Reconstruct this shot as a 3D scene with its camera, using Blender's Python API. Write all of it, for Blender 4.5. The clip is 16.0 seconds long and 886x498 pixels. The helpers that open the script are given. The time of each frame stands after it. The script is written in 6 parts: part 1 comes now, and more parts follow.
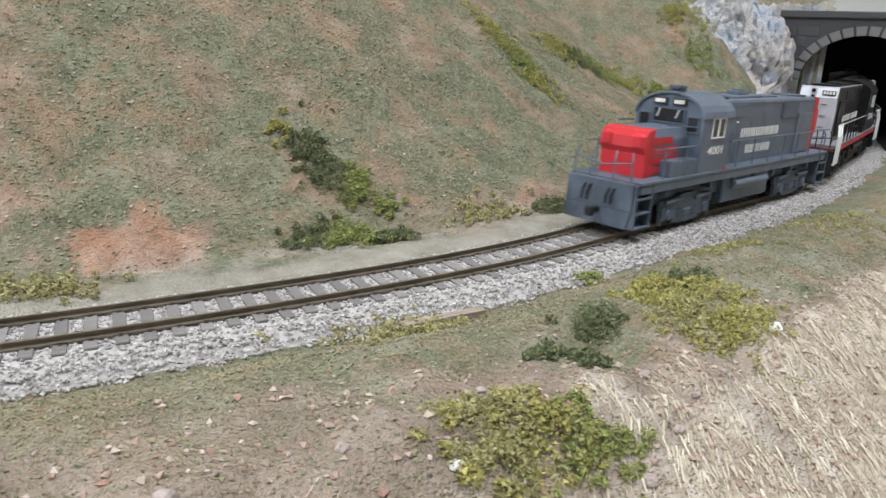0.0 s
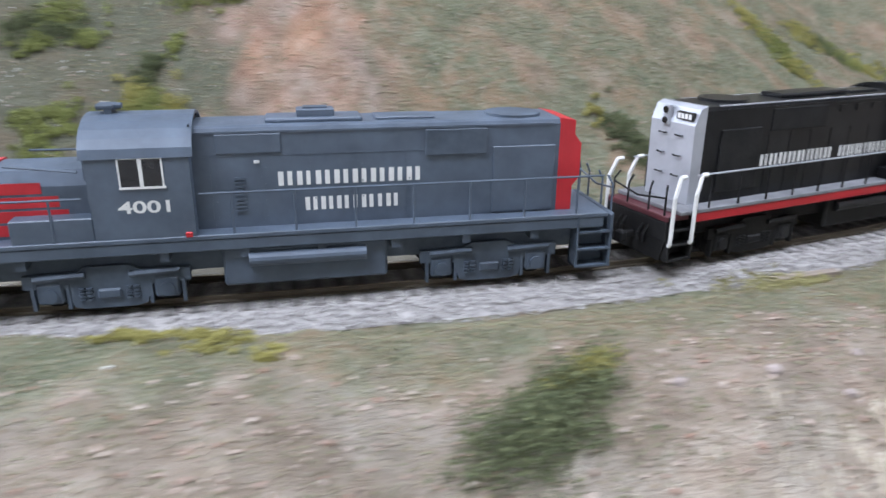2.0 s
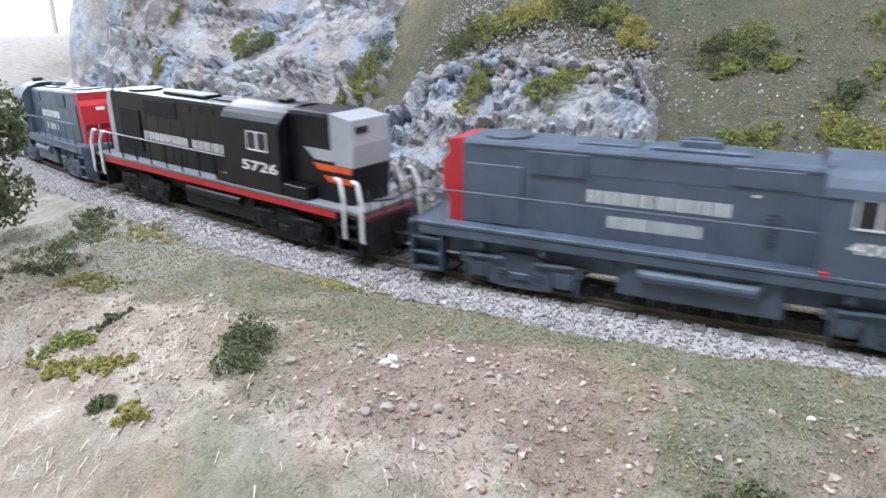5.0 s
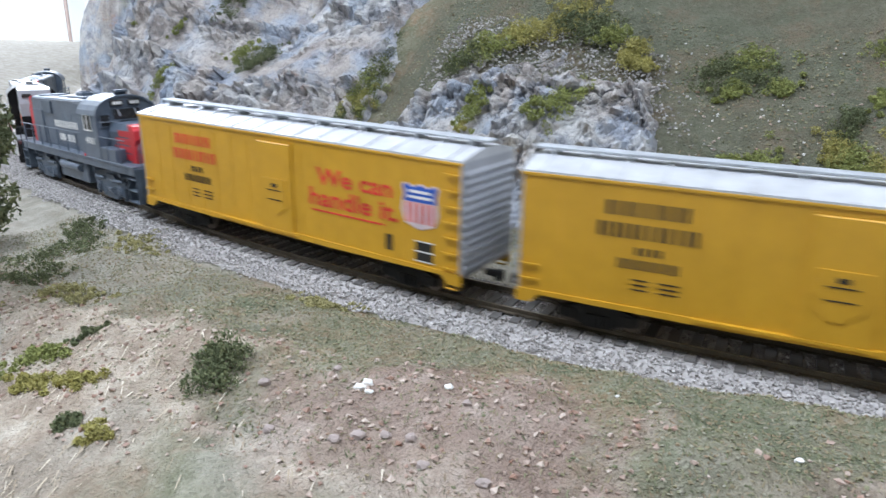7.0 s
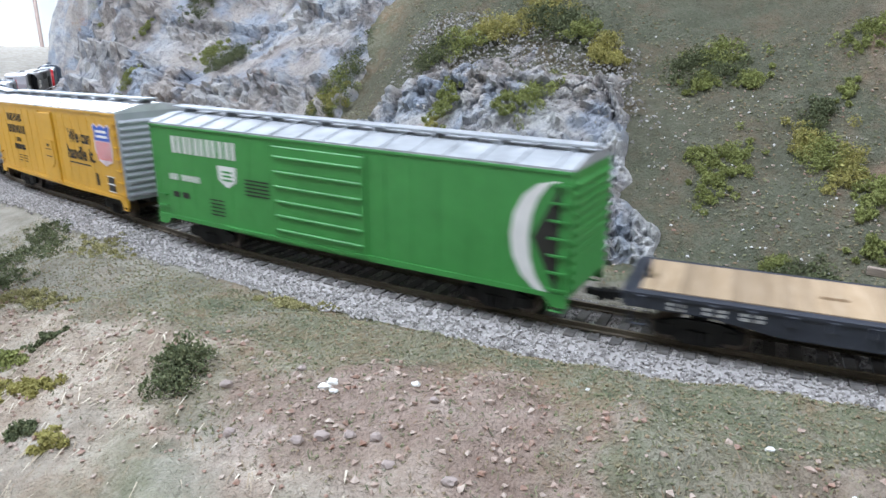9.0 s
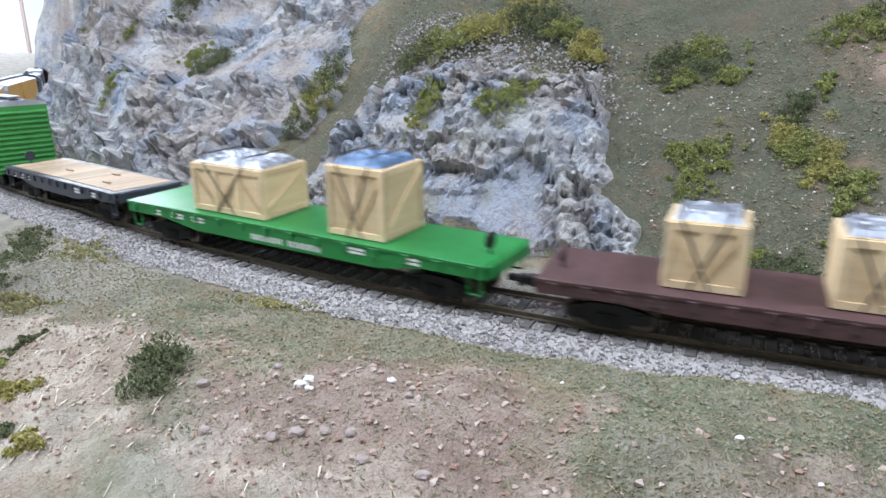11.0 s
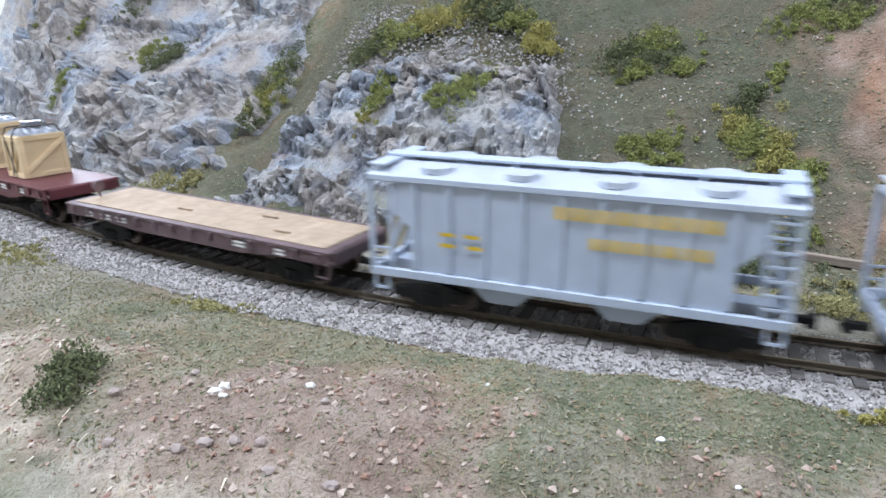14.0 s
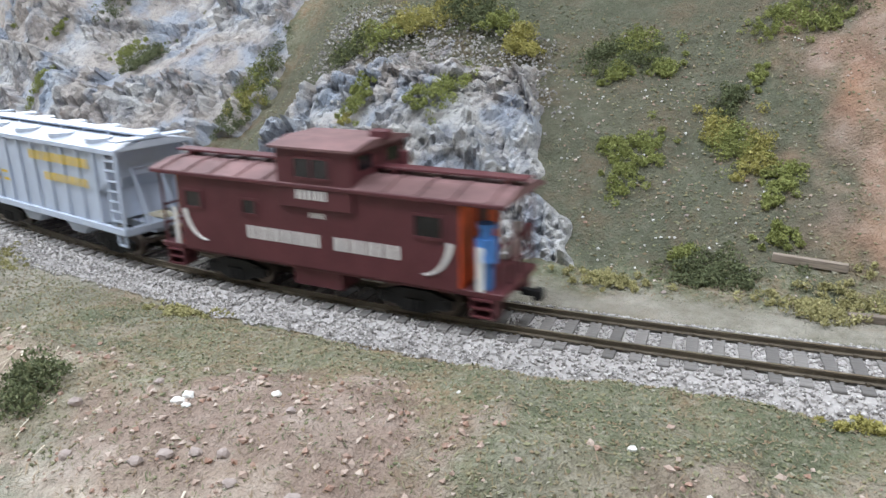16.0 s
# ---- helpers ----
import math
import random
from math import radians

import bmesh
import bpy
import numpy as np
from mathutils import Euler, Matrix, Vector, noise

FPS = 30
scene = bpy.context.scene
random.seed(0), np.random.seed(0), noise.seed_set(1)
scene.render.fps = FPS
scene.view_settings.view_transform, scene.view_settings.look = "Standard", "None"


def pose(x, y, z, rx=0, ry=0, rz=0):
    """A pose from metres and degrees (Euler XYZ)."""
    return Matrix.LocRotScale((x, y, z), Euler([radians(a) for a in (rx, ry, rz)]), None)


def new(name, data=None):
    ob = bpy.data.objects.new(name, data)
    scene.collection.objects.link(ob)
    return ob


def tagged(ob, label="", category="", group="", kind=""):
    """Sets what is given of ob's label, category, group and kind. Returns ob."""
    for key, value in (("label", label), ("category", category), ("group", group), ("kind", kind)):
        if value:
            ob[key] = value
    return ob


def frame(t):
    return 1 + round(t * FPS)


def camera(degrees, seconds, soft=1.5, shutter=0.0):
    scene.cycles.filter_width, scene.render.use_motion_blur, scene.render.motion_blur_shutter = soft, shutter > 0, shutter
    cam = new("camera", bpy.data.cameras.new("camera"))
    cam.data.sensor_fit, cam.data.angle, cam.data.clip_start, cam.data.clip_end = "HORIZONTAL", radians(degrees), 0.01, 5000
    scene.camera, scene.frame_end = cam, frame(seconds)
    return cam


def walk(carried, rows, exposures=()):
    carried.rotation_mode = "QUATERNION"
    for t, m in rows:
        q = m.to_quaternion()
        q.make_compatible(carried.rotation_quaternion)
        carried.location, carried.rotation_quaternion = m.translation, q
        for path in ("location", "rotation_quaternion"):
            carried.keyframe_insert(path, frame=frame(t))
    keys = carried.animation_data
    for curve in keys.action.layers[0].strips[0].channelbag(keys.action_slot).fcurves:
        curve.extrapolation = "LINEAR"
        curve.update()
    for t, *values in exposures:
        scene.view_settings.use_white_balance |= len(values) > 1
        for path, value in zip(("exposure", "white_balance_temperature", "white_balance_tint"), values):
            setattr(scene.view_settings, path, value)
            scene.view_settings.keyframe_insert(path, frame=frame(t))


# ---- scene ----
cam = camera(64.1, 16.0, 1.5, 0.5)
PATH = [
    (0, pose(0.0862, -0.1995, 0.0825, 71.84, -1.42, -31.22)),
    (0.5, pose(0.0793, -0.1968, 0.0835, 71.46, -1.36, -30.37)),
    (1, pose(0.0657, -0.1976, 0.0831, 71.26, -1.20, -28.91)),
    (1.1, pose(0.0610, -0.1976, 0.0828, 71.35, -1.16, -28.51)),
    (1.5, pose(0.0361, -0.1998, 0.0840, 70.86, -0.84, -26.14)),
    (2, pose(-0.0177, -0.2019, 0.0886, 70.28, -0.59, -21.57)),
    (2.5, pose(-0.0782, -0.1940, 0.0915, 69.82, 0.80, -12.59)),
    (3, pose(-0.1084, -0.1933, 0.0929, 69.70, 1.79, -4.24)),
    (3.5, pose(-0.1267, -0.1936, 0.0961, 69.58, 2.10, 2.80)),
    (4, pose(-0.1329, -0.1941, 0.0968, 69.72, 1.90, 7.86)),
    (4.2, pose(-0.1305, -0.1942, 0.0983, 69.83, 1.83, 9.37)),
    (6.5, pose(-0.1278, -0.1898, 0.0992, 71.60, -0.53, 14.51)),
    (7, pose(-0.1244, -0.1869, 0.0985, 71.71, -0.80, 13.69)),
    (7.5, pose(-0.1206, -0.1870, 0.0972, 71.85, -0.87, 12.87)),
    (8, pose(-0.1214, -0.1855, 0.0951, 71.80, -0.83, 12.29)),
    (10.3, pose(-0.1182, -0.1817, 0.0963, 71.88, 0.40, 11.81)),
    (10.5, pose(-0.1161, -0.1816, 0.0958, 71.94, 0.42, 11.75)),
    (11, pose(-0.1163, -0.1833, 0.0946, 71.97, 0.39, 11.14)),
    (11.5, pose(-0.1208, -0.1814, 0.0924, 71.77, 0.54, 11.02)),
    (12, pose(-0.1148, -0.1803, 0.0937, 71.58, 0.67, 10.66)),
    (12.5, pose(-0.1106, -0.1790, 0.0941, 71.56, 0.67, 10.19)),
    (13, pose(-0.1070, -0.1764, 0.0931, 71.63, 0.74, 9.97)),
    (13.5, pose(-0.1036, -0.1750, 0.0911, 71.68, 0.78, 9.71)),
    (14, pose(-0.1032, -0.1747, 0.0932, 71.59, 0.74, 9.52)),
    (14.5, pose(-0.1018, -0.1757, 0.0942, 71.58, 0.72, 9.22)),
    (15, pose(-0.0993, -0.1736, 0.0929, 71.64, 0.72, 9.06)),
    (15.5, pose(-0.0987, -0.1712, 0.0933, 71.61, 0.69, 8.92)),
    (16, pose(-0.0992, -0.1703, 0.0927, 71.68, 0.64, 8.73)),
]
walk(cam, PATH, ((0.0, 0.12, 6850, 10), (1.0, 0.17, 6550, 10), (1.5, 0.3, 6300, 12), (2.0, 0.2, 6150, 14), (2.5, 0.18, 6150, 14), (3.0, 0.44, 6150, 14), (3.5, 0.4, 6150, 14), (4.0, 0.34, 6150, 14), (6.5, 0.0, 6200, 10), (7.5, -0.05, 6200, 10), (10.5, 0.03, 6150, 12), (14.5, 0.03, 6150, 11), (16.0, 0.04, 6550, 10)))


# ---- world and light: a closed room with ceiling lamps over the layout and a wall fill ----
world = bpy.data.worlds.new("room_light")
scene.world = world
world.use_nodes = True
world.node_tree.nodes["Background"].inputs[0].default_value = (1.0, 0.98, 0.95, 1)
world.node_tree.nodes["Background"].inputs[1].default_value = 0.3
scene.view_settings.exposure = 0.0


def ceiling_or_fill_lamp(x, y, sx, sy, power):
    d = bpy.data.lights.new("ceiling_or_fill_lamp", "AREA")
    d.shape, d.size, d.size_y, d.energy, d.color = "RECTANGLE", sx, sy, power, (0.88, 0.965, 1.1)
    o = new("ceiling_or_fill_lamp", d)
    o.matrix_world = pose(x, y, 1.6)
    return o


ceiling_or_fill_lamp(-0.8, -0.5, 1.2, 0.4, 33)
ceiling_or_fill_lamp(0.9, -0.3, 1.2, 0.4, 27)
ceiling_or_fill_lamp(-1.9, 0.4, 1.2, 0.4, 38)
# Unseen fill lamp, added only to turn the far wall white.
ceiling_or_fill_lamp(-3.6, 3.6, 2.0, 1.2, 420)
# ---- track centre line: curvature along the way, in metres from its middle ----
KNOTS = (-3.2, -1.6, -1.3, -1.1, -0.9, -0.75, -0.6, -0.45, -0.3, -0.1, 0.15, 0.25, 0.35, 0.45, 0.6, 0.8, 3.2)
BENDS = (0.0, 1.0, -0.3, -0.62, 0.94, 0.99, 0.926, 0.666, 1.227, 0.617, 0.8, 2.305, -0.237, 1.236, 0.472, 1.078, 1.6)
STEP = 0.002


def lay_line():
    def run(ss, sign):
        k = np.interp(ss, KNOTS, BENDS)
        h = -0.1693 + sign * np.r_[0, np.cumsum((k[1:] + k[:-1]) / 2 * STEP)]
        m = (h[1:] + h[:-1]) / 2
        return (0.0018 + sign * np.r_[0, np.cumsum(np.cos(m) * STEP)],
                0.0192 + sign * np.r_[0, np.cumsum(np.sin(m) * STEP)], h)
    right = np.arange(0, 3.2001, STEP)
    left = np.arange(0, -3.2001, -STEP)
    xr, yr, hr = run(right, 1)
    xl, yl, hl = run(left, -1)
    return (np.r_[left[::-1], right[1:]], np.r_[xl[::-1], xr[1:]], np.r_[yl[::-1], yr[1:]], np.r_[hl[::-1], hr[1:]])


LS, LX, LY, LH = lay_line()
LZ = np.interp(LS, (-1.6, -1.2, -0.9, -0.6, -0.4, 0.3, 0.45, 0.6, 0.8), (-0.042, -0.0318, -0.0241, -0.0127, 0.0, 0.0, -0.0062, -0.0089, -0.019))  # the line falls away to both ends


def on_line(s, d=0.0, z=0.0):
    """Place at s along the line, d to its far side, and the line's heading."""
    h = float(np.interp(s, LS, LH))
    return Vector((float(np.interp(s, LS, LX)) - math.sin(h) * d, float(np.interp(s, LS, LY)) + math.cos(h) * d,
                   float(np.interp(s, LS, LZ)) + z)), h


def from_line(x, y):
    """For arrays of places: the way along the line and the distance to its far side."""
    x, y = np.asarray(x, float).ravel(), np.asarray(y, float).ravel()
    seen = (LS > -2.2) & (LS < 0.95)  # the part in the open
    lx, ly, ls, lh = LX[seen][::5], LY[seen][::5], LS[seen][::5], LH[seen][::5]
    s, d = np.empty(len(x)), np.empty(len(x))
    for a in range(0, len(x), 4000):
        dx, dy = x[a:a + 4000, None] - lx, y[a:a + 4000, None] - ly
        i = np.argmin(dx * dx + dy * dy, 1)
        r = np.arange(len(i))
        c, n = np.cos(lh[i]), np.sin(lh[i])
        s[a:a + 4000] = ls[i] + dx[r, i] * c + dy[r, i] * n
        d[a:a + 4000] = -dx[r, i] * n + dy[r, i] * c
    return s, d


def soft(x, a, b):
    t = np.clip((np.asarray(x, float) - a) / (b - a), 0, 1)
    return t * t * (3 - 2 * t)


# ---- the lie of the land: cross-sections along the line, in millimetres ----
# far side: way along, foot of the slope, two points (distance, height) of the slope
FAR = ((-2200, 40, 70, 10, 120, 30), (-1000, 40, 66, 8, 110, 16), (-830, 38, 66, 34, 110, 52), (-770, 40, 66, 40, 108, 64), (-700, 40, 68, 66, 100, 128), (-600, 40, 72, 60, 108, 124), (-500, 42, 80, 49, 145, 74),
       (-420, 48, 110, 55, 154, 85), (-350, 52, 140, 43, 184, 97), (-270, 60, 105, 44, 133, 66), (-180, 60, 106, 52, 153, 70),
       (-120, 62, 118, 40, 190, 82), (-55, 58, 137, 46, 196, 89), (60, 52, 88, 18, 136, 73), (130, 52, 96, 28, 144, 72),
       (190, 52, 106, 30, 143, 68), (260, 52, 105, 30, 150, 74), (400, 42, 95, 28, 133, 55), (550, 40, 95, 26, 143, 47),
       (670, 38, 75, 42, 110, 80), (950, 38, 75, 55, 110, 100))
# near side: way along, two points (distance, height), fall beyond
NEAR = ((-2200, 60, 25, 160, 40, 0.0), (-1000, 60, 15, 160, 20, 0.0), (-700, 50, -8, 100, -10, -0.05), (-390, 54, -13, 110, -19, -0.3), (-274, 62, -3, 96, 1, -0.35), (-160, 65, 9, 102, 12, -0.2),
        (-66, 60, 12, 84, 14, -0.3), (0, 60, 9, 76, 9, -0.05), (50, 72, 8, 100, 3, -0.4), (108, 75, 10, 107, 13, -0.6),
        (165, 75, 7, 100, 9, -0.7), (210, 65, 2, 96, 1, -0.6), (260, 60, 1, 92, -1, -0.8), (400, 60, 0, 90, -8, -0.7),
        (950, 60, -4, 90, -12, -0.5))
FAR, NEAR = np.array(FAR) * 0.001, np.array(NEAR) * np.array((0.001,) * 5 + (1,))


def waves(x, y, size, seed):
    """Cheap smooth unevenness between -1 and 1."""
    r = np.random.RandomState(seed)
    out = np.zeros_like(x)
    for n in range(6):
        a, k, p = r.uniform(0, 6.28), r.uniform(0.6, 1.6) / size * 6.28, r.uniform(0, 6.28)
        out += np.sin(k * (np.cos(a) * x + np.sin(a) * y) + p + 1.5 * np.sin(k * 0.6 * (np.cos(a + 1.3) * x + np.sin(a + 1.3) * y)))
    return out / 4


def height(x, y):
    """Ground height at arrays of places."""
    x, y = np.asarray(x, float).ravel(), np.asarray(y, float).ravel()
    s, d = from_line(x, y)
    z0 = np.interp(s, LS, LZ)
    a = -d
    a1, z1, a2, z2, fall = (np.interp(s, NEAR[:, 0], NEAR[:, n]) for n in range(1, 6))
    near = -0.0045 - 0.0025 * soft(a, 0.014, 0.026) + (z1 + 0.007) * soft((a - 0.026) / (a1 - 0.026), 0, 1)
    near = near + (z2 - z1) * soft((a - a1) / (a2 - a1), 0, 1) + fall * np.sqrt(np.maximum(0, a - a2) ** 2 + 0.00002) - fall * 0.0045
    near = np.maximum(near, -0.16)
    t, d1, y1, d2, y2 = (np.interp(s, FAR[:, 0], FAR[:, n]) for n in range(1, 6))
    far = -0.0045 + 0.0015 * soft(d, 0.018, 0.03) + (y1 + 0.003) * np.clip((d - t) / (d1 - t), 0, 1)
    far = far + (y2 - y1) * np.clip((d - d1) / (d2 - d1), 0, 1) + 0.75 * np.maximum(0, d - d2)
    top = np.interp(s, (-2.2, -0.95, -0.8, -0.72, -0.55, 2.0), (0.03, 0.03, 0.1, 0.22, 0.28, 0.28))
    far = np.minimum(far, top - 0.03 + 0.03 * np.tanh((far - top) / 0.03 + 1))
    z = np.where(d < 0, near, far) + z0
    rough = soft(np.abs(d), 0.03, 0.06)
    z = z + rough * (0.0022 * waves(x, y, 0.05, 3) + 0.0009 * waves(x, y, 0.016, 4))
    # the hill closes over the tunnel
    z = np.where((s > 0.782) & (d < 0.3), np.maximum(z, 0.098 + 0.9 * np.maximum(0, s - 0.8)), z)
    return z


# ---- materials ----
def nodes_of(name, rough=0.6, metal=0.0):
    m = bpy.data.materials.new(name)
    m.use_nodes = True
    nt = m.node_tree
    b = nt.nodes["Principled BSDF"]
    b.inputs["Roughness"].default_value, b.inputs["Metallic"].default_value = rough, metal
    return m, nt, b


def noise_of(nt, scale, detail=4.0, rough=0.6, coord="Object"):
    tc, n = nt.nodes.new("ShaderNodeTexCoord"), nt.nodes.new("ShaderNodeTexNoise")
    n.inputs["Scale"].default_value, n.inputs["Detail"].default_value, n.inputs["Roughness"].default_value = scale, detail, rough
    nt.links.new(tc.outputs[coord], n.inputs["Vector"])
    return n.outputs["Fac"]


def ramp_of(nt, fac, stops):
    r = nt.nodes.new("ShaderNodeValToRGB")
    while len(r.color_ramp.elements) < len(stops):
        r.color_ramp.elements.new(0.5)
    for e, (p, c) in zip(r.color_ramp.elements, stops):
        e.position, e.color = p, (*c, 1)
    nt.links.new(fac, r.inputs["Fac"])
    return r.outputs["Color"]


def mix_of(nt, fac, a, b, kind="MIX"):
    n = nt.nodes.new("ShaderNodeMix")
    n.data_type, n.blend_type = "RGBA", kind
    if isinstance(fac, float):
        n.inputs[0].default_value = fac
    else:
        nt.links.new(fac, n.inputs[0])
    for sock, v in ((n.inputs[6], a), (n.inputs[7], b)):
        if isinstance(v, tuple):
            sock.default_value = (*v, 1)
        else:
            nt.links.new(v, sock)
    return n.outputs[2]


def bump_of(nt, b, fac, strength, dist):
    n = nt.nodes.new("ShaderNodeBump")
    n.inputs["Strength"].default_value, n.inputs["Distance"].default_value = strength, dist
    nt.links.new(fac, n.inputs["Height"])
    nt.links.new(n.outputs["Normal"], b.inputs["Normal"])


def paint(name, col, rough=0.45, metal=0.0, dirt=0.25, scale=90.0, gloss=0.5):
    """Model paint or plastic: faint mottling, dust and a little grime."""
    m, nt, b = nodes_of(name, rough, metal)
    b.inputs["Specular IOR Level"].default_value = gloss
    big, fine = noise_of(nt, scale), noise_of(nt, scale * 9)
    lo, hi = tuple(c * (1 - dirt) for c in col), tuple(min(1, c * (1 + dirt * 0.5) + 0.012 * dirt) for c in col)
    base = ramp_of(nt, big, ((0.3, lo), (0.7, hi)))
    nt.links.new(base, b.inputs["Base Color"])
    rr = nt.nodes.new("ShaderNodeMapRange")
    rr.inputs["To Min"].default_value, rr.inputs["To Max"].default_value = rough - 0.1, rough + 0.15
    nt.links.new(fine, rr.inputs["Value"])
    nt.links.new(rr.outputs[0], b.inputs["Roughness"])
    bump_of(nt, b, fine, 0.12, 0.0003)
    return m


def leafy(name, cols, rough=0.85):
    """Foam and fibre: each crumb its own tone."""
    m, nt, b = nodes_of(name, rough)
    g = nt.nodes.new("ShaderNodeNewGeometry")
    n = len(cols)
    c = ramp_of(nt, g.outputs["Random Per Island"], tuple((i / max(1, n - 1), col) for i, col in enumerate(cols)))
    patch = noise_of(nt, 60.0, 3.0)
    c = mix_of(nt, ramp_of(nt, patch, ((0.35, (0, 0, 0)), (0.65, (1, 1, 1)))), mix_of(nt, 0.25, c, (0.5, 0.5, 0.5), "MULTIPLY"), c)
    nt.links.new(c, b.inputs["Base Color"])
    b.inputs["Specular IOR Level"].default_value = 0.2
    return m


GREY = paint("loco_grey", (0.09, 0.115, 0.152), 0.42)
GREY_DK = paint("underframe_grey", (0.075, 0.098, 0.13), 0.55, dirt=0.45)
RED = paint("scarlet", (0.5, 0.02, 0.028), 0.42, dirt=0.15)
BLACK = paint("loco_black", (0.007, 0.007, 0.008), 0.3, dirt=0.4, gloss=0.3)
BLACK_DULL = paint("running_gear_black", (0.011, 0.0105, 0.0105), 0.65, dirt=0.5, gloss=0.3)
SILVER = paint("silver_paint", (0.43, 0.44, 0.47), 0.42, 0.25, 0.15)
WHITE = paint("white_lettering", (0.78, 0.77, 0.74), 0.6, dirt=0.12)
ORANGE = paint("orange_stripe", (0.72, 0.1, 0.02), 0.45)
YELLOW = paint("armour_yellow", (0.62, 0.335, 0.02), 0.4, dirt=0.1)
ROOF = paint("aluminium_roof", (0.62, 0.63, 0.65), 0.4, 0.3, 0.18)
ROOF_GREY = paint("weathered_roof", (0.4, 0.42, 0.44), 0.6, 0.1, 0.3)
GREEN = paint("boxcar_green", (0.055, 0.27, 0.06), 0.42, dirt=0.12)
FLAT_GREEN = paint("flatcar_green", (0.018, 0.21, 0.045), 0.4, dirt=0.15)
DARK_BLUE = paint("flatcar_slate", (0.035, 0.04, 0.055), 0.5)
BROWN = paint("oxide_brown", (0.085, 0.042, 0.042), 0.5, dirt=0.3)
MAROON = paint("oxide_maroon", (0.11, 0.027, 0.033), 0.45, dirt=0.2)
MAUVE = paint("faded_oxide", (0.13, 0.085, 0.09), 0.55, dirt=0.3)
CABOOSE = paint("caboose_oxide", (0.098, 0.023, 0.028), 0.55, dirt=0.2)
CAB_ROOF = paint("dusty_caboose_roof", (0.18, 0.095, 0.093), 0.75, dirt=0.45, scale=60.0)
HOPPER = paint("hopper_grey", (0.475, 0.535, 0.64), 0.45, dirt=0.1)
HOPPER_TOP = paint("hopper_roof_grey", (0.46, 0.5, 0.565), 0.5, dirt=0.14)
YEL_LET = paint("yellow_lettering", (0.75, 0.5, 0.03), 0.5)
BLK_LET = paint("black_lettering", (0.02, 0.018, 0.015), 0.6)
RED_LET = paint("red_lettering", (0.72, 0.05, 0.03), 0.5)
BLUE = paint("badge_blue", (0.03, 0.11, 0.5), 0.5)
PALE = paint("badge_pale", (0.72, 0.6, 0.62), 0.55)
WINDOW = paint("dark_window", (0.012, 0.012, 0.014), 0.15, dirt=0.2)
DOLL_BLUE = paint("doll_blue", (0.08, 0.25, 0.62), 0.55)
STEEL = paint("wheel_steel", (0.16, 0.13, 0.11), 0.4, 0.8, 0.3)
TARP = paint("silver_wrap", (0.36, 0.38, 0.43), 0.3, 0.55, 0.45, 260.0)
WRAP_BLUE = paint("blue_wrap", (0.12, 0.2, 0.34), 0.35, 0.3, 0.5, 220.0)
STRAP = paint("dark_strap", (0.06, 0.05, 0.045), 0.7)
RAIL = paint("weathered_rail", (0.13, 0.105, 0.075), 0.5, 0.4, 0.3)
RAIL_TOP = paint("worn_rail_head", (0.42, 0.36, 0.27), 0.3, 0.85, 0.2)


def wood(name, a, b2, scale=(30, 400, 400), rough=0.75, vary=(0.75, 1.2)):
    m, nt, b = nodes_of(name, rough)
    tc, mp, n = nt.nodes.new("ShaderNodeTexCoord"), nt.nodes.new("ShaderNodeMapping"), nt.nodes.new("ShaderNodeTexNoise")
    mp.inputs["Scale"].default_value = scale
    n.inputs["Scale"].default_value, n.inputs["Detail"].default_value = 4.0, 5.0
    nt.links.new(tc.outputs["Object"], mp.inputs["Vector"])
    nt.links.new(mp.outputs[0], n.inputs["Vector"])
    oi = nt.nodes.new("ShaderNodeObjectInfo")
    c = ramp_of(nt, n.outputs["Fac"], ((0.3, a), (0.7, b2)))
    v = nt.nodes.new("ShaderNodeHueSaturation")
    mr = nt.nodes.new("ShaderNodeMapRange")
    mr.inputs["To Min"].default_value, mr.inputs["To Max"].default_value = vary
    nt.links.new(oi.outputs["Random"], mr.inputs["Value"])
    nt.links.new(mr.outputs[0], v.inputs["Value"])
    nt.links.new(c, v.inputs["Color"])
    nt.links.new(v.outputs[0], b.inputs["Base Color"])
    bump_of(nt, b, n.outputs["Fac"], 0.25, 0.0004)
    return m


TIE = wood("weathered_tie", (0.115, 0.105, 0.098), (0.235, 0.22, 0.205))
PLANK = wood("old_plank", (0.16, 0.13, 0.1), (0.32, 0.26, 0.21))
CRATE = wood("crate_wood", (0.66, 0.49, 0.28), (0.74, 0.58, 0.36), (12, 12, 90))
BRACE = wood("brace_wood", (0.52, 0.37, 0.2), (0.62, 0.46, 0.26), (12, 12, 90))
DECK = wood("bare_deck", (0.34, 0.24, 0.14), (0.48, 0.36, 0.24), (300, 20, 20))
WORN_DECK = wood("worn_deck", (0.34, 0.255, 0.175), (0.44, 0.335, 0.24), (60, 60, 20), 0.8, (0.93, 1.06))
BARK = wood("bark", (0.05, 0.04, 0.03), (0.12, 0.09, 0.07))


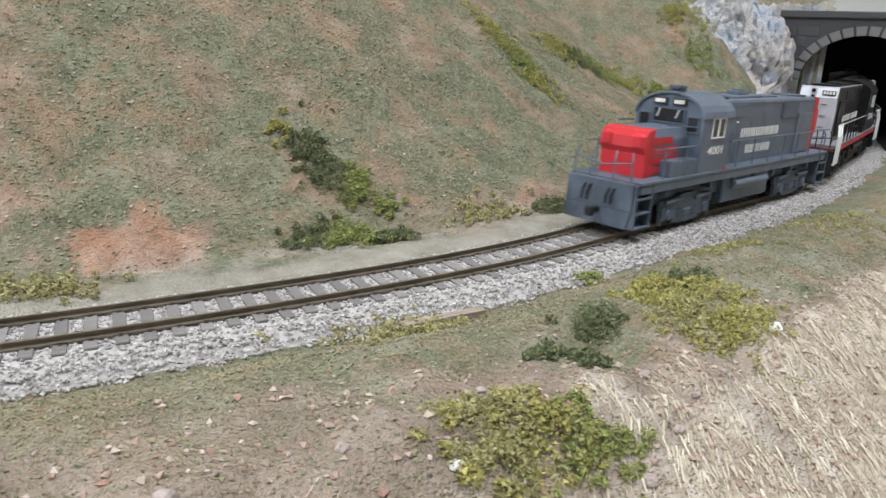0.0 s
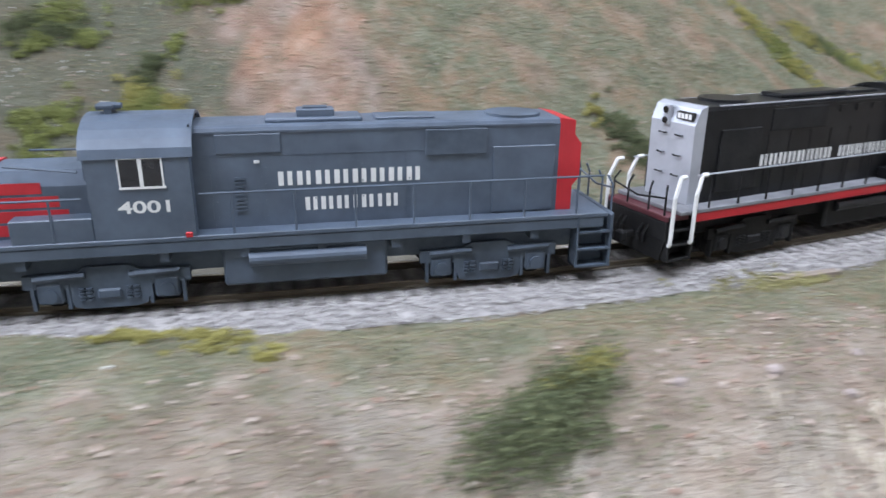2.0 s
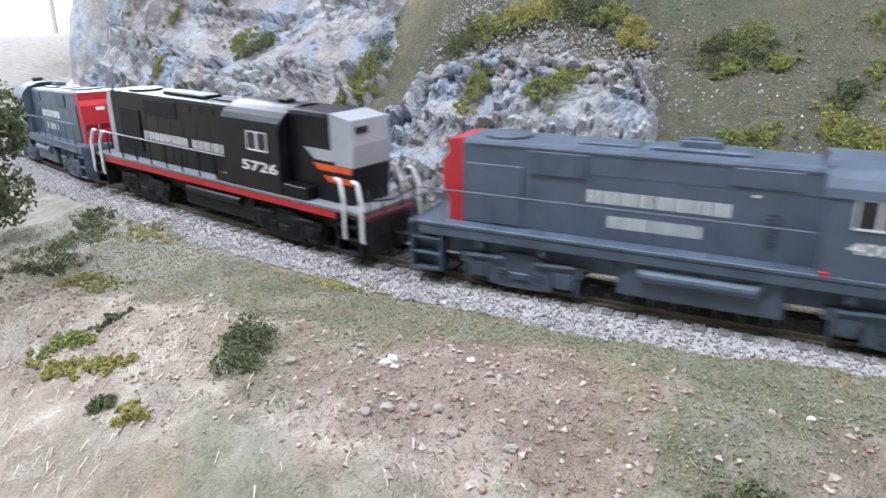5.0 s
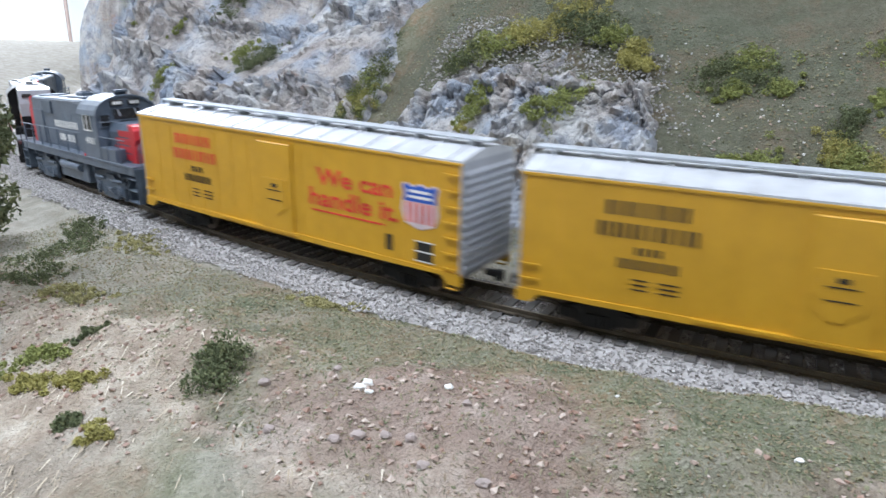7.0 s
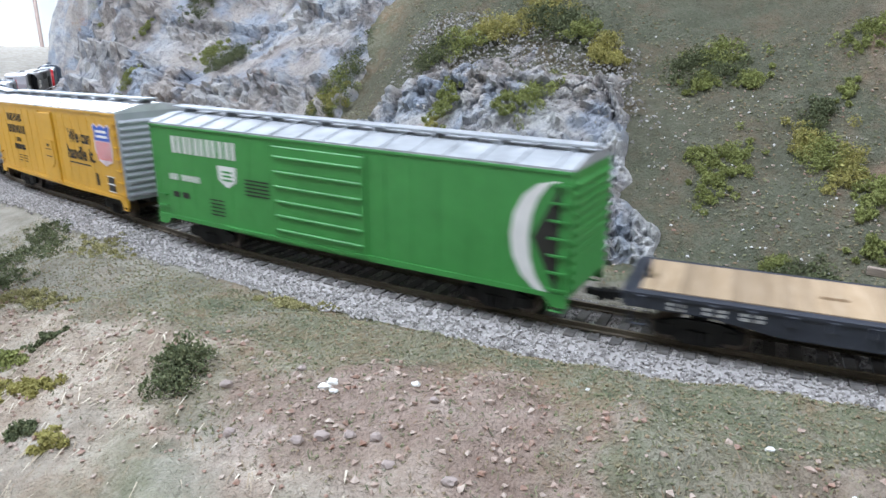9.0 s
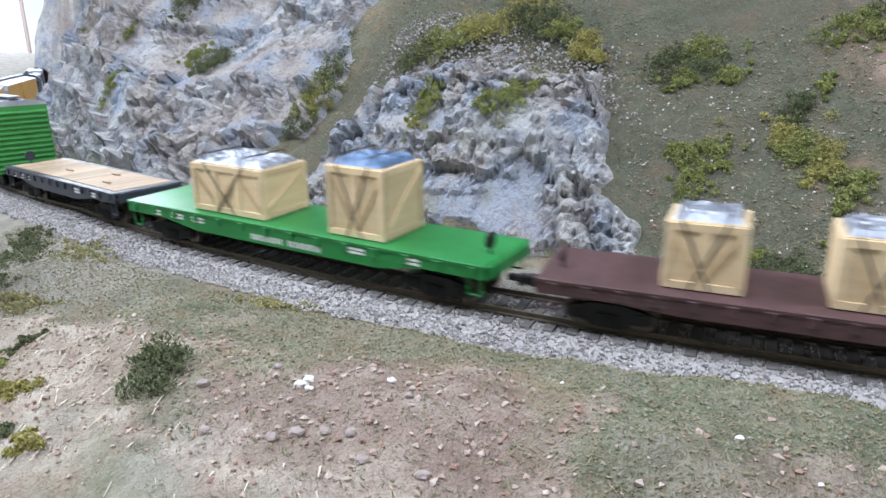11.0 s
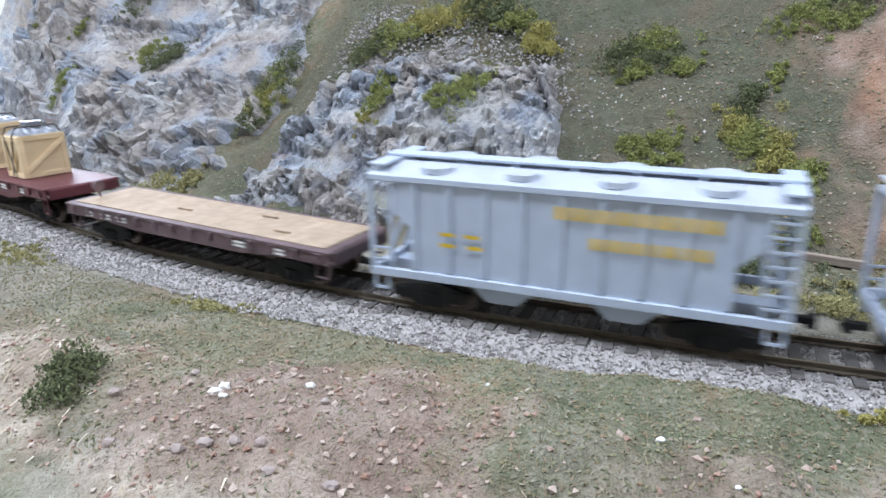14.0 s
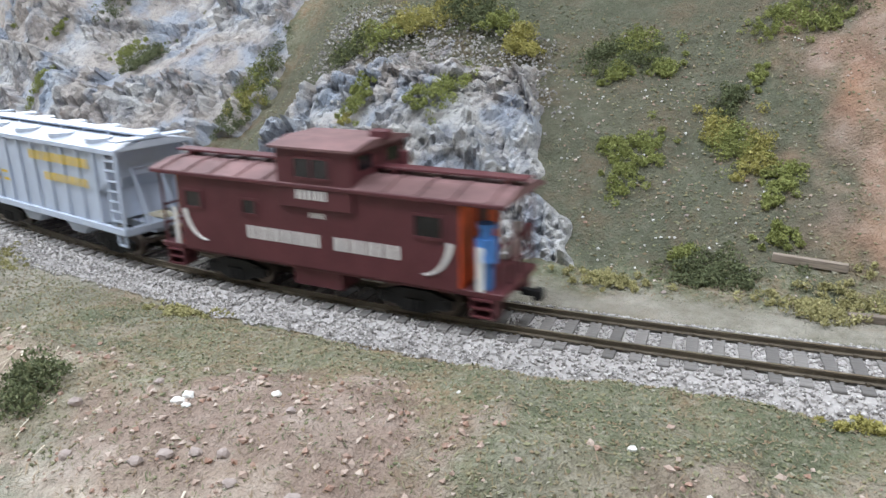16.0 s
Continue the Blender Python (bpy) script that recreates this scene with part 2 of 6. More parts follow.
def ground_material():
    m, nt, b = nodes_of("scenic_ground", 0.92)
    b.inputs["Specular IOR Level"].default_value = 0.15
    at = nt.nodes.new("ShaderNodeAttribute")
    at.attribute_name = "cover"
    sp = nt.nodes.new("ShaderNodeSeparateColor")
    nt.links.new(at.outputs["Color"], sp.inputs[0])
    big, mid, fine, grit = noise_of(nt, 14.0, 5.0, 0.65), noise_of(nt, 70.0, 5.0, 0.7), noise_of(nt, 420.0, 4.0, 0.7), noise_of(nt, 1100.0, 2.0)
    turf = ramp_of(nt, mid, ((0.3, (0.1, 0.108, 0.066)), (0.5, (0.168, 0.18, 0.112)), (0.72, (0.275, 0.272, 0.192))))
    turf = mix_of(nt, ramp_of(nt, big, ((0.45, (0, 0, 0)), (0.62, (1, 1, 1)))), turf, mix_of(nt, 0.4, turf, (0.25, 0.19, 0.13)))
    rust = noise_of(nt, 33.0, 6.0, 0.75)
    turf = mix_of(nt, ramp_of(nt, rust, ((0.5, (0, 0, 0)), (0.64, (0.85, 0.85, 0.85)))), turf, (0.3, 0.205, 0.13))
    turf = mix_of(nt, ramp_of(nt, fine, ((0.5, (0, 0, 0)), (0.75, (1, 1, 1)))), turf, (0.33, 0.31, 0.24))
    turf = mix_of(nt, ramp_of(nt, fine, ((0.25, (1, 1, 1)), (0.4, (0, 0, 0)))), turf, (0.06, 0.06, 0.03))
    dirt = ramp_of(nt, mid, ((0.25, (0.2, 0.138, 0.108)), (0.5, (0.335, 0.25, 0.205)), (0.75, (0.49, 0.405, 0.35))))
    clay = ramp_of(nt, mid, ((0.28, (0.26, 0.13, 0.08)), (0.5, (0.42, 0.24, 0.155)), (0.75, (0.52, 0.36, 0.26))))
    red = nt.nodes.new("ShaderNodeAttribute")
    red.attribute_name = "clay"
    dirt = mix_of(nt, red.outputs["Fac"], dirt, clay)
    straw = ramp_of(nt, mid, ((0.25, (0.26, 0.19, 0.14)), (0.5, (0.45, 0.37, 0.29)), (0.72, (0.66, 0.59, 0.49))))
    # Low alpha puts the hillside's shade and darker soil into the turf colour.
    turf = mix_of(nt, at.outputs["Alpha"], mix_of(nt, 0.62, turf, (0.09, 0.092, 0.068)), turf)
    c = mix_of(nt, sp.outputs[0], turf, dirt)
    c = mix_of(nt, sp.outputs[1], c, straw)
    sand = ramp_of(nt, mid, ((0.3, (0.27, 0.245, 0.195)), (0.7, (0.47, 0.435, 0.38))))
    c = mix_of(nt, sp.outputs[2], c, sand)
    nt.links.new(c, b.inputs["Base Color"])
    add = nt.nodes.new("ShaderNodeMath")
    add.operation = "ADD"
    nt.links.new(fine, add.inputs[0])
    nt.links.new(grit, add.inputs[1])
    bump_of(nt, b, add.outputs[0], 1.0, 0.0018)
    return m


def rock_material():
    """Plaster rock in washes of blue-grey, cream and brown, with dark cracks."""
    m, nt, b = nodes_of("painted_rock", 0.85)
    b.inputs["Specular IOR Level"].default_value = 0.25
    big, mid, fine = noise_of(nt, 13.0, 5.0, 0.6), noise_of(nt, 60.0, 8.0, 0.7), noise_of(nt, 420.0, 5.0, 0.75)
    c = ramp_of(nt, mid, ((0.28, (0.19, 0.2, 0.225)), (0.42, (0.36, 0.365, 0.385)), (0.52, (0.53, 0.525, 0.515)), (0.68, (0.67, 0.65, 0.615))))
    c = mix_of(nt, ramp_of(nt, big, ((0.43, (0, 0, 0)), (0.55, (0.9, 0.9, 0.9)))), c, mix_of(nt, 0.62, c, (0.37, 0.295, 0.24)))
    blue = noise_of(nt, 27.0, 4.0, 0.6)
    c = mix_of(nt, ramp_of(nt, blue, ((0.5, (0, 0, 0)), (0.6, (0.9, 0.9, 0.9)))), c, mix_of(nt, 0.55, c, (0.31, 0.4, 0.53)))
    rust = noise_of(nt, 19.0, 6.0, 0.7)
    c = mix_of(nt, ramp_of(nt, rust, ((0.62, (0, 0, 0)), (0.7, (0.75, 0.75, 0.75)))), c, (0.4, 0.23, 0.15))
    moss = noise_of(nt, 23.0, 7.0, 0.75)
    c = mix_of(nt, ramp_of(nt, moss, ((0.58, (0, 0, 0)), (0.68, (0.7, 0.7, 0.7)))), c, (0.3, 0.3, 0.2))
    tc, warp, vor = nt.nodes.new("ShaderNodeTexCoord"), nt.nodes.new("ShaderNodeTexNoise"), nt.nodes.new("ShaderNodeTexVoronoi")
    warp.inputs["Scale"].default_value, warp.inputs["Detail"].default_value = 45.0, 5.0
    nt.links.new(tc.outputs["Object"], warp.inputs["Vector"])
    off = nt.nodes.new("ShaderNodeVectorMath")
    off.operation = "MULTIPLY_ADD"
    nt.links.new(warp.outputs["Color"], off.inputs[0])
    off.inputs[1].default_value = (0.055, 0.055, 0.055)
    nt.links.new(tc.outputs["Object"], off.inputs[2])
    vor.feature, vor.inputs["Scale"].default_value = "DISTANCE_TO_EDGE", 95.0
    nt.links.new(off.outputs[0], vor.inputs["Vector"])
    crack = ramp_of(nt, vor.outputs["Distance"], ((0.0, (0.4, 0.4, 0.4)), (0.04, (0, 0, 0))))
    c = mix_of(nt, crack, c, (0.1, 0.105, 0.12))
    c = mix_of(nt, ramp_of(nt, fine, ((0.34, (0.7, 0.7, 0.7)), (0.44, (0, 0, 0)))), c, (0.13, 0.135, 0.15))
    c = mix_of(nt, ramp_of(nt, fine, ((0.6, (0, 0, 0)), (0.7, (0.55, 0.55, 0.55)))), c, (0.7, 0.68, 0.64))
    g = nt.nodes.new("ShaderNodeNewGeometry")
    # Pointiness puts crease shade and edge light into the colour, along with dark wash.
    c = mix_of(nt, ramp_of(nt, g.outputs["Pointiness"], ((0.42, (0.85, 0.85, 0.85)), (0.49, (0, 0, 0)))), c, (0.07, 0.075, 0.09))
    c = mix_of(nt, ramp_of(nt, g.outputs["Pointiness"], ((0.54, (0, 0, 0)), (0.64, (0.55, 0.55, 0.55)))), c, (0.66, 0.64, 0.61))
    nt.links.new(c, b.inputs["Base Color"])
    add = nt.nodes.new("ShaderNodeMath")
    add.operation = "ADD"
    nt.links.new(mid, add.inputs[0])
    nt.links.new(fine, add.inputs[1])
    bump_of(nt, b, add.outputs[0], 1.0, 0.0022)
    return m


def stone_material(name, lo, mid, hi, rough=0.85):
    m, nt, b = nodes_of(name, rough)
    g = nt.nodes.new("ShaderNodeNewGeometry")
    c = ramp_of(nt, g.outputs["Random Per Island"], ((0.0, lo), (0.45, mid), (1.0, hi)))
    f = noise_of(nt, 900.0, 3.0)
    c = mix_of(nt, 0.3, c, ramp_of(nt, f, ((0.3, lo), (0.7, hi))))
    nt.links.new(c, b.inputs["Base Color"])
    return m


GROUND, ROCK = ground_material(), rock_material()
BALLAST = stone_material("ballast_stone", (0.13, 0.117, 0.11), (0.37, 0.342, 0.322), (0.6, 0.572, 0.545))
RUBBLE = stone_material("rubble", (0.25, 0.125, 0.08), (0.34, 0.25, 0.2), (0.54, 0.46, 0.39))
PORTAL = stone_material("cast_stone", (0.035, 0.035, 0.037), (0.055, 0.055, 0.058), (0.09, 0.09, 0.093))
VOUSSOIR = stone_material("arch_stone", (0.1, 0.1, 0.1), (0.17, 0.168, 0.162), (0.25, 0.245, 0.235))
BORE_BLACK = paint("tunnel_lining", (0.012, 0.012, 0.012), 0.9)
LEAF_DARK = leafy("dark_foliage", ((0.085, 0.1, 0.052), (0.125, 0.145, 0.072), (0.19, 0.2, 0.1)))
LEAF_GREEN = leafy("green_foliage", ((0.17, 0.19, 0.065), (0.24, 0.265, 0.085), (0.33, 0.345, 0.12)))
LEAF_YELLOW = leafy("yellow_foliage", ((0.25, 0.225, 0.07), (0.35, 0.315, 0.1), (0.44, 0.4, 0.15)))
LEAF_OLIVE = leafy("olive_foliage", ((0.24, 0.22, 0.095), (0.34, 0.31, 0.14), (0.43, 0.39, 0.2)))
FOAM = leafy("turf_crumbs", ((0.13, 0.135, 0.075), (0.22, 0.225, 0.13), (0.27, 0.2, 0.13), (0.25, 0.245, 0.14), (0.34, 0.32, 0.25)))
FIBRE = leafy("turf_fibres", ((0.1, 0.11, 0.06), (0.19, 0.195, 0.11), (0.25, 0.17, 0.11), (0.27, 0.265, 0.16), (0.3, 0.22, 0.15), (0.3, 0.285, 0.2)))
STONE = stone_material("bank_stone", (0.2, 0.15, 0.128), (0.28, 0.222, 0.195), (0.36, 0.3, 0.27))
SCREE = stone_material("scree_stone", (0.14, 0.13, 0.12), (0.27, 0.255, 0.235), (0.5, 0.48, 0.45))
CHIPS = stone_material("pale_chips", (0.4, 0.38, 0.35), (0.6, 0.58, 0.55), (0.78, 0.77, 0.74))
STRAW = leafy("dry_straw", ((0.32, 0.25, 0.17), (0.53, 0.45, 0.34), (0.7, 0.63, 0.51)))
WALL, _nt, _b = nodes_of("white_wall", 0.9)
_nt.links.new(ramp_of(_nt, noise_of(_nt, 1.2, 4.0), ((0.35, (0.8, 0.81, 0.78)), (0.7, (0.88, 0.87, 0.85)))), _b.inputs["Base Color"])
FLOOR = paint("floor_boards", (0.3, 0.27, 0.24), 0.6)


# ---- mesh helpers; sizes in millimetres ----
MM = 0.001


def put(name, me, material, parent=None, label=""):
    if material is not None and not me.materials:
        me.materials.append(material)
    o = new(name, me)
    if parent is not None:
        o.parent = parent
    if label:
        o["label"] = label
    return o


def part(name, bm, material, parent=None, label=""):
    """Links a bmesh as one mesh object under a thing or a part."""
    me = bpy.data.meshes.new(name)
    bm.normal_update()
    bm.to_mesh(me)
    bm.free()
    return put(name, me, material, parent, label)


def bx(bm, x0, x1, y0, y1, z0, z1, bev=0.0):
    """A box, its edges bevelled where bev is given."""
    vs = [bm.verts.new((x * MM, y * MM, z * MM)) for x in (x0, x1) for y in (y0, y1) for z in (z0, z1)]
    fs = [bm.faces.new([vs[i] for i in q]) for q in ((0, 1, 3, 2), (4, 6, 7, 5), (0, 4, 5, 1), (2, 3, 7, 6), (0, 2, 6, 4), (1, 5, 7, 3))]
    if bev:
        es = list({e for f in fs for e in f.edges})
        bmesh.ops.bevel(bm, geom=es, offset=bev * MM, segments=1, affect="EDGES")
    return bm


def box(x0, x1, y0, y1, z0, z1, bev=0.0):
    return bx(bmesh.new(), x0, x1, y0, y1, z0, z1, bev)


def prism(bm, pts, a0, a1, axis="x"):
    """Extrudes an outline: (y, z) along x, or (x, z) along y."""
    rows = []
    for a in (a0, a1):
        rows.append([bm.verts.new(((a, p, q) if axis == "x" else (p, a, q))) for p, q in pts])
        for v in rows[-1]:
            v.co *= MM
    n = len(pts)
    bm.faces.new(rows[0])
    bm.faces.new(rows[1][::-1])
    for i in range(n):
        bm.faces.new((rows[0][i], rows[1][i], rows[1][(i + 1) % n], rows[0][(i + 1) % n]))
    bmesh.ops.recalc_face_normals(bm, faces=bm.faces)
    return bm


def rod(bm, a, b, r, n=6):
    """A round bar from a to b."""
    a, b = Vector(a) * MM, Vector(b) * MM
    q = (b - a).to_track_quat("Z", "Y")
    rows = [[bm.verts.new(p + q @ Vector((math.cos(6.2832 * i / n) * r * MM, math.sin(6.2832 * i / n) * r * MM, 0))) for i in range(n)] for p in (a, b)]
    for i in range(n):
        bm.faces.new((rows[0][i], rows[0][(i + 1) % n], rows[1][(i + 1) % n], rows[1][i]))
    bm.faces.new(rows[0][::-1])
    bm.faces.new(rows[1])
    return bm


def bent(bm, pts, r, n=6):
    for a, b in zip(pts[:-1], pts[1:]):
        rod(bm, a, b, r, n)
    return bm


WIDE = {"I": 0.45, " ": 0.55, ".": 0.3, "M": 1.2, "W": 1.25}


def letter_bars(text, x0, x1, z0, z1, y, material, parent, slant=0.0):
    """A line of plain bars, a pair for each letter of a painted name."""
    bm = bmesh.new()
    total = sum(WIDE.get(c, 0.85) + 0.15 for c in text)
    k, x = (x1 - x0) / total, x0
    for c in text:
        w = WIDE.get(c, 0.85) * k
        if c == "I":
            bx(bm, x + w * 0.2, x + w * 0.75, y - 0.06, y + 0.06, z0, z1)
        elif c != " ":
            bx(bm, x + w * 0.04, x + w * 0.38, y - 0.06, y + 0.06, z0, z1)
            bx(bm, x + w * 0.62, x + w * 0.92, y - 0.06, y + 0.06, z0, z1)
        x += w + 0.15 * k
    return part("lettering", bm, material, parent)


def words(text, x0, x1, z0, z1, y, material, parent):
    """Readable words in the built-in font, fitted into the given field on the near side."""
    c = bpy.data.curves.new("words", "FONT")
    c.body, c.extrude, c.offset = text, 0.02, 0.02
    tmp = bpy.data.objects.new("words", c)
    me = bpy.data.meshes.new_from_object(tmp)
    bpy.data.objects.remove(tmp)
    co = np.array([v.co for v in me.vertices])
    lo, hi = co.min(0), co.max(0)
    for v in me.vertices:
        u, w = (v.co.x - lo[0]) / (hi[0] - lo[0]), (v.co.y - lo[1]) / (hi[1] - lo[1])
        v.co = Vector((x0 + u * (x1 - x0), y - 0.05 - v.co.z, z0 + w * (z1 - z0))) * MM
    me.name = "lettering"
    return put("lettering", me, material, parent)


def thing(name, label, category, group=""):
    o = new(name)
    o.empty_display_size = 0.01
    return tagged(o, label, category, group)


# ---- the room round the layout ----
def plain(name, x0, x1, y0, y1, z0, z1, mat, label):
    bm = box(x0 / MM, x1 / MM, y0 / MM, y1 / MM, z0 / MM, z1 / MM)
    return tagged(part(name, bm, mat), label, name.split("_")[0], kind="structure")


plain("floor", -6, 4, -3, 7, -1.1, -1.0, FLOOR, "plain dark floor boards under the layout table")
plain("wall_north", -6, 4, 7, 7.1, -1.0, 1.8, WALL, "plain white painted wall behind the layout")
plain("wall_west", -6.1, -6, -3, 7, -1.0, 1.8, WALL, "plain white painted wall at the layout's end")
plain("wall_east", 4, 4.1, -3, 7, -1.0, 1.8, WALL, "plain white painted wall near the tunnel")
plain("wall_south", -6, 4, -3.1, -3, -1.0, 1.8, WALL, "plain white painted wall behind the viewer")
plain("ceiling", -6, 4, -3, 7, 1.8, 1.9, WALL, "plain white ceiling above the layout")
pole = part("pole", rod(bmesh.new(), (-4336, 4753, -1000), (-4336, 4753, 1790), 14, 12), paint("brown_pole", (0.16, 0.12, 0.1), 0.6))
tagged(pole, "slim brown upright post standing before the white wall", "post")

# ---- ground ----


def spread(*runs):
    out = [np.arange(a, b, c) for a, b, c in runs]
    return np.concatenate(out + [np.array([runs[-1][1]])])


def cover_of(x, y):
    """Where reddish earth, straw and sand show: three masks between 0 and 1; a fourth falls where hillside turf is
    darkened.
    """
    s, d = from_line(x, y)
    a = -d
    j = 0.008 * waves(x, y, 0.03, 11) + 0.004 * waves(x, y, 0.012, 12)
    dirt = (0.85 + 0.15 * waves(x, y, 0.02, 24)) * (1 - soft(np.abs(s - 0.034 + 2.6 * j + 0.1 * (d - 0.1)), 0.01, 0.066)) * soft(d, 0.055, 0.075) * (1 - 0.35 * soft(d, 0.16, 0.2))
    dirt = np.maximum(dirt, 1 - soft(np.hypot((x - 0.119) / 1.5, y - 0.062) + j, 0.012, 0.02))
    foot = (1 - soft(np.abs(d - 0.05 + j), 0.006, 0.018)) * soft(s, 0.2, 0.24) * (1 - soft(s, 0.34, 0.4))
    dirt = np.maximum(dirt, foot * (0.45 + 0.4 * waves(x, y, 0.05, 17)))
    dirt = np.maximum(dirt, 0.45 * soft(waves(x, y, 0.06, 18), 0.15, 0.7) * soft(d, 0.06, 0.08) * soft(s, 0.08, 0.12))
    dirt = np.maximum(dirt, 0.8 * (1 - soft(np.hypot(x - 0.305, (y - 0.06) * 1.4) + j, 0.016, 0.03)))
    dirt = np.maximum(dirt, 0.9 * (1 - soft(np.hypot((x + 0.155) / 1.6, y + 0.052) + j, 0.02, 0.034)))
    dirt = np.maximum(dirt, 0.65 * soft(a + 1.5 * j, 0.072, 0.092) * soft(s, -0.1, -0.05) * (1 - soft(s, 0.16, 0.2)))
    dirt = np.maximum(dirt, 0.85 * soft(a + j, 0.078, 0.092) * soft(s, 0.14, 0.17))
    straw = soft(a + j, 0.108, 0.122) * soft(s, -0.2, -0.12) * 0.5
    straw = np.maximum(straw, soft(a + 1.5 * j, 0.075, 0.1) * (1 - soft(s, -0.22, -0.16)) * 0.9)
    straw = np.maximum(straw, soft(a + j, 0.09, 0.104) * soft(s + 1.5 * j, 0.16, 0.21) * 0.9)
    straw = np.maximum(straw, soft(a + j, 0.086, 0.1) * soft(s, 0.22, 0.25))
    # a pale crusted ridge where the bank was patched
    ridge = np.interp(s, (-0.25, -0.21, -0.19, -0.16, -0.135), (0.108, 0.118, 0.123, 0.128, 0.128))
    straw = np.maximum(straw, 0.95 * (1 - soft(np.abs(a - ridge + 0.3 * j), 0.0012, 0.0032)) * soft(s, -0.24, -0.2) * (1 - soft(s, -0.13, -0.11)))
    sand = soft(d, 0.018, 0.022) * (1 - soft(d + 1.5 * j, 0.03, 0.054)) * 0.8
    sand = np.maximum(sand, soft(a, 0.02, 0.03) * (1 - soft(s, -0.32, -0.22)) * (1 - soft(a + j, 0.07, 0.1)) * 0.8)
    sand = np.maximum(sand, 1 - soft(s, -0.95, -0.7))
    sand = np.maximum(sand, 0.4 * soft(waves(x, y, 0.07, 13), 0.2, 0.8) * soft(a, 0.03, 0.05))
    # Falls along the shaded hillside, so its shade is painted into the turf.
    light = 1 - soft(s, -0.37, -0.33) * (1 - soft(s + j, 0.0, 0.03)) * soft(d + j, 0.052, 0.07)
    return np.clip(np.stack([dirt, straw, sand, light], 1), 0, 1)


def ground():
    xs = spread((-2.2, -0.8, 0.025), (-0.8, -0.46, 0.006), (-0.46, 0.4, 0.0026), (0.4, 0.85, 0.006), (0.85, 1.8, 0.04))
    ys = spread((-0.6, -0.16, 0.02), (-0.16, 0.26, 0.0026), (0.26, 0.5, 0.008), (0.5, 1.9, 0.03))
    gx, gy = np.meshgrid(xs, ys)
    z = height(gx, gy)
    s, d = from_line(gx, gy)
    nx, ny = len(xs), len(ys)
    i = np.arange(nx * ny).reshape(ny, nx)
    f = np.stack([i[:-1, :-1], i[:-1, 1:], i[1:, 1:], i[1:, :-1]], -1).reshape(-1, 4)
    fs, fd = s[f].mean(1), d[f].mean(1)
    mouth = (fs > 0.755) & (fs < 0.86) & (np.abs(fd + 0.011) < 0.044)
    f = f[~mouth]
    me = bpy.data.meshes.new("ground")
    me.from_pydata(np.stack([gx.ravel(), gy.ravel(), z], 1).tolist(), [], f.tolist())
    at = me.color_attributes.new("cover", "FLOAT_COLOR", "POINT")
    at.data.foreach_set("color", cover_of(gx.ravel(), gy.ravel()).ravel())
    clay = me.attributes.new("clay", "FLOAT", "POINT")
    clay.data.foreach_set("value", (soft(d, 0.03, 0.05) * np.clip(0.55 + 0.5 * waves(gx.ravel(), gy.ravel(), 0.045, 23), 0, 1)).astype(np.float32))
    me.polygons.foreach_set("use_smooth", [True] * len(me.polygons))
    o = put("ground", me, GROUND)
    return tagged(o, "layout hillside of green and brown turf with bare earth", "hillside", kind="structure")


ground()


# ---- loose crumbs, stones and straw as joined pieces ----
def crumbs(name, places, sizes, material, label, category, flat=1.0, seed=1, kind="stuff", aim=None):
    """Joins one small irregular eight-sided stone or crumb at every place."""
    r = np.random.RandomState(seed)
    n = len(places)
    base = np.array([(1, 0, 0), (-1, 0, 0), (0, 1, 0), (0, -1, 0), (0, 0, 1), (0, 0, -1)], float)
    tri = np.array([(0, 2, 4), (2, 1, 4), (1, 3, 4), (3, 0, 4), (2, 0, 5), (1, 2, 5), (3, 1, 5), (0, 3, 5)])
    v = base[None] * r.uniform(0.55, 1.25, (n, 6, 1)) + r.uniform(-0.25, 0.25, (n, 6, 3))
    q = r.normal(size=(n, 4))
    q /= np.linalg.norm(q, axis=1, keepdims=True)
    w, x, y, z = q.T
    m = np.stack([1 - 2 * (y * y + z * z), 2 * (x * y - w * z), 2 * (x * z + w * y), 2 * (x * y + w * z), 1 - 2 * (x * x + z * z), 2 * (y * z - w * x),
                  2 * (x * z - w * y), 2 * (y * z + w * x), 1 - 2 * (x * x + y * y)], 1).reshape(n, 3, 3)
    v = np.einsum("nij,nkj->nki", m, v)
    v[:, :, 2] *= flat
    v = v * np.asarray(sizes)[:, None, None] + np.asarray(places)[:, None, :]
    f = tri[None] + (np.arange(n) * 6)[:, None, None]
    me = bpy.data.meshes.new(name)
    me.from_pydata(v.reshape(-1, 3).tolist(), [], f.reshape(-1, 3).tolist())
    o = put(name, me, material)
    return tagged(o, label, category, kind=kind) if label else o


def places_on(n, s0, s1, d0, d1, seed, lift=0.0, keep=None):
    """Random places on the ground within a band along the line."""
    r = np.random.RandomState(seed)
    s, d = r.uniform(s0, s1, n), r.uniform(d0, d1, n)
    h = np.interp(s, LS, LH)
    x, y = np.interp(s, LS, LX) - np.sin(h) * d, np.interp(s, LS, LY) + np.cos(h) * d
    if keep is not None:
        k = r.uniform(size=n) < keep(x, y, s, d)
        x, y = x[k], y[k]
    return np.stack([x, y, height(x, y) + lift], 1)


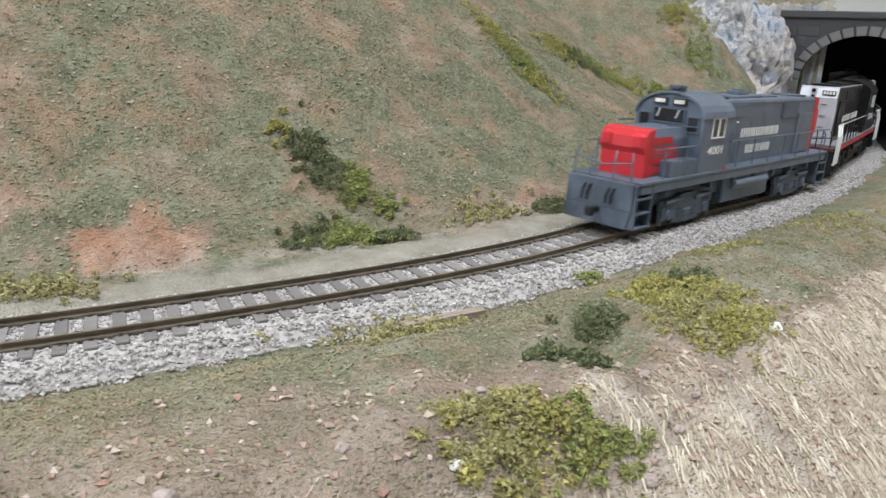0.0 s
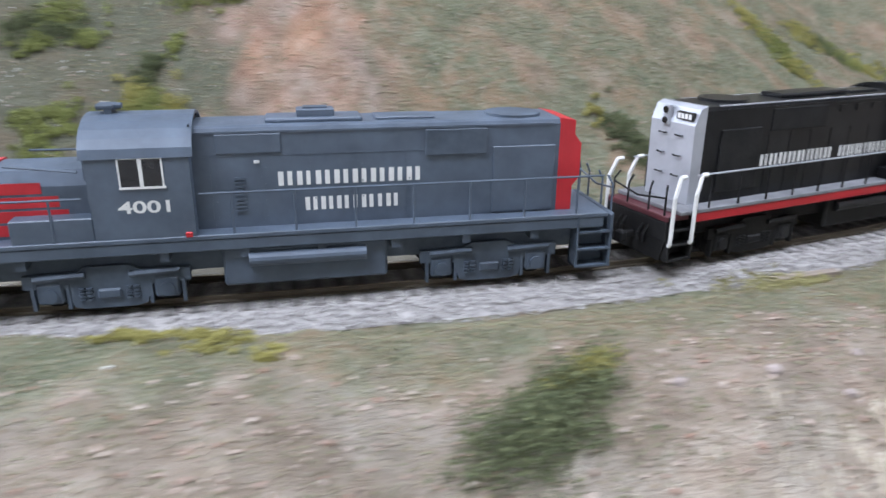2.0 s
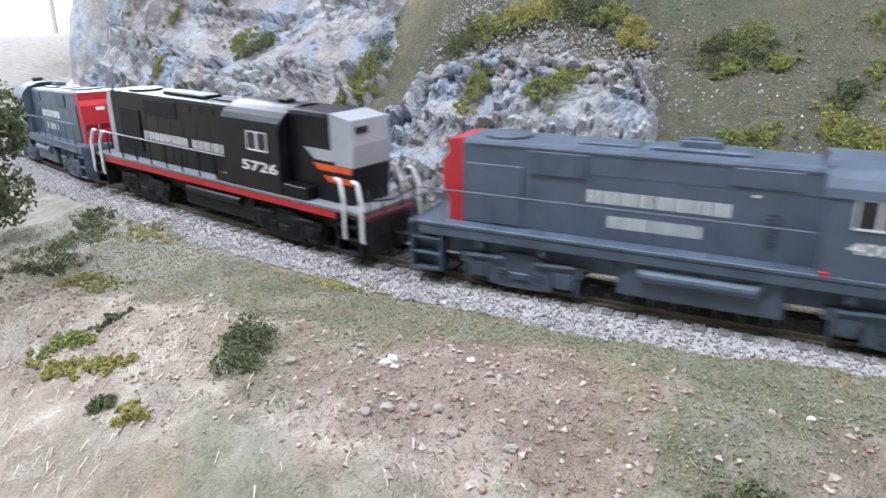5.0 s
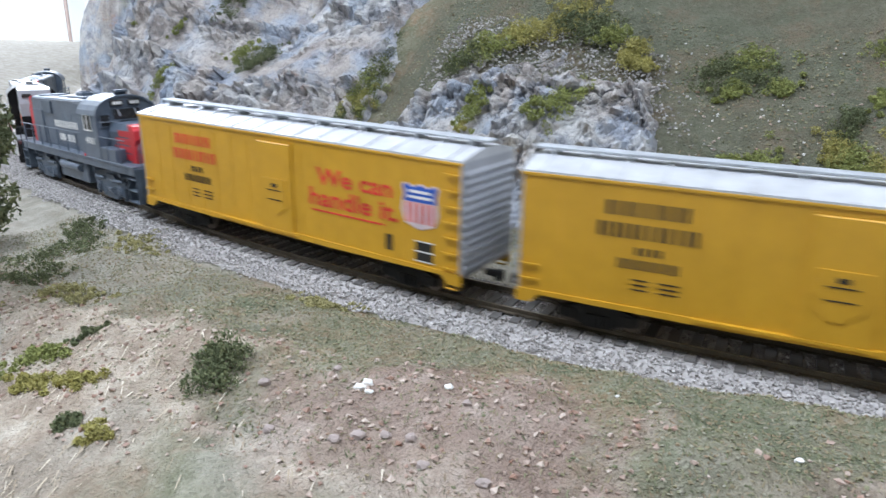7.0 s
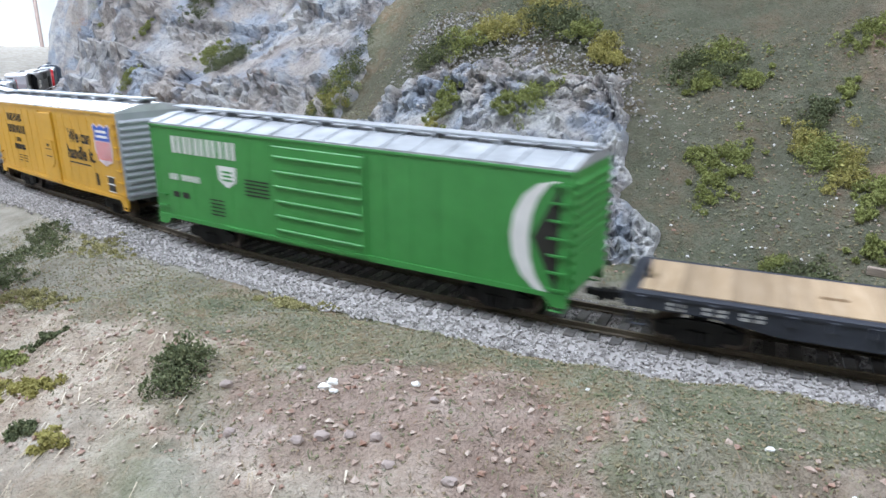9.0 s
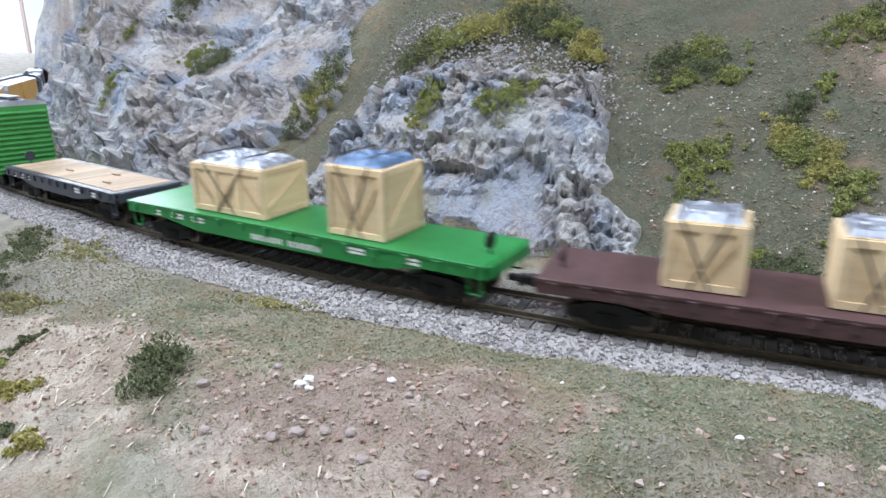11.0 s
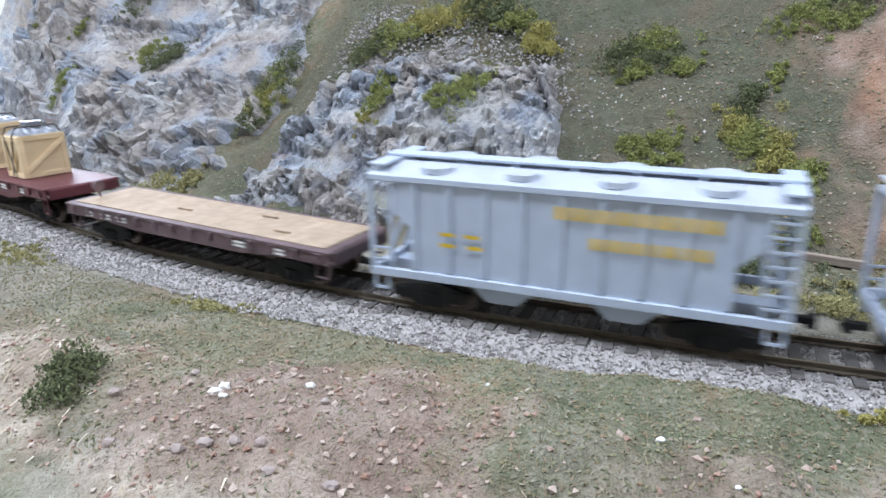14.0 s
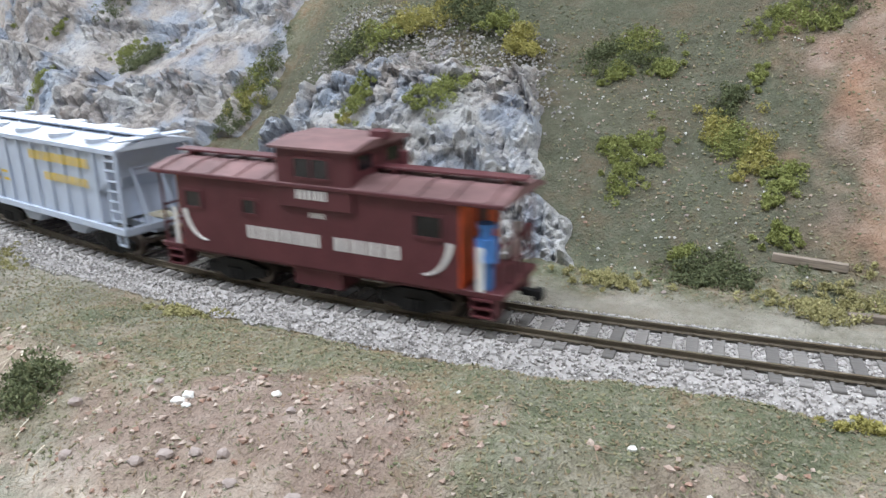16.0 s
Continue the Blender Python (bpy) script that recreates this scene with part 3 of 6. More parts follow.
def rock_face(name, s0, s1, d0, d1, step, rough, label, seed, cut, upright=0.6):
    """Craggy plaster rock laid over the slope, sinking into it at its rim."""
    ss, dd = np.arange(s0, s1, step), np.arange(d0, d1, step)
    S, D = np.meshgrid(ss, dd)
    h = np.interp(S, LS, LH)
    x, y = np.interp(S, LS, LX) - np.sin(h) * D, np.interp(S, LS, LY) + np.cos(h) * D
    z = height(x, y).reshape(S.shape)
    rim = cut(S, D, 0.014 * waves(S, D, 0.05, seed) + 0.006 * waves(S, D, 0.018, seed + 1))
    nx, ny, nz = np.sin(h) * 0.75, -np.cos(h) * 0.75, 0.66
    pts = []
    off = Vector((seed * 3.1, 0, 0))
    for a, b, c, m, k, l in zip(x.ravel(), y.ravel(), z.ravel(), rim.ravel(), nx.ravel(), ny.ravel()):
        if m < -0.9:
            pts.append((a, b, c - 0.006))
            continue
        p = Vector((a, b, c))
        p = p + noise.noise_vector(p * 30 + off) * 0.003
        ledge = noise.noise(Vector((a * 14, b * 14, c * 60)) + off)
        bed = (c * 70 + 2.2 * noise.noise(Vector((a * 9, b * 9, c * 9)) + off)) % 1.0  # shelves of stone, each stepping back
        shelf = (c * 21 + a * 4 + 1.6 * noise.noise(Vector((a * 7, b * 7, c * 7)) + off)) % 1.0  # a few great ledges
        e = 0.0
        for size, squash, amp, crack in ((11, 0.9, 1.25, 0.05), (24, upright, 1.15, 0.07), (55, upright, 0.85, 0.1), (120, 0.7, 0.5, 0.12), (260, 0.8, 0.25, 0.14)):
            # broken blocks: each with its own height and tilt, parted by a narrow crack
            g2 = Vector((p.x * size, p.y * size, p.z * size * squash)) + off
            dist, feet = noise.voronoi(g2)
            tilt = noise.noise_vector(feet[0] * 17.3)
            e += amp * (tilt.x * 0.62 + (g2 - feet[0]).dot(tilt) * 1.25 - 0.75 * max(0, crack - (dist[1] - dist[0])) / crack)
        e = max(0.0008, 0.006 + rough * (0.25 * ledge + 0.22 * (0.5 - bed) + 0.85 * (shelf ** 2 - 0.33) + 0.58 * e)) * min(1, max(0, m)) - 0.004 * max(0, 1 - max(0, m))
        pts.append((a + k * e, b + l * e, c + nz * e))
    w, t = len(ss), len(dd)
    i = np.arange(w * t).reshape(t, w)
    f = np.stack([i[:-1, :-1], i[:-1, 1:], i[1:, 1:], i[1:, :-1]], -1).reshape(-1, 4)
    f = f[rim.ravel()[f].max(1) > -0.8]
    me = bpy.data.meshes.new(name)
    me.from_pydata(pts, [], f.tolist())
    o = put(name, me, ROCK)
    return tagged(o, label, "rock", kind="structure")


rock_face("rock_cliff", -1.0, -0.33, 0.034, 0.25, 0.002, 0.0125, "grey and blue plaster cliff with cracks and ledges", 21,
          lambda s, d, j: np.clip(np.minimum(np.minimum((-0.352 - 0.05 * (d - 0.1) + j - s) / 0.012, (d - 0.044 + 0.4 * j) / 0.008), (s + 0.84 - 1.3 * (d - 0.06) + j) / 0.03), -1, 1))
rock_face("rock_outcrop", -0.335, -0.08, 0.046, 0.2, 0.0014, 0.0105, "grey plaster outcrop with upright cracks beside the track", 31,
          lambda s, d, j: np.clip(np.minimum(np.minimum((s + 0.31 + 0.35 * (0.1 - d) + j) / 0.01, (-0.116 - 0.5 * (d - 0.08) + j - s) / 0.012), np.minimum((d - 0.058 + 0.3 * j) / 0.006, (0.164 + j - d) / 0.03)), -1, 1), 0.25)
rock_face("rock_shoulder", 0.65, 0.83, 0.03, 0.18, 0.0025, 0.016, "pale grey rock beside the tunnel mouth", 41,
          lambda s, d, j: np.clip(np.minimum(np.minimum(s - 0.69 + j, 0.79 - s) / 0.01, np.minimum(d - 0.04, 0.15 - d + j) / 0.008), -1, 1))


def far_rock():
    bm = bmesh.new()
    bmesh.ops.create_icosphere(bm, subdivisions=5, radius=1.0)
    for v in bm.verts:
        q = v.co.copy()
        k = 1 + 0.12 * noise.noise(q * 1.7) + 0.07 * noise.ridged_multi_fractal(q * 3, 1.0, 2.0, 4, 0.9, 2.0) - 0.07
        v.co = Vector((-1.008 + q.x * 0.085 * k + q.z * 0.03, 0.99 + q.y * 0.09 * k + q.z * 0.025, -0.08 + q.z * 0.36 * k))
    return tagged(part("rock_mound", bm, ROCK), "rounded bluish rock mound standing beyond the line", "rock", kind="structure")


far_rock()


def knob(x, y, z, rx, ry, rz, seed):
    bm = bmesh.new()
    bmesh.ops.create_icosphere(bm, subdivisions=5, radius=1.0)
    for v in bm.verts:
        q = v.co.copy()
        dist, feet = noise.voronoi(q * 2.6 + Vector((seed, 0, 0)))
        k = 0.92 + 0.22 * noise.noise_vector(feet[0] * 13.1).x + 0.1 * noise.ridged_multi_fractal(q * 3 + Vector((seed, 0, 0)), 1.0, 2.0, 4, 0.9, 2.0) - 0.5 * max(0, 0.12 - (dist[1] - dist[0]))
        v.co = Vector((x + q.x * rx * k, y + q.y * ry * k, z + q.z * rz * k))
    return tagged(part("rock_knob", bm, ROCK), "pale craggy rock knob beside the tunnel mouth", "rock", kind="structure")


knob(0.688, 0.232, 0.035, 0.03, 0.034, 0.062, 3.0)
knob(0.668, 0.255, 0.065, 0.034, 0.034, 0.05, 7.0)
knob(0.672, 0.222, 0.012, 0.026, 0.026, 0.034, 11.0)


def tunnel():
    """Cast stone portal with an arch, and a near-black bore behind it."""
    m = pose(0.738, 0.16, -0.004, 0, 0, 29)
    edge = 70.0
    half, spring, rise = 48.0, 40.0, 40.0
    arch = [(half * math.cos(a), spring + rise * math.sin(a)) for a in np.linspace(0, math.pi, 17)]
    o = thing("tunnel_portal", "dark cast stone tunnel portal with a round arch", "tunnel portal")
    o["kind"] = "structure"
    o.matrix_world = m
    bm = bmesh.new()
    ring = [(half, -34)] + arch + [(-half, -34)]
    outer = [(edge, -34), (edge, 40)] + [(edge - (edge + 112) * i / 14, 96) for i in range(15)] + [(-112, 40), (-112, -34)]
    for x in (0, 10):
        vi = [bm.verts.new((x * MM, y * MM, z * MM)) for y, z in ring]
        vo = [bm.verts.new((x * MM, y * MM, z * MM)) for y, z in outer]
        for a in range(len(ring) - 1):
            bm.faces.new((vi[a], vi[a + 1], vo[a + 1], vo[a]))
    part("wall", bm, PORTAL, o)
    bm = bmesh.new()
    bx(bm, -3, 12, -114, edge + 2, 94, 100, 0.8)
    part("coping", bm, PORTAL, o)
    for r in range(14):
        z0, z1 = -32 + r * 9.2, -23.1 + r * 9.2
        for c in range(-6, 6):
            y0 = c * 19.0 + (9.5 if r % 2 else 0)
            y1 = min(edge, y0 + 18.2)
            if y0 > edge - 4:
                continue
            near = min(abs(y0), abs(y1)) if y0 * y1 > 0 else 0
            inside = near < half + 9 and (z1 < spring or (near / (half + 9)) ** 2 + ((max(z0, spring) - spring) / (rise + 9)) ** 2 < 1)
            if inside or z1 > 94:
                continue
            part("stone", box(-0.5, 1, y0, y1, z0, z1, 0.3), PORTAL, o)
    for k in range(16):
        a0, a1 = math.pi * k / 16 + 0.02, math.pi * (k + 1) / 16 - 0.02
        q = [(half * math.cos(a0), spring + rise * math.sin(a0)), ((half + 8) * math.cos(a0), spring + (rise + 8) * math.sin(a0)),
             ((half + 8) * math.cos(a1), spring + (rise + 8) * math.sin(a1)), (half * math.cos(a1), spring + rise * math.sin(a1))]
        part("arch_stone", prism(bmesh.new(), q, -2.2, 2), VOUSSOIR, o)
    for y in (-1, 1):
        for k in range(7):
            part("jamb_stone", box(-2.2, 2, *sorted((y * half, y * (half + 8 + (k % 2) * 3))), -31 + k * 10.2, -21.3 + k * 10.2, 0.4), VOUSSOIR, o)
    # Near-black lining and end face: the tunnel's darkness is put into the colour.
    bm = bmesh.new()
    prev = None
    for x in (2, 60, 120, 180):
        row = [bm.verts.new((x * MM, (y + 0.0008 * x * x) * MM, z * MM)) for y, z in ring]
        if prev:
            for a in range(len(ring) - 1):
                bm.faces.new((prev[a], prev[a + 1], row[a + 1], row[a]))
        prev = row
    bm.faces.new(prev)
    part("bore", bm, BORE_BLACK, o, "near-black tunnel lining")


tunnel()


# ---- track ----
def sweep(name, section, s0, s1, step, material):
    """A section (distance, height) carried along the line."""
    bm = bmesh.new()
    prev = None
    for s in np.arange(s0, s1, step):
        row = [bm.verts.new(on_line(s, d * MM, z * MM)[0]) for d, z in section]
        if prev:
            for i in range(len(row)):
                j = (i + 1) % len(row)
                bm.faces.new((prev[i], prev[j], row[j], row[i]))
        prev = row
    return part(name, bm, material)


bed = sweep("ballast_bed", [(-33, -11), (-27, -7.2), (-17, -3.6), (-15, -3.1), (15, -3.1), (17, -3.6), (23, -5.4), (25, -9)], -2.0, 0.98, 0.01, BALLAST)
tagged(bed, "pale grey ballast bed under the track", "ballast", kind="structure")
for d in (-8.75, 8.75):
    rail = sweep("rail", [(d - 1.1, -2.2), (d - 1.1, -1.9), (d - 0.3, -1.6), (d - 0.3, -0.75), (d - 0.5, -0.6), (d - 0.5, -0.06), (d + 0.5, -0.06), (d + 0.5, -0.6), (d + 0.3, -0.75), (d + 0.3, -1.6), (d + 1.1, -1.9), (d + 1.1, -2.2)], -2.0, 0.98, 0.008, RAIL)
    tagged(rail, "brown weathered model rail with worn bright head", "rail", kind="structure")
    head = sweep("rail_head", [(d - 0.42, -0.07), (d - 0.42, 0.0), (d + 0.42, 0.0), (d + 0.42, -0.07)], -2.0, 0.98, 0.008, RAIL_TOP)
    head.parent = rail
me = bpy.data.meshes.new("tie")
bm = box(-1.75, 1.75, -15, 15, -2.1, 0, 0.15)
bm.to_mesh(me)
bm.free()
rt = random.Random(4)
for i in range(290):
    p, h = on_line(-1.25 + i * 0.0074, rt.uniform(-0.0005, 0.0005), -0.0022 + rt.uniform(-0.0002, 0))
    t = put("tie", me, TIE, bed)
    t.matrix_basis = Matrix.Translation(p) @ pose(0, 0, 0, 0, 0, math.degrees(h) + rt.uniform(-1.5, 1.5))
bm = bmesh.new()
for i in range(290):
    s = -1.25 + i * 0.0074
    for d in (-10.0, -7.5, 7.5, 10.0):
        p, h = on_line(s, d * MM)
        bx(bm, p.x / MM - 0.5, p.x / MM + 0.5, p.y / MM - 0.5, p.y / MM + 0.5, p.z / MM - 2.3, p.z / MM - 1.4)
tagged(part("rail_spikes", bm, RAIL), "tiny brown rail spikes on the ties", "spikes", kind="stuff")


def ballast():
    r = np.random.RandomState(8)
    n = 92000
    s, d = r.uniform(-0.75, 0.8, n), r.uniform(-34, 24, n)
    k = (np.abs(np.abs(d) - 8.75) > 1.3) & ((d > -30) | (r.uniform(size=n) < 0.45)) & ((d < 19) | (r.uniform(size=n) < 0.4))
    phase = ((s + 1.25) / 0.0074 + 0.5) % 1.0
    on_tie = (np.abs(phase - 0.5) < 0.27) & (np.abs(d) < 15.2)
    edge = 3.5 * waves(s, d * 0 + s * 0.3, 0.04, 15) + 2.0 * waves(s, s * 0.2, 0.013, 16)
    k &= d > -29.5 + edge
    k &= ~on_tie | (r.uniform(size=n) < 0.02)
    s, d = s[k], d[k]
    z = np.interp(d, (-34, -30, -17, -15, 15, 17, 23, 25), (-8.0, -6.4, -3.3, -2.8, -2.8, -3.3, -5.0, -6.0)) * MM
    h = np.interp(s, LS, LH)
    p = np.stack([np.interp(s, LS, LX) - np.sin(h) * d * MM, np.interp(s, LS, LY) + np.cos(h) * d * MM, z + np.interp(s, LS, LZ)], 1)
    crumbs("ballast_stones", p, r.uniform(0.0004, 0.00082, len(p)), BALLAST, "loose pale grey and pinkish ballast stones", "ballast", 0.85, 9)


ballast()


# ---- the train: lengths in millimetres along it ----
SPEED = 0.1862
MOVING = []  # thing, place in the train, half distance of its trucks, pose on its carrier


def joined(ob, u, half, local=None):
    MOVING.append((ob, u * MM, half * MM, local or Matrix()))


def wheelset(parent, x, r, material=STEEL):
    bm = bmesh.new()
    for y in (-8.2, 8.2):
        rod(bm, (x, y - 1.1, r), (x, y + 1.1, r), r, 18)
        rod(bm, (x, y - 1.3 if y < 0 else y + 0.4, r), (x, y - 0.4 if y < 0 else y + 1.3, r), r * 0.55, 12)
    rod(bm, (x, -8, r), (x, 8, r), 1.0, 8)
    return part("wheelset", bm, material, parent, "dark steel wheelset")


def loco_truck(parent, x, material, base=16.0):
    """A drop-equaliser truck: side frames with journals, springs and hangers."""
    for dx in (-base, base):
        wheelset(parent, x + dx, 5.6, BLACK_DULL)
    for y in (-13.0, 13.0):
        o = -1 if y < 0 else 1
        bm = bmesh.new()
        prism(bm, [(x - 23, 11.5), (x - 9, 11.8), (x - 6, 13.4), (x + 6, 13.4), (x + 9, 11.8), (x + 23, 11.5), (x + 23, 7.5), (x + 12, 7.0), (x + 10, 1.2), (x + 7, 0.4), (x - 7, 0.4), (x - 10, 1.2), (x - 12, 7.0), (x - 23, 7.5)], y - 0.8, y + 0.8, "y")
        for dx in (-base, base):
            bx(bm, x + dx - 3.6, x + dx + 3.6, y - 1.4, y + 1.4, 2.6, 9.2, 0.7)
            rod(bm, (x + dx, y + o * 1.2, 5.4), (x + dx, y + o * 2.1, 5.4), 2.2, 12)
            bx(bm, x + dx - 5.2, x + dx - 4.2, y - 1, y + 1, 0.8, 8.5)
            bx(bm, x + dx + 4.2, x + dx + 5.2, y - 1, y + 1, 0.8, 8.5)
        part("side_frame", bm, material, parent)
        bm = bmesh.new()
        for dx in (-7.5, -5.4, 5.4, 7.5):
            for k in range(4):
                rod(bm, (x + dx, y + o * 0.7, 3.2 + k * 1.1), (x + dx, y + o * 0.7, 3.8 + k * 1.1), 1.0, 8)
        bx(bm, x - 3.4, x + 3.4, y + o * 0.5, y + o * 1.7, 3.4, 6.6, 0.6)
        part("spring", bm, material, parent)
        bm = bmesh.new()
        for dx in (-13, 13):
            bent(bm, [(x + dx - 7, y + o * 1.2, 10.6), (x + dx + 7, y + o * 1.2, 11.2)], 1.0)
        part("brake_cylinder", bm, material, parent)


def freight_truck(parent, x, material=BLACK_DULL):
    for dx in (-10, 10):
        wheelset(parent, x + dx, 4.7)
    for y in (-11.6, 11.6):
        bm = bmesh.new()
        prism(bm, [(x - 13.5, 6.6), (x - 5, 8.8), (x + 5, 8.8), (x + 13.5, 6.6), (x + 13.5, 3.4), (x + 9, 3.4), (x + 4.5, 0.9), (x - 4.5, 0.9), (x - 9, 3.4), (x - 13.5, 3.4)], y - 0.8, y + 0.8, "y")
        for dx in (-10, 10):
            bx(bm, x + dx - 2.2, x + dx + 2.2, y - 1.2, y + 1.2, 2.8, 6.9, 0.4)
        for dx in (-2.2, 0, 2.2):
            rod(bm, (x + dx, y - 0.9, 1.6), (x + dx, y - 0.9, 5.6), 0.95, 8)
        part("side_frame", bm, material, parent)
    part("bolster", box(x - 3, x + 3, -11, 11, 4, 10, 0.4), material, parent)


def coupler(parent, x, way):
    bm = box(min(x, x + way * 6.5), max(x, x + way * 6.5), -1.1, 1.1, 8.0, 10.2, 0.3)
    bx(bm, min(x + way * 4.5, x + way * 7.5), max(x + way * 4.5, x + way * 7.5), -2.2, 1.4, 7.0, 11.0, 0.6)
    part("coupler", bm, BLACK_DULL, parent, "black knuckle coupler")


def rivets(bm, pts, y, r=0.28):
    o = -1 if y < 0 else 1
    for x, z in pts:
        rod(bm, (x, y, z), (x, y + o * 0.22, z), r, 5)


def hood(parent, x0, x1, half, z0, z1, material, name="hood"):
    c = 1.8
    bm = prism(bmesh.new(), [(-half, z0), (half, z0), (half, z1 - c), (half - 0.7, z1 - 0.5), (half - c, z1), (-half + c, z1), (-half + 0.7, z1 - 0.5), (-half, z1 - c)], x0, x1)
    return part(name, bm, material, parent)


def panel(parent, name, x0, x1, z0, z1, y, material, out=0.5, label=""):
    lo, hi = (y - out, y + 0.05) if y < 0 else (y - 0.05, y + out)
    return part(name, box(x0, x1, lo, hi, z0, z1, 0.2), material, parent, label)


def grille(parent, x0, x1, z0, z1, y, material, n=7):
    bm = bmesh.new()
    o = -1 if y < 0 else 1
    for i in range(n):
        z = z0 + (z1 - z0) * i / n
        bx(bm, x0, x1, *sorted((y, y + o * 0.5)), z, z + (z1 - z0) / n * 0.45)
    part("louvre", bm, material, parent)


def cab_shell(parent, x0, x1, half, z0, eave, top, material, roof_mat):
    arch = [(-half, z0), (half, z0), (half, eave)] + [(half * math.cos(a), eave + (top - eave) * math.sin(a)) for a in np.linspace(0.15, 2.99, 9)] + [(-half, eave)]
    cab = part("cab", prism(bmesh.new(), arch, x0 + 0.6, x1 - 0.6), material, parent)
    over = [((half + 0.5) * math.cos(a), eave - 0.6 + (top - eave + 1.2) * math.sin(a)) for a in np.linspace(0, math.pi, 13)]
    under = [((half - 0.3) * math.cos(a), eave - 0.8 + (top - eave + 0.5) * math.sin(a)) for a in np.linspace(math.pi, 0, 13)]
    part("cab_roof", prism(bmesh.new(), over + under, x0 - 0.6, x1 + 0.6), roof_mat, parent)
    return cab


def cab_window(cab, x0, x1, z0, z1, half):
    for y in (-half, half):
        o = -1 if y < 0 else 1
        w = part("window", box(x0, x1, *sorted((y, y + o * 0.12)), z0, z1), WINDOW, cab, "dark cab window")
        bm = bmesh.new()
        m = (x0 + x1) / 2
        for a, b, c, d in ((x0 - 0.3, x1 + 0.6, z0 - 0.5, z0 + 0.1), (m - 0.5, m + 0.5, z0, z1), (x0 - 0.2, x1 + 0.2, z1 - 0.2, z1 + 0.2), (x0 - 0.2, x0 + 0.25, z0, z1), (x1 - 0.25, x1 + 0.2, z0, z1)):
            bx(bm, a, b, *sorted((y + o * 0.1, y + o * 0.4)), c, d)
        part("frame", bm, WHITE, w)


def side_rail(parent, x0, x1, half, deck, top, material, post_mat, n):
    for y in (-half, half):
        bm = bmesh.new()
        rod(bm, (x0, y, top), (x1, y, top), 0.35)
        part("handrail", bm, material, parent)
        for i in range(n):
            x = x0 + (x1 - x0) * (i + 0.5) / n
            part("stanchion", rod(bmesh.new(), (x, y, deck), (x, y, top), 0.38), post_mat, parent)


def steps(parent, x0, x1, half, z0, z1, material, n=3):
    for y in (-half, half):
        o = -1 if y < 0 else 1
        bm = bmesh.new()
        for x in (x0, x1 - 0.8):
            bx(bm, x, x + 0.8, *sorted((y - o * 6, y + o * 0.2)), z0, z1, 0.1)
        for i in range(n):
            z = z0 + (z1 - z0) * i / n
            bx(bm, x0, x1, *sorted((y - o * (5.5 - i), y + o * 0.3)), z, z + 0.7)
        bx(bm, x0, x1, *sorted((y - o * 6.2, y - o * 5.2)), z0, z1)
        part("step", bm, material, parent)


def pilot(parent, x, way, half, z0, z1, material, rail_mat):
    """End sill, plough and railings at one end."""
    bm = box(min(x, x - way * 2.2), max(x, x - way * 2.2), -half, half, z0 + 7, z1, 0.4)
    prism(bm, [(-half + 2, z0), (half - 2, z0), (half, z0 + 8), (-half, z0 + 8)], x - way * 1.6, x - way * 0.2)
    part("pilot", bm, material, parent)
    bm = bmesh.new()
    for y in (-half + 2, -5.5, 5.5, half - 2):
        bent(bm, [(x - way * 0.6, y, z1), (x - way * 0.6, y, z1 + 9), (x - way * 2.0, y * 0.9, z1 + 12)], 0.38)
    bent(bm, [(x - way * 0.6, -half + 2, z1 + 8), (x - way * 0.2, 0, z1 + 6), (x - way * 0.6, half - 2, z1 + 8)], 0.35)
    part("end_railing", bm, rail_mat, parent)
    bm = bmesh.new()
    for y in (-7, -4.5, 4.5, 7):
        bent(bm, [(x, y, z1 - 3), (x + way * 2.0, y, z1 - 6), (x + way * 2.0, y, z1 - 9)], 0.5)
    part("air_hose", bm, BLACK_DULL, parent)


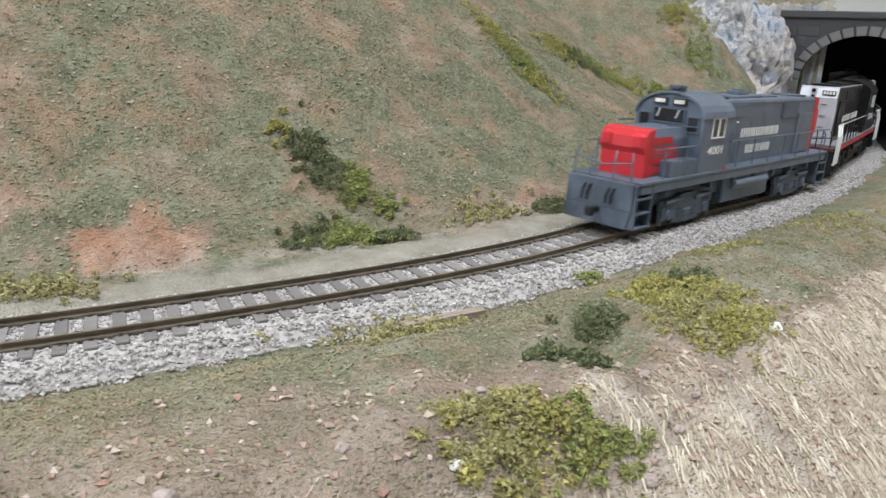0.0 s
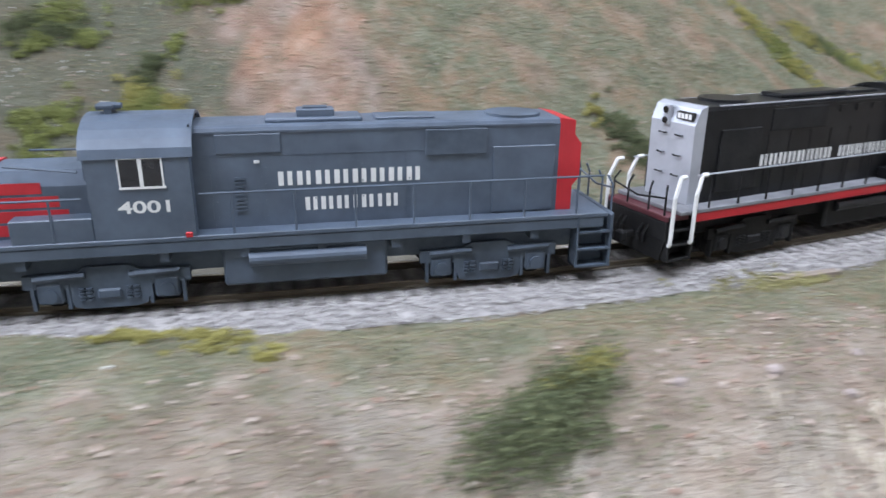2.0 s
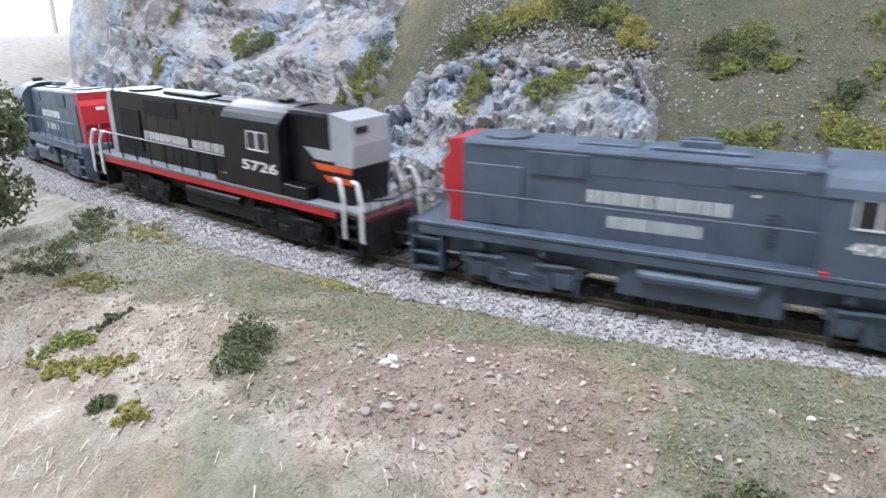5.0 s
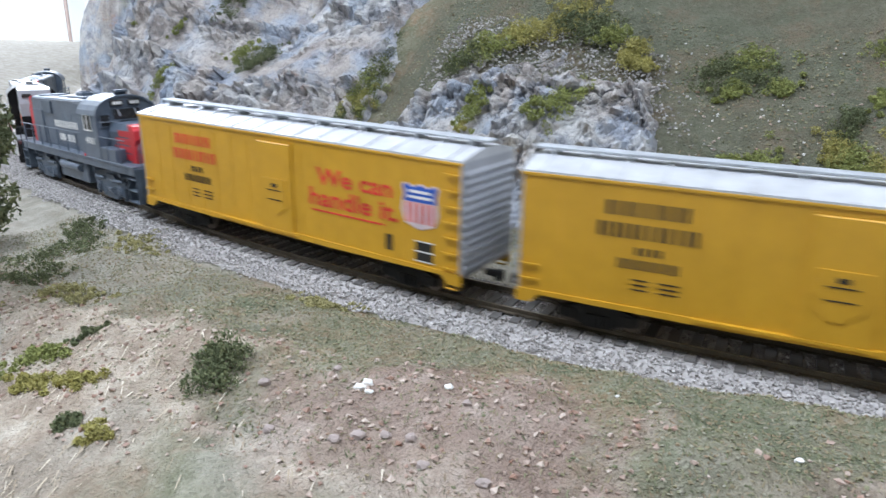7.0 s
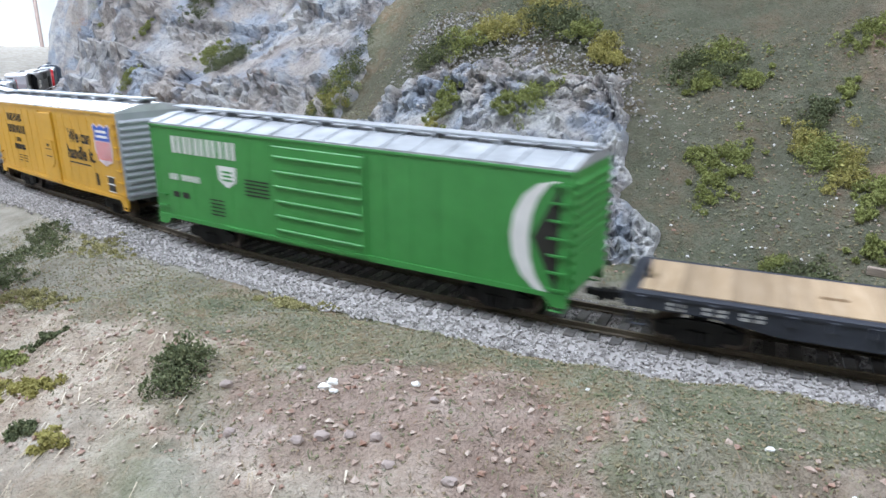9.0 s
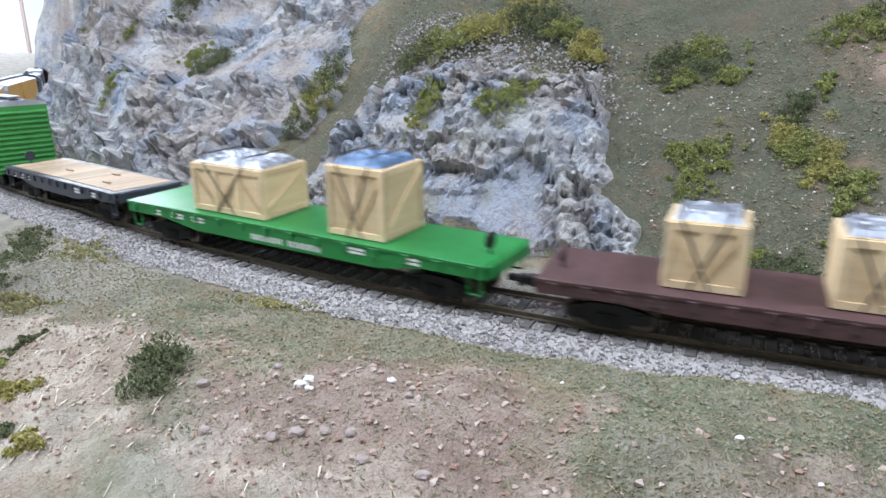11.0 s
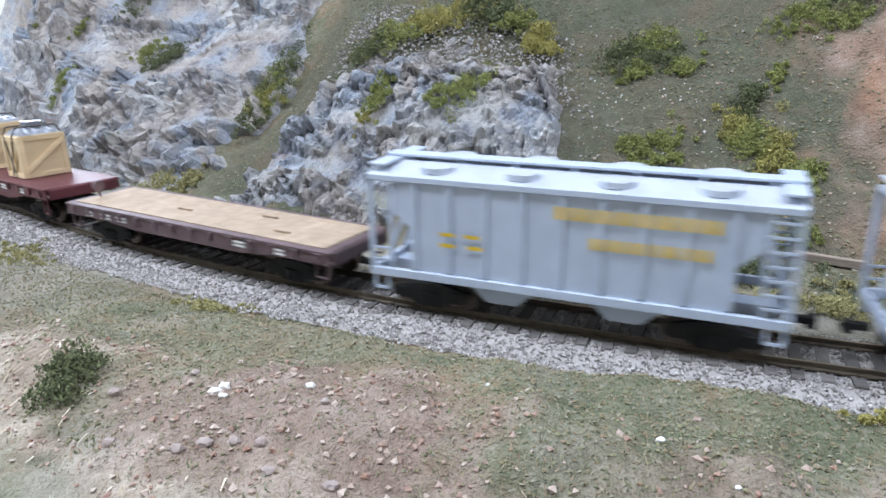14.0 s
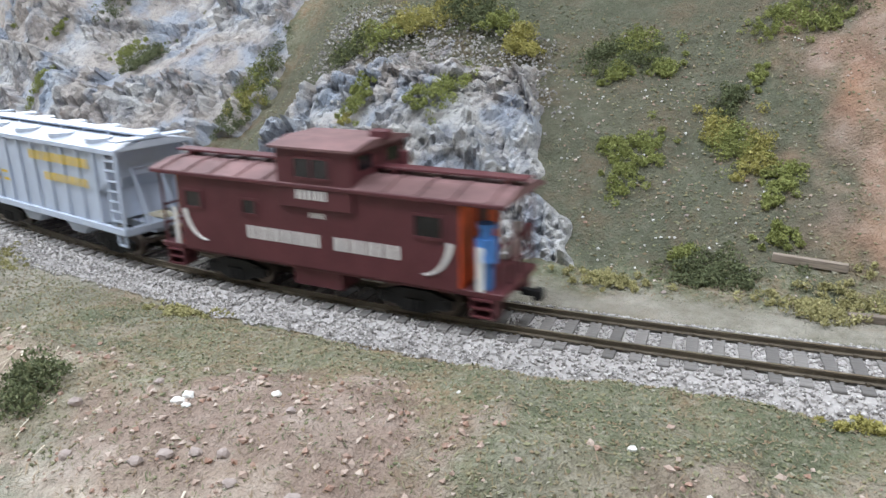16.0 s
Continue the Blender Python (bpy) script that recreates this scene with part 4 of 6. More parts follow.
def grey_loco(label, u0, u1, way, group):
    """Road switcher with a low red nose; way +1: the nose leads towards lower u."""
    mid, k = (u0 + u1) / 2, (u1 - u0) / 200.0
    loco = thing("locomotive", label, "locomotive", group)

    def X(u):
        return way * (u - 387.0) * k

    def span(a, b):
        return sorted((X(a), X(b)))
    part("frame", box(*span(291, 483), -16.5, 16.5, 17.0, 20.6, 0.3), GREY, loco)
    part("walkway", box(*span(290, 484), -16.8, 16.8, 20.6, 22.0, 0.2), GREY, loco)
    for u in (313, 350, 372, 394, 416, 438, 460):
        part("frame_bracket", box(X(u) - 1.3, X(u) + 1.3, -15.8, 15.8, 14.2, 17.0), GREY_DK, loco)
    h = hood(loco, *span(359, 468.5), 10.5, 22, 52.4, GREY, "long_hood")
    end = sorted((X(468.5), X(475.5)))
    bm = bmesh.new()
    a, b = X(468.5), X(473.5)
    tip = X(475.8)
    prof = [(a, 22), (b, 22), (b, 30), (tip, 33), (tip, 44), (b, 47), (b, 51.5), (a, 52.4)]
    prism(bm, prof, -10.6, 10.6, "y")
    e = part("hood_end", bm, RED, loco, "scarlet hood end")
    part("number_board", box(*sorted((tip, tip + way * 0.3)), -2.5, 2.5, 41, 43), WHITE, e)
    # nose
    n = [(-10.5, 20.6), (10.5, 20.6), (10.5, 37), (8.5, 41.3), (-8.5, 41.3), (-10.5, 37)]
    part("short_hood", prism(bmesh.new(), n, *span(306, 333)), GREY, loco)
    bm = prism(bmesh.new(), [(X(306), 20.6), (X(300.6), 20.6), (X(300.2), 31.5), (X(298.8), 34), (X(299.2), 38.4), (X(301.4), 40.8), (X(306), 41.7)], -10.55, 10.55, "y")
    for y in (-7.4, 7.4):
        bx(bm, *span(298.0, 301), y - 2.6, y + 2.6, 33.6, 39.6, 0.9)
    nose = part("nose", bm, RED, loco, "scarlet nose")
    for y in (-10.5, 10.5):
        o = -1 if y < 0 else 1
        bm = bmesh.new()
        for i, (z, e2) in enumerate(((23, 322), (27, 326), (31, 324), (35, 320))):
            bx(bm, *span(304, e2), *sorted((y, y + o * 0.12)), z, z + 3.2)
        part("wing_stripe", bm, RED, nose)
    for y in (-1, 1):
        part("battery_box", box(*span(312, 333), *sorted((y * 10.4, y * 16.3)), 20.6, 28.8, 0.3), GREY, loco)
    c = cab_shell(loco, *span(332.5, 360), 16.5, 20.6, 46.0, 55.2, GREY, GREY)
    cab_window(c, *span(341.3, 352.4), 37.2, 45.4, 15.95 + 0.55)
    front = sorted((X(333.1), X(332.5)))
    for y0, y1, z0, z1 in ((-14.2, -9.4, 39.5, 45.5), (-7.2, 7.2, 42.6, 48.2), (9.4, 14.2, 39.5, 45.5)):
        w = part("windscreen", box(*front, y0, y1, z0, z1, 0.1), WINDOW, c)
        bm = bmesh.new()
        for q in ((y0 - 0.4, y1 + 0.4, z0 - 0.4, z0), (y0 - 0.4, y1 + 0.4, z1, z1 + 0.4), (y0 - 0.4, y0, z0, z1), (y1, y1 + 0.4, z0, z1)):
            bx(bm, X(332.3) - 0.25, X(332.3) + 0.25, *q)
        part("frame", bm, GREY, w)
    for y in (-4.6, 4.6):
        n = part("number_board", box(*sorted((X(332.8), X(331.6))), y - 3.2, y + 3.2, 50.0, 53.0, 0.3), BLK_LET, c)
        for q in range(4):
            part("number_bar", box(*sorted((X(331.6), X(331.4))), y - 2.4 + q * 1.25, y - 1.5 + q * 1.25, 50.7, 52.3), WHITE, n)
        bm = bmesh.new()
        prism(bm, [(y - 0.5, 48.2), (y + 0.3, 48.2), (y + 1.6, 44.4), (y + 0.8, 44.4)], X(332.4) - 0.15, X(332.4) + 0.15)
        part("wiper", bm, SILVER, c)
    for y in (-9.5, 0, 9.5):
        part("windscreen", box(*sorted((X(359.6), X(359.9))), y - 3.2, y + 3.2, 53.0, 53.6), WINDOW, c)
    bm = bmesh.new()
    for y in (-2.5, -0.8, 0.8, 2.5):
        rod(bm, (X(335), y, 57.6), (X(342 - abs(y)), y, 57.6), 0.8, 7)
    bx(bm, X(338) - 1, X(338) + 1, -3, 3, 55.6, 57.2)
    part("horn", bm, GREY_DK, c)
    words("4001", -6.6 * k + X(346.5), 6.8 * k + X(346.5), 29.6, 33.2, -16.5, WHITE, c)
    letter_bars("SOUTHERN", X(404) - 21.5 * k, X(404) + 21.5 * k, 34.3, 38.6, -10.55, WHITE, loco)
    letter_bars("PACIFIC", X(404.2) - 14.3 * k, X(404.2) + 14.3 * k, 26.3, 30.4, -10.55, WHITE, loco)
    for y in (-10.5, 10.5):
        panel(h, "access_door", *span(366, 384), 44.5, 50.2, y, GREY)
        panel(h, "radiator_grille", *span(426, 445), 42.0, 50.0, y, GREY_DK, 0.9)
        panel(h, "radiator_panel", *span(447, 467), 22.6, 44.0, y, GREY, 0.7)
        grille(h, *span(370.5, 373.5), 27, 38, y, GREY_DK, 9)
        bm = bmesh.new()
        for u in (364, 378, 392, 406, 420):
            bx(bm, X(u) - 0.12, X(u) + 0.12, *sorted((y, y * 1.012)), 22, 43)
            rivets(bm, [(X(u) + 1.2, z) for z in (25, 30, 35, 40)], y)
        bx(bm, *span(361, 466), *sorted((y, y * 1.03)), 50.4, 51.0)
        bx(bm, *span(361, 446), *sorted((y, y * 1.012)), 43.6, 43.8)
        part("door_seam", bm, GREY, h)
    part("builder_plate", box(X(377) - 0.8, X(377) + 0.8, -10.9, -10.5, 41.5, 42.3), WHITE, h)
    part("fuel_cap", box(X(357.5) - 1, X(357.5) + 1, -17.0, -16.4, 21.6, 23.4, 0.3), RED, loco)
    bm = bmesh.new()
    bx(bm, *span(380, 408), -6, 6, 52.2, 53.6, 0.4)
    bx(bm, *span(389, 400), -3.2, 3.2, 53.4, 55.8, 0.3)
    bx(bm, *span(412, 430), -5, 5, 52.2, 53.2, 0.3)
    part("roof_hatch", bm, GREY, h)
    part("exhaust_stack", box(*span(391, 398), -2, 2, 55.6, 56.3), GREY_DK, h)
    bm = rod(bmesh.new(), (X(456), 0, 52.2), (X(456), 0, 53.2), 9.0, 24)
    part("radiator_fan", bm, GREY_DK, h)
    side_rail(loco, *span(361, 482), 16.3, 22, 34.4, GREY, GREY, 7)
    side_rail(loco, *span(298, 331), 16.3, 22, 34.4, GREY, GREY, 2)
    for y in (-16.3, 16.3):
        part("handrail", bent(bmesh.new(), [(X(331), y * 0.98, 42), (X(312), y * 0.7, 43.2)], 0.35), GREY, loco)
    part("underbody", box(*span(298, 476), -11.2, 11.2, 9.5, 17.1, 0.4), GREY_DK, loco)
    t = part("fuel_tank", box(*span(365.5, 413.6), -14.5, 14.5, 4.6, 17, 0.8), GREY, loco)
    for y in (-15, 15):
        part("air_reservoir", rod(bmesh.new(), (X(373), y, 13.2), (X(407), y, 13.2), 2.3, 14), GREY, t)
    for u in (334, 446):
        loco_truck(loco, X(u), GREY_DK)
    for a, b in ((288, 300), (474, 486)):
        steps(loco, *span(a, b), 16.6, 3.2, 21, GREY_DK)
    for u, w in ((287, -way), (487, way)):
        pilot(loco, X(u), w, 15.5, 3.2, 21.5, GREY_DK, GREY)
        coupler(loco, X(u), w)
    joined(loco, mid, 56 * k)
    return loco


def black_loco(label, u0, u1, group):
    """High-hood road switcher, long silver-ended hood leading."""
    mid = (u0 + u1) / 2
    loco = thing("locomotive", label, "locomotive", group)

    def X(u):
        return u - mid
    part("frame", box(X(519), X(699), -16.4, 16.4, 16.0, 19.2, 0.3), RED, loco, "red side sill")
    part("walkway", box(X(512), X(712), -16.6, 16.6, 19.2, 20.6, 0.2), paint("dusty_walkway", (0.2, 0.2, 0.21), 0.7), loco, "dusty grey walkway")
    h = hood(loco, X(524), X(630), 10.5, 20.6, 54.4, BLACK, "long_hood")
    bm = prism(bmesh.new(), [(X(524.4), 20.6), (X(520), 20.6), (X(519.5), 48), (X(521.5), 53.4), (X(524.4), 54.5)], -10.62, 10.62, "y")
    e = part("hood_end", bm, SILVER, loco, "silver hood end")
    for y in (-4, 4):
        part("grab_iron", bent(bmesh.new(), [(X(519.4), y - 1.5, 44), (X(518.6), y - 1.5, 44), (X(518.6), y + 1.5, 44), (X(519.4), y + 1.5, 44)], 0.25), BLACK_DULL, e)
        part("grab_iron", bent(bmesh.new(), [(X(519.4), y - 1.5, 37), (X(518.6), y - 1.5, 37), (X(518.6), y + 1.5, 37), (X(519.4), y + 1.5, 37)], 0.25), BLACK_DULL, e)
        part("grab_iron", bent(bmesh.new(), [(X(519.4), y - 1.5, 30), (X(518.6), y - 1.5, 30), (X(518.6), y + 1.5, 30), (X(519.4), y + 1.5, 30)], 0.25), BLACK_DULL, e)
    bm = box(X(518.6), X(520.4), 1.4, 4.4, 46.5, 54.0, 0.4)
    part("headlight", bm, SILVER, e)
    bm = bmesh.new()
    for z in (48.4, 52):
        rod(bm, (X(518.2), 2.9, z), (X(519), 2.9, z), 1.2, 10)
    part("lamp_glass", bm, WINDOW, e)
    part("number_board", box(X(519.0), X(520.6), -9.4, -2.0, 49.5, 52.2), BLK_LET, e)
    bm = bmesh.new()
    for y in (-8.4, -6.6, -4.9, -3.3):
        bx(bm, X(518.8), X(519.1), y - 0.6, y + 0.6, 50.0, 51.7)
    part("number_bars", bm, WHITE, e)
    letter_bars("SOUTHERN PACIFIC", X(553), X(626), 31.4, 35.6, -10.55, WHITE, loco)
    for y in (-10.5, 10.5):
        panel(h, "radiator_grille", X(532), X(551), 24, 46, y, BLACK_DULL, 0.8)
        panel(h, "radiator_panel", X(556), X(585), 44, 52, y, BLACK_DULL, 0.4)
        bm = bmesh.new()
        for u in (556, 567, 578, 589, 600, 611):
            bx(bm, X(u) - 0.12, X(u) + 0.12, *sorted((y, y * 1.015)), 21, 43)
        for u in (592, 601, 610, 619):
            bx(bm, X(u), X(u + 5), *sorted((y, y * 1.03)), 49, 51.5)
        bx(bm, X(532), X(628), *sorted((y, y * 1.03)), 52.4, 53.0)
        part("door_seam", bm, BLACK, h)
        part("roof_edge", box(X(531), X(628), *sorted((y * 0.86, y * 0.95)), 53.9, 54.3), SILVER, h)
    part("radiator_fan", rod(bmesh.new(), (X(542), 0, 54.2), (X(542), 0, 55.4), 8.6, 24), BLACK, h)
    bm = box(X(566), X(602), -5, 5, 54.2, 56.0, 0.5)
    bx(bm, X(606), X(622), -4, 4, 54.2, 55.2, 0.3)
    part("roof_hatch", bm, BLACK, h)
    c = cab_shell(loco, X(629), X(667.5), 16.4, 20.6, 48.8, 56.6, BLACK, BLACK)
    cab_window(c, X(646.5), X(659.5), 38.4, 46.0, 16.4)
    words("5726", X(641.4), X(665.2), 28.9, 33.4, -16.45, WHITE, c)
    part("horn", box(X(652), X(658), -2.5, 2.5, 57.0, 58.4, 0.3), BLACK, c)
    sh = hood(loco, X(667), X(692), 10.5, 20.6, 56.4, BLACK, "short_hood")
    part("hood_base", prism(bmesh.new(), [(X(692), 20.6), (X(703), 20.6), (X(704.2), 36), (X(692), 36)], -10.55, 10.55, "y"), BLACK, loco)
    bm = prism(bmesh.new(), [(X(694), 36), (X(704.2), 36), (X(705), 45), (X(703.6), 54.5), (X(692), 56.4), (X(692), 42)], -10.55, 10.55, "y")
    e2 = part("hood_end", bm, SILVER, loco, "silver hood end")
    part("number_board", box(X(703.5), X(705.2), -8.5, -2.5, 49.5, 52), BLK_LET, e2)
    for y in (-10.5, 10.5):
        o = -1 if y < 0 else 1
        part("wing_stripe", prism(bmesh.new(), [(X(676), 41.8), (X(704), 41.8), (X(704), 37.2), (X(682), 37.2)], *sorted((y + o * 0.02, y + o * 0.14)), "y"), SILVER, sh)
        for z0, z1, u in ((33.2, 35.8, 681), (28.8, 31.2, 687)):
            part("wing_stripe", prism(bmesh.new(), [(X(u), z1), (X(703), z1), (X(703), z0), (X(u + 3), z0)], *sorted((y + o * 0.03, y + o * 0.16)), "y"), ORANGE, sh)
    side_rail(loco, X(518), X(628), 16.2, 20.6, 32.6, SILVER, BLACK_DULL, 8)
    part("tool_box", box(X(622), X(640), -16.3, -10.5, 20.6, 25, 0.3), BLACK, loco)
    part("tool_box", box(X(668), X(682), -16.3, -10.5, 20.6, 26, 0.3), BLACK, loco)
    part("underbody", box(X(518), X(702), -11.2, 11.2, 9.5, 16.1, 0.4), BLACK_DULL, loco)
    t = part("fuel_tank", box(X(590), X(644), -14.2, 14.2, 3.8, 16, 1.0), BLACK_DULL, loco)
    for y in (-14.6, 14.6):
        part("air_reservoir", rod(bmesh.new(), (X(594), y, 12.6), (X(636), y, 12.6), 2.0, 12), BLACK, t)
    for u in (552, 664):
        loco_truck(loco, X(u), BLACK_DULL)
    for a, b in ((508, 519), (699, 712)):
        steps(loco, X(a), X(b), 16.4, 3.0, 19, BLACK_DULL)
    for u, w in ((507, -1), (715, 1)):
        pilot(loco, X(u), w, 15.5, 3.0, 17.2, BLACK_DULL, BLACK_DULL)
        part("end_sill", box(*sorted((X(u) + w * 0.1, X(u) - w * 10)), -15.6, 15.6, 17.2, 19.2, 0.3), MAROON, loco, "dull red end sill")
        coupler(loco, X(u), w)
        for y in (-16.6, 16.6):
            for dx in (1.0, 10.5):
                part("grab_rail", bent(bmesh.new(), [(X(u) - w * dx, y, 9), (X(u) - w * dx, y * 1.04, 10), (X(u) - w * dx, y * 1.04, 26), (X(u) - w * (dx + 2.5), y * 0.98, 32.5), (X(u) - w * (dx + 5), y * 0.97, 32.6)], 0.75), WHITE, loco, "white grab rail")
    joined(loco, mid, 56)
    return loco


def shield(parent, x0, x1, z0, z1, y):
    w, h = x1 - x0, z1 - z0
    out = [(0.0, 0.93), (0.12, 1.0), (0.3, 0.93), (0.5, 1.0), (0.7, 0.93), (0.88, 1.0), (1.0, 0.93), (0.94, 0.75), (1.0, 0.4), (0.9, 0.12), (0.5, 0.0), (0.1, 0.12), (0.0, 0.4), (0.06, 0.75)]
    s = part("badge", prism(bmesh.new(), [(x0 + a * w, z0 + b * h) for a, b in out], y - 0.12, y + 0.1, "y"), PALE, parent, "shield badge in blue, white and red")
    top = [(0.04, 0.92), (0.12, 0.97), (0.3, 0.9), (0.5, 0.97), (0.7, 0.9), (0.88, 0.97), (0.96, 0.92), (0.9, 0.75), (0.94, 0.6), (0.06, 0.6), (0.1, 0.75)]
    part("badge_top", prism(bmesh.new(), [(x0 + a * w, z0 + b * h) for a, b in top], y - 0.22, y - 0.1, "y"), BLUE, s)
    bm = bmesh.new()
    for a, b, c in ((0.2, 0.8, 0.82), (0.18, 0.82, 0.7)):
        bx(bm, x0 + a * w, x0 + b * w, y - 0.3, y - 0.2, z0 + (c - 0.03) * h, z0 + (c + 0.03) * h)
    part("badge_bar", bm, WHITE, s)
    bm = bmesh.new()
    for i in range(5):
        a = 0.13 + i * 0.165
        bx(bm, x0 + a * w, x0 + (a + 0.07) * w, y - 0.2, y - 0.1, z0 + 0.14 * h, z0 + 0.58 * h)
    part("badge_stripe", bm, RED_LET, s)


def ladder(parent, x0, x1, zs, y, material):
    o = -1 if y < 0 else 1
    for z in zs:
        bm = box(x0, x1, *sorted((y + o * 0.5, y + o * 1.1)), z, z + 0.7)
        for x in (x0, x1 - 0.4):
            bx(bm, x, x + 0.4, *sorted((y, y + o * 0.8)), z, z + 0.7)
        part("rung", bm, material, parent)


def boxcar(label, u0, u1, body_mat, end_mat, roof_mat, group):
    mid, L = (u0 + u1) / 2, u1 - u0
    car = thing("boxcar", label, "boxcar", group)
    a, b = -L / 2, L / 2
    body = part("body", box(a + 0.6, b - 0.6, -17, 17, 11.5, 52.0, 0.2), body_mat, car)
    part("roof", prism(bmesh.new(), [(-17.4, 51.8), (17.4, 51.8), (17.4, 52.6), (6, 55.2), (-6, 55.2), (-17.4, 52.6)], a, b), roof_mat, car, "bright metal roof with ribs")
    for i in range(15):
        x = a + L * (i + 0.5) / 15
        part("roof_rib", prism(bmesh.new(), [(-17.2, 52.6), (-6, 55.1), (6, 55.1), (17.2, 52.6), (17.2, 53.1), (6, 55.7), (-6, 55.7), (-17.2, 53.1)], x - 0.4, x + 0.4), roof_mat, car)
    part("running_board", box(a - 1, b + 1, -3.2, 3.2, 57.0, 57.8, 0.1), ROOF_GREY, car, "raised roof walk")
    for i in range(8):
        x = a + 6 + (L - 12) * i / 7
        part("bracket", box(x - 0.5, x + 0.5, -3, 3, 55.2, 57.1), ROOF_GREY, car)
    for x, o in ((a, -1), (b, 1)):
        for i in range(12):
            z = 14 + i * 3.05
            part("end_rib", prism(bmesh.new(), [(x, z - 1.2), (x + o * 1.1, z - 0.3), (x + o * 1.1, z + 0.3), (x, z + 1.2)], -16, 16, "y"), end_mat, car)
        part("end_panel", box(*sorted((x, x - o * 0.7)), -17.05, 17.05, 11.4, 51.9), end_mat, car)
    for y in (-17.0, 17.0):
        o = -1 if y < 0 else 1
        part("side_sill", prism(bmesh.new(), [(a, 12.5), (a, 8.0), (a + 5, 8.0), (a + 8, 11), (-30, 10.2), (30, 10.2), (b - 8, 11), (b - 5, 8.0), (b, 8.0), (b, 12.5)], *sorted((y - o * 0.5, y + o * 0.5)), "y"), body_mat, car)
        part("eave", box(a, b, *sorted((y, y + o * 0.5)), 50.9, 51.9, 0.1), body_mat, car)
        bm = bmesh.new()
        for i in range(18):
            x = a + 3 + (L - 6) * i / 17
            bx(bm, x - 0.12, x + 0.12, *sorted((y, y + o * 0.12)), 12, 49)
        part("side_seam", bm, body_mat, body)
        ladder(car, b - 7, b - 1.2, [13.5 + 5.6 * i for i in range(7)], y, body_mat)
        ladder(car, a + 1.2, a + 7, [16, 21], y, body_mat)
        part("stirrup", bent(bmesh.new(), [(b - 6, y, 9), (b - 6, y, 6.4), (b - 1.5, y, 6.4), (b - 1.5, y, 9)], 0.4), body_mat, car)
    for x in (a + 27, b - 27):
        freight_truck(car, x)
    part("underframe", box(a + 4, b - 4, -5, 5, 8, 11.6, 0.2), BLACK_DULL, car)
    part("brake_gear", box(-14, 10, -10, 10, 6.5, 10, 0.8), BLACK_DULL, car)
    for x, o in ((a, -1), (b, 1)):
        coupler(car, x, o)
    joined(car, mid, L / 2 - 27)
    return car, body, mid


def plug_door(car, x0, x1, body_mat, ribs=False):
    for y in (-17.0, 17.0):
        o = -1 if y < 0 else 1
        d = part("door", box(x0, x1, *sorted((y, y + o * 0.9)), 12.2, 48.8, 0.3), body_mat, car)
        m = (x0 + x1) / 2
        if ribs:
            for i in range(6):
                z = 15 + i * 5.8
                part("door_rib", box(x0 + 1, x1 - 1, *sorted((y + o * 0.8, y + o * 1.7)), z, z + 1.2, 0.3), body_mat, d)
        else:
            part("door_panel", prism(bmesh.new(), [(x0 + 3, 34), (x1 - 3, 34), (x1 - 3, 23), (m + 2, 19), (m - 2, 19), (x0 + 3, 23)], *sorted((y + o * 0.7, y + o * 1.3)), "y"), body_mat, d)
            bm = bmesh.new()
            for z in (25, 29):
                bx(bm, m - 4, m + 4, *sorted((y + o * 1.2, y + o * 1.5)), z, z + 0.4)
            bx(bm, m - 1.5, m + 1.5, *sorted((y + o * 1.2, y + o * 1.5)), 30.5, 32)
            part("door_mark", bm, BLK_LET, d)
        part("door_track", box(x0 - 28, x1 + 2, *sorted((y, y + o * 1.2)), 11.4, 12.4), body_mat, car)
        for x in (x0 - 0.6, x1 - 0.2):
            part("door_post", box(x, x + 0.8, *sorted((y, y + o * 0.7)), 12, 49.4), body_mat, car)


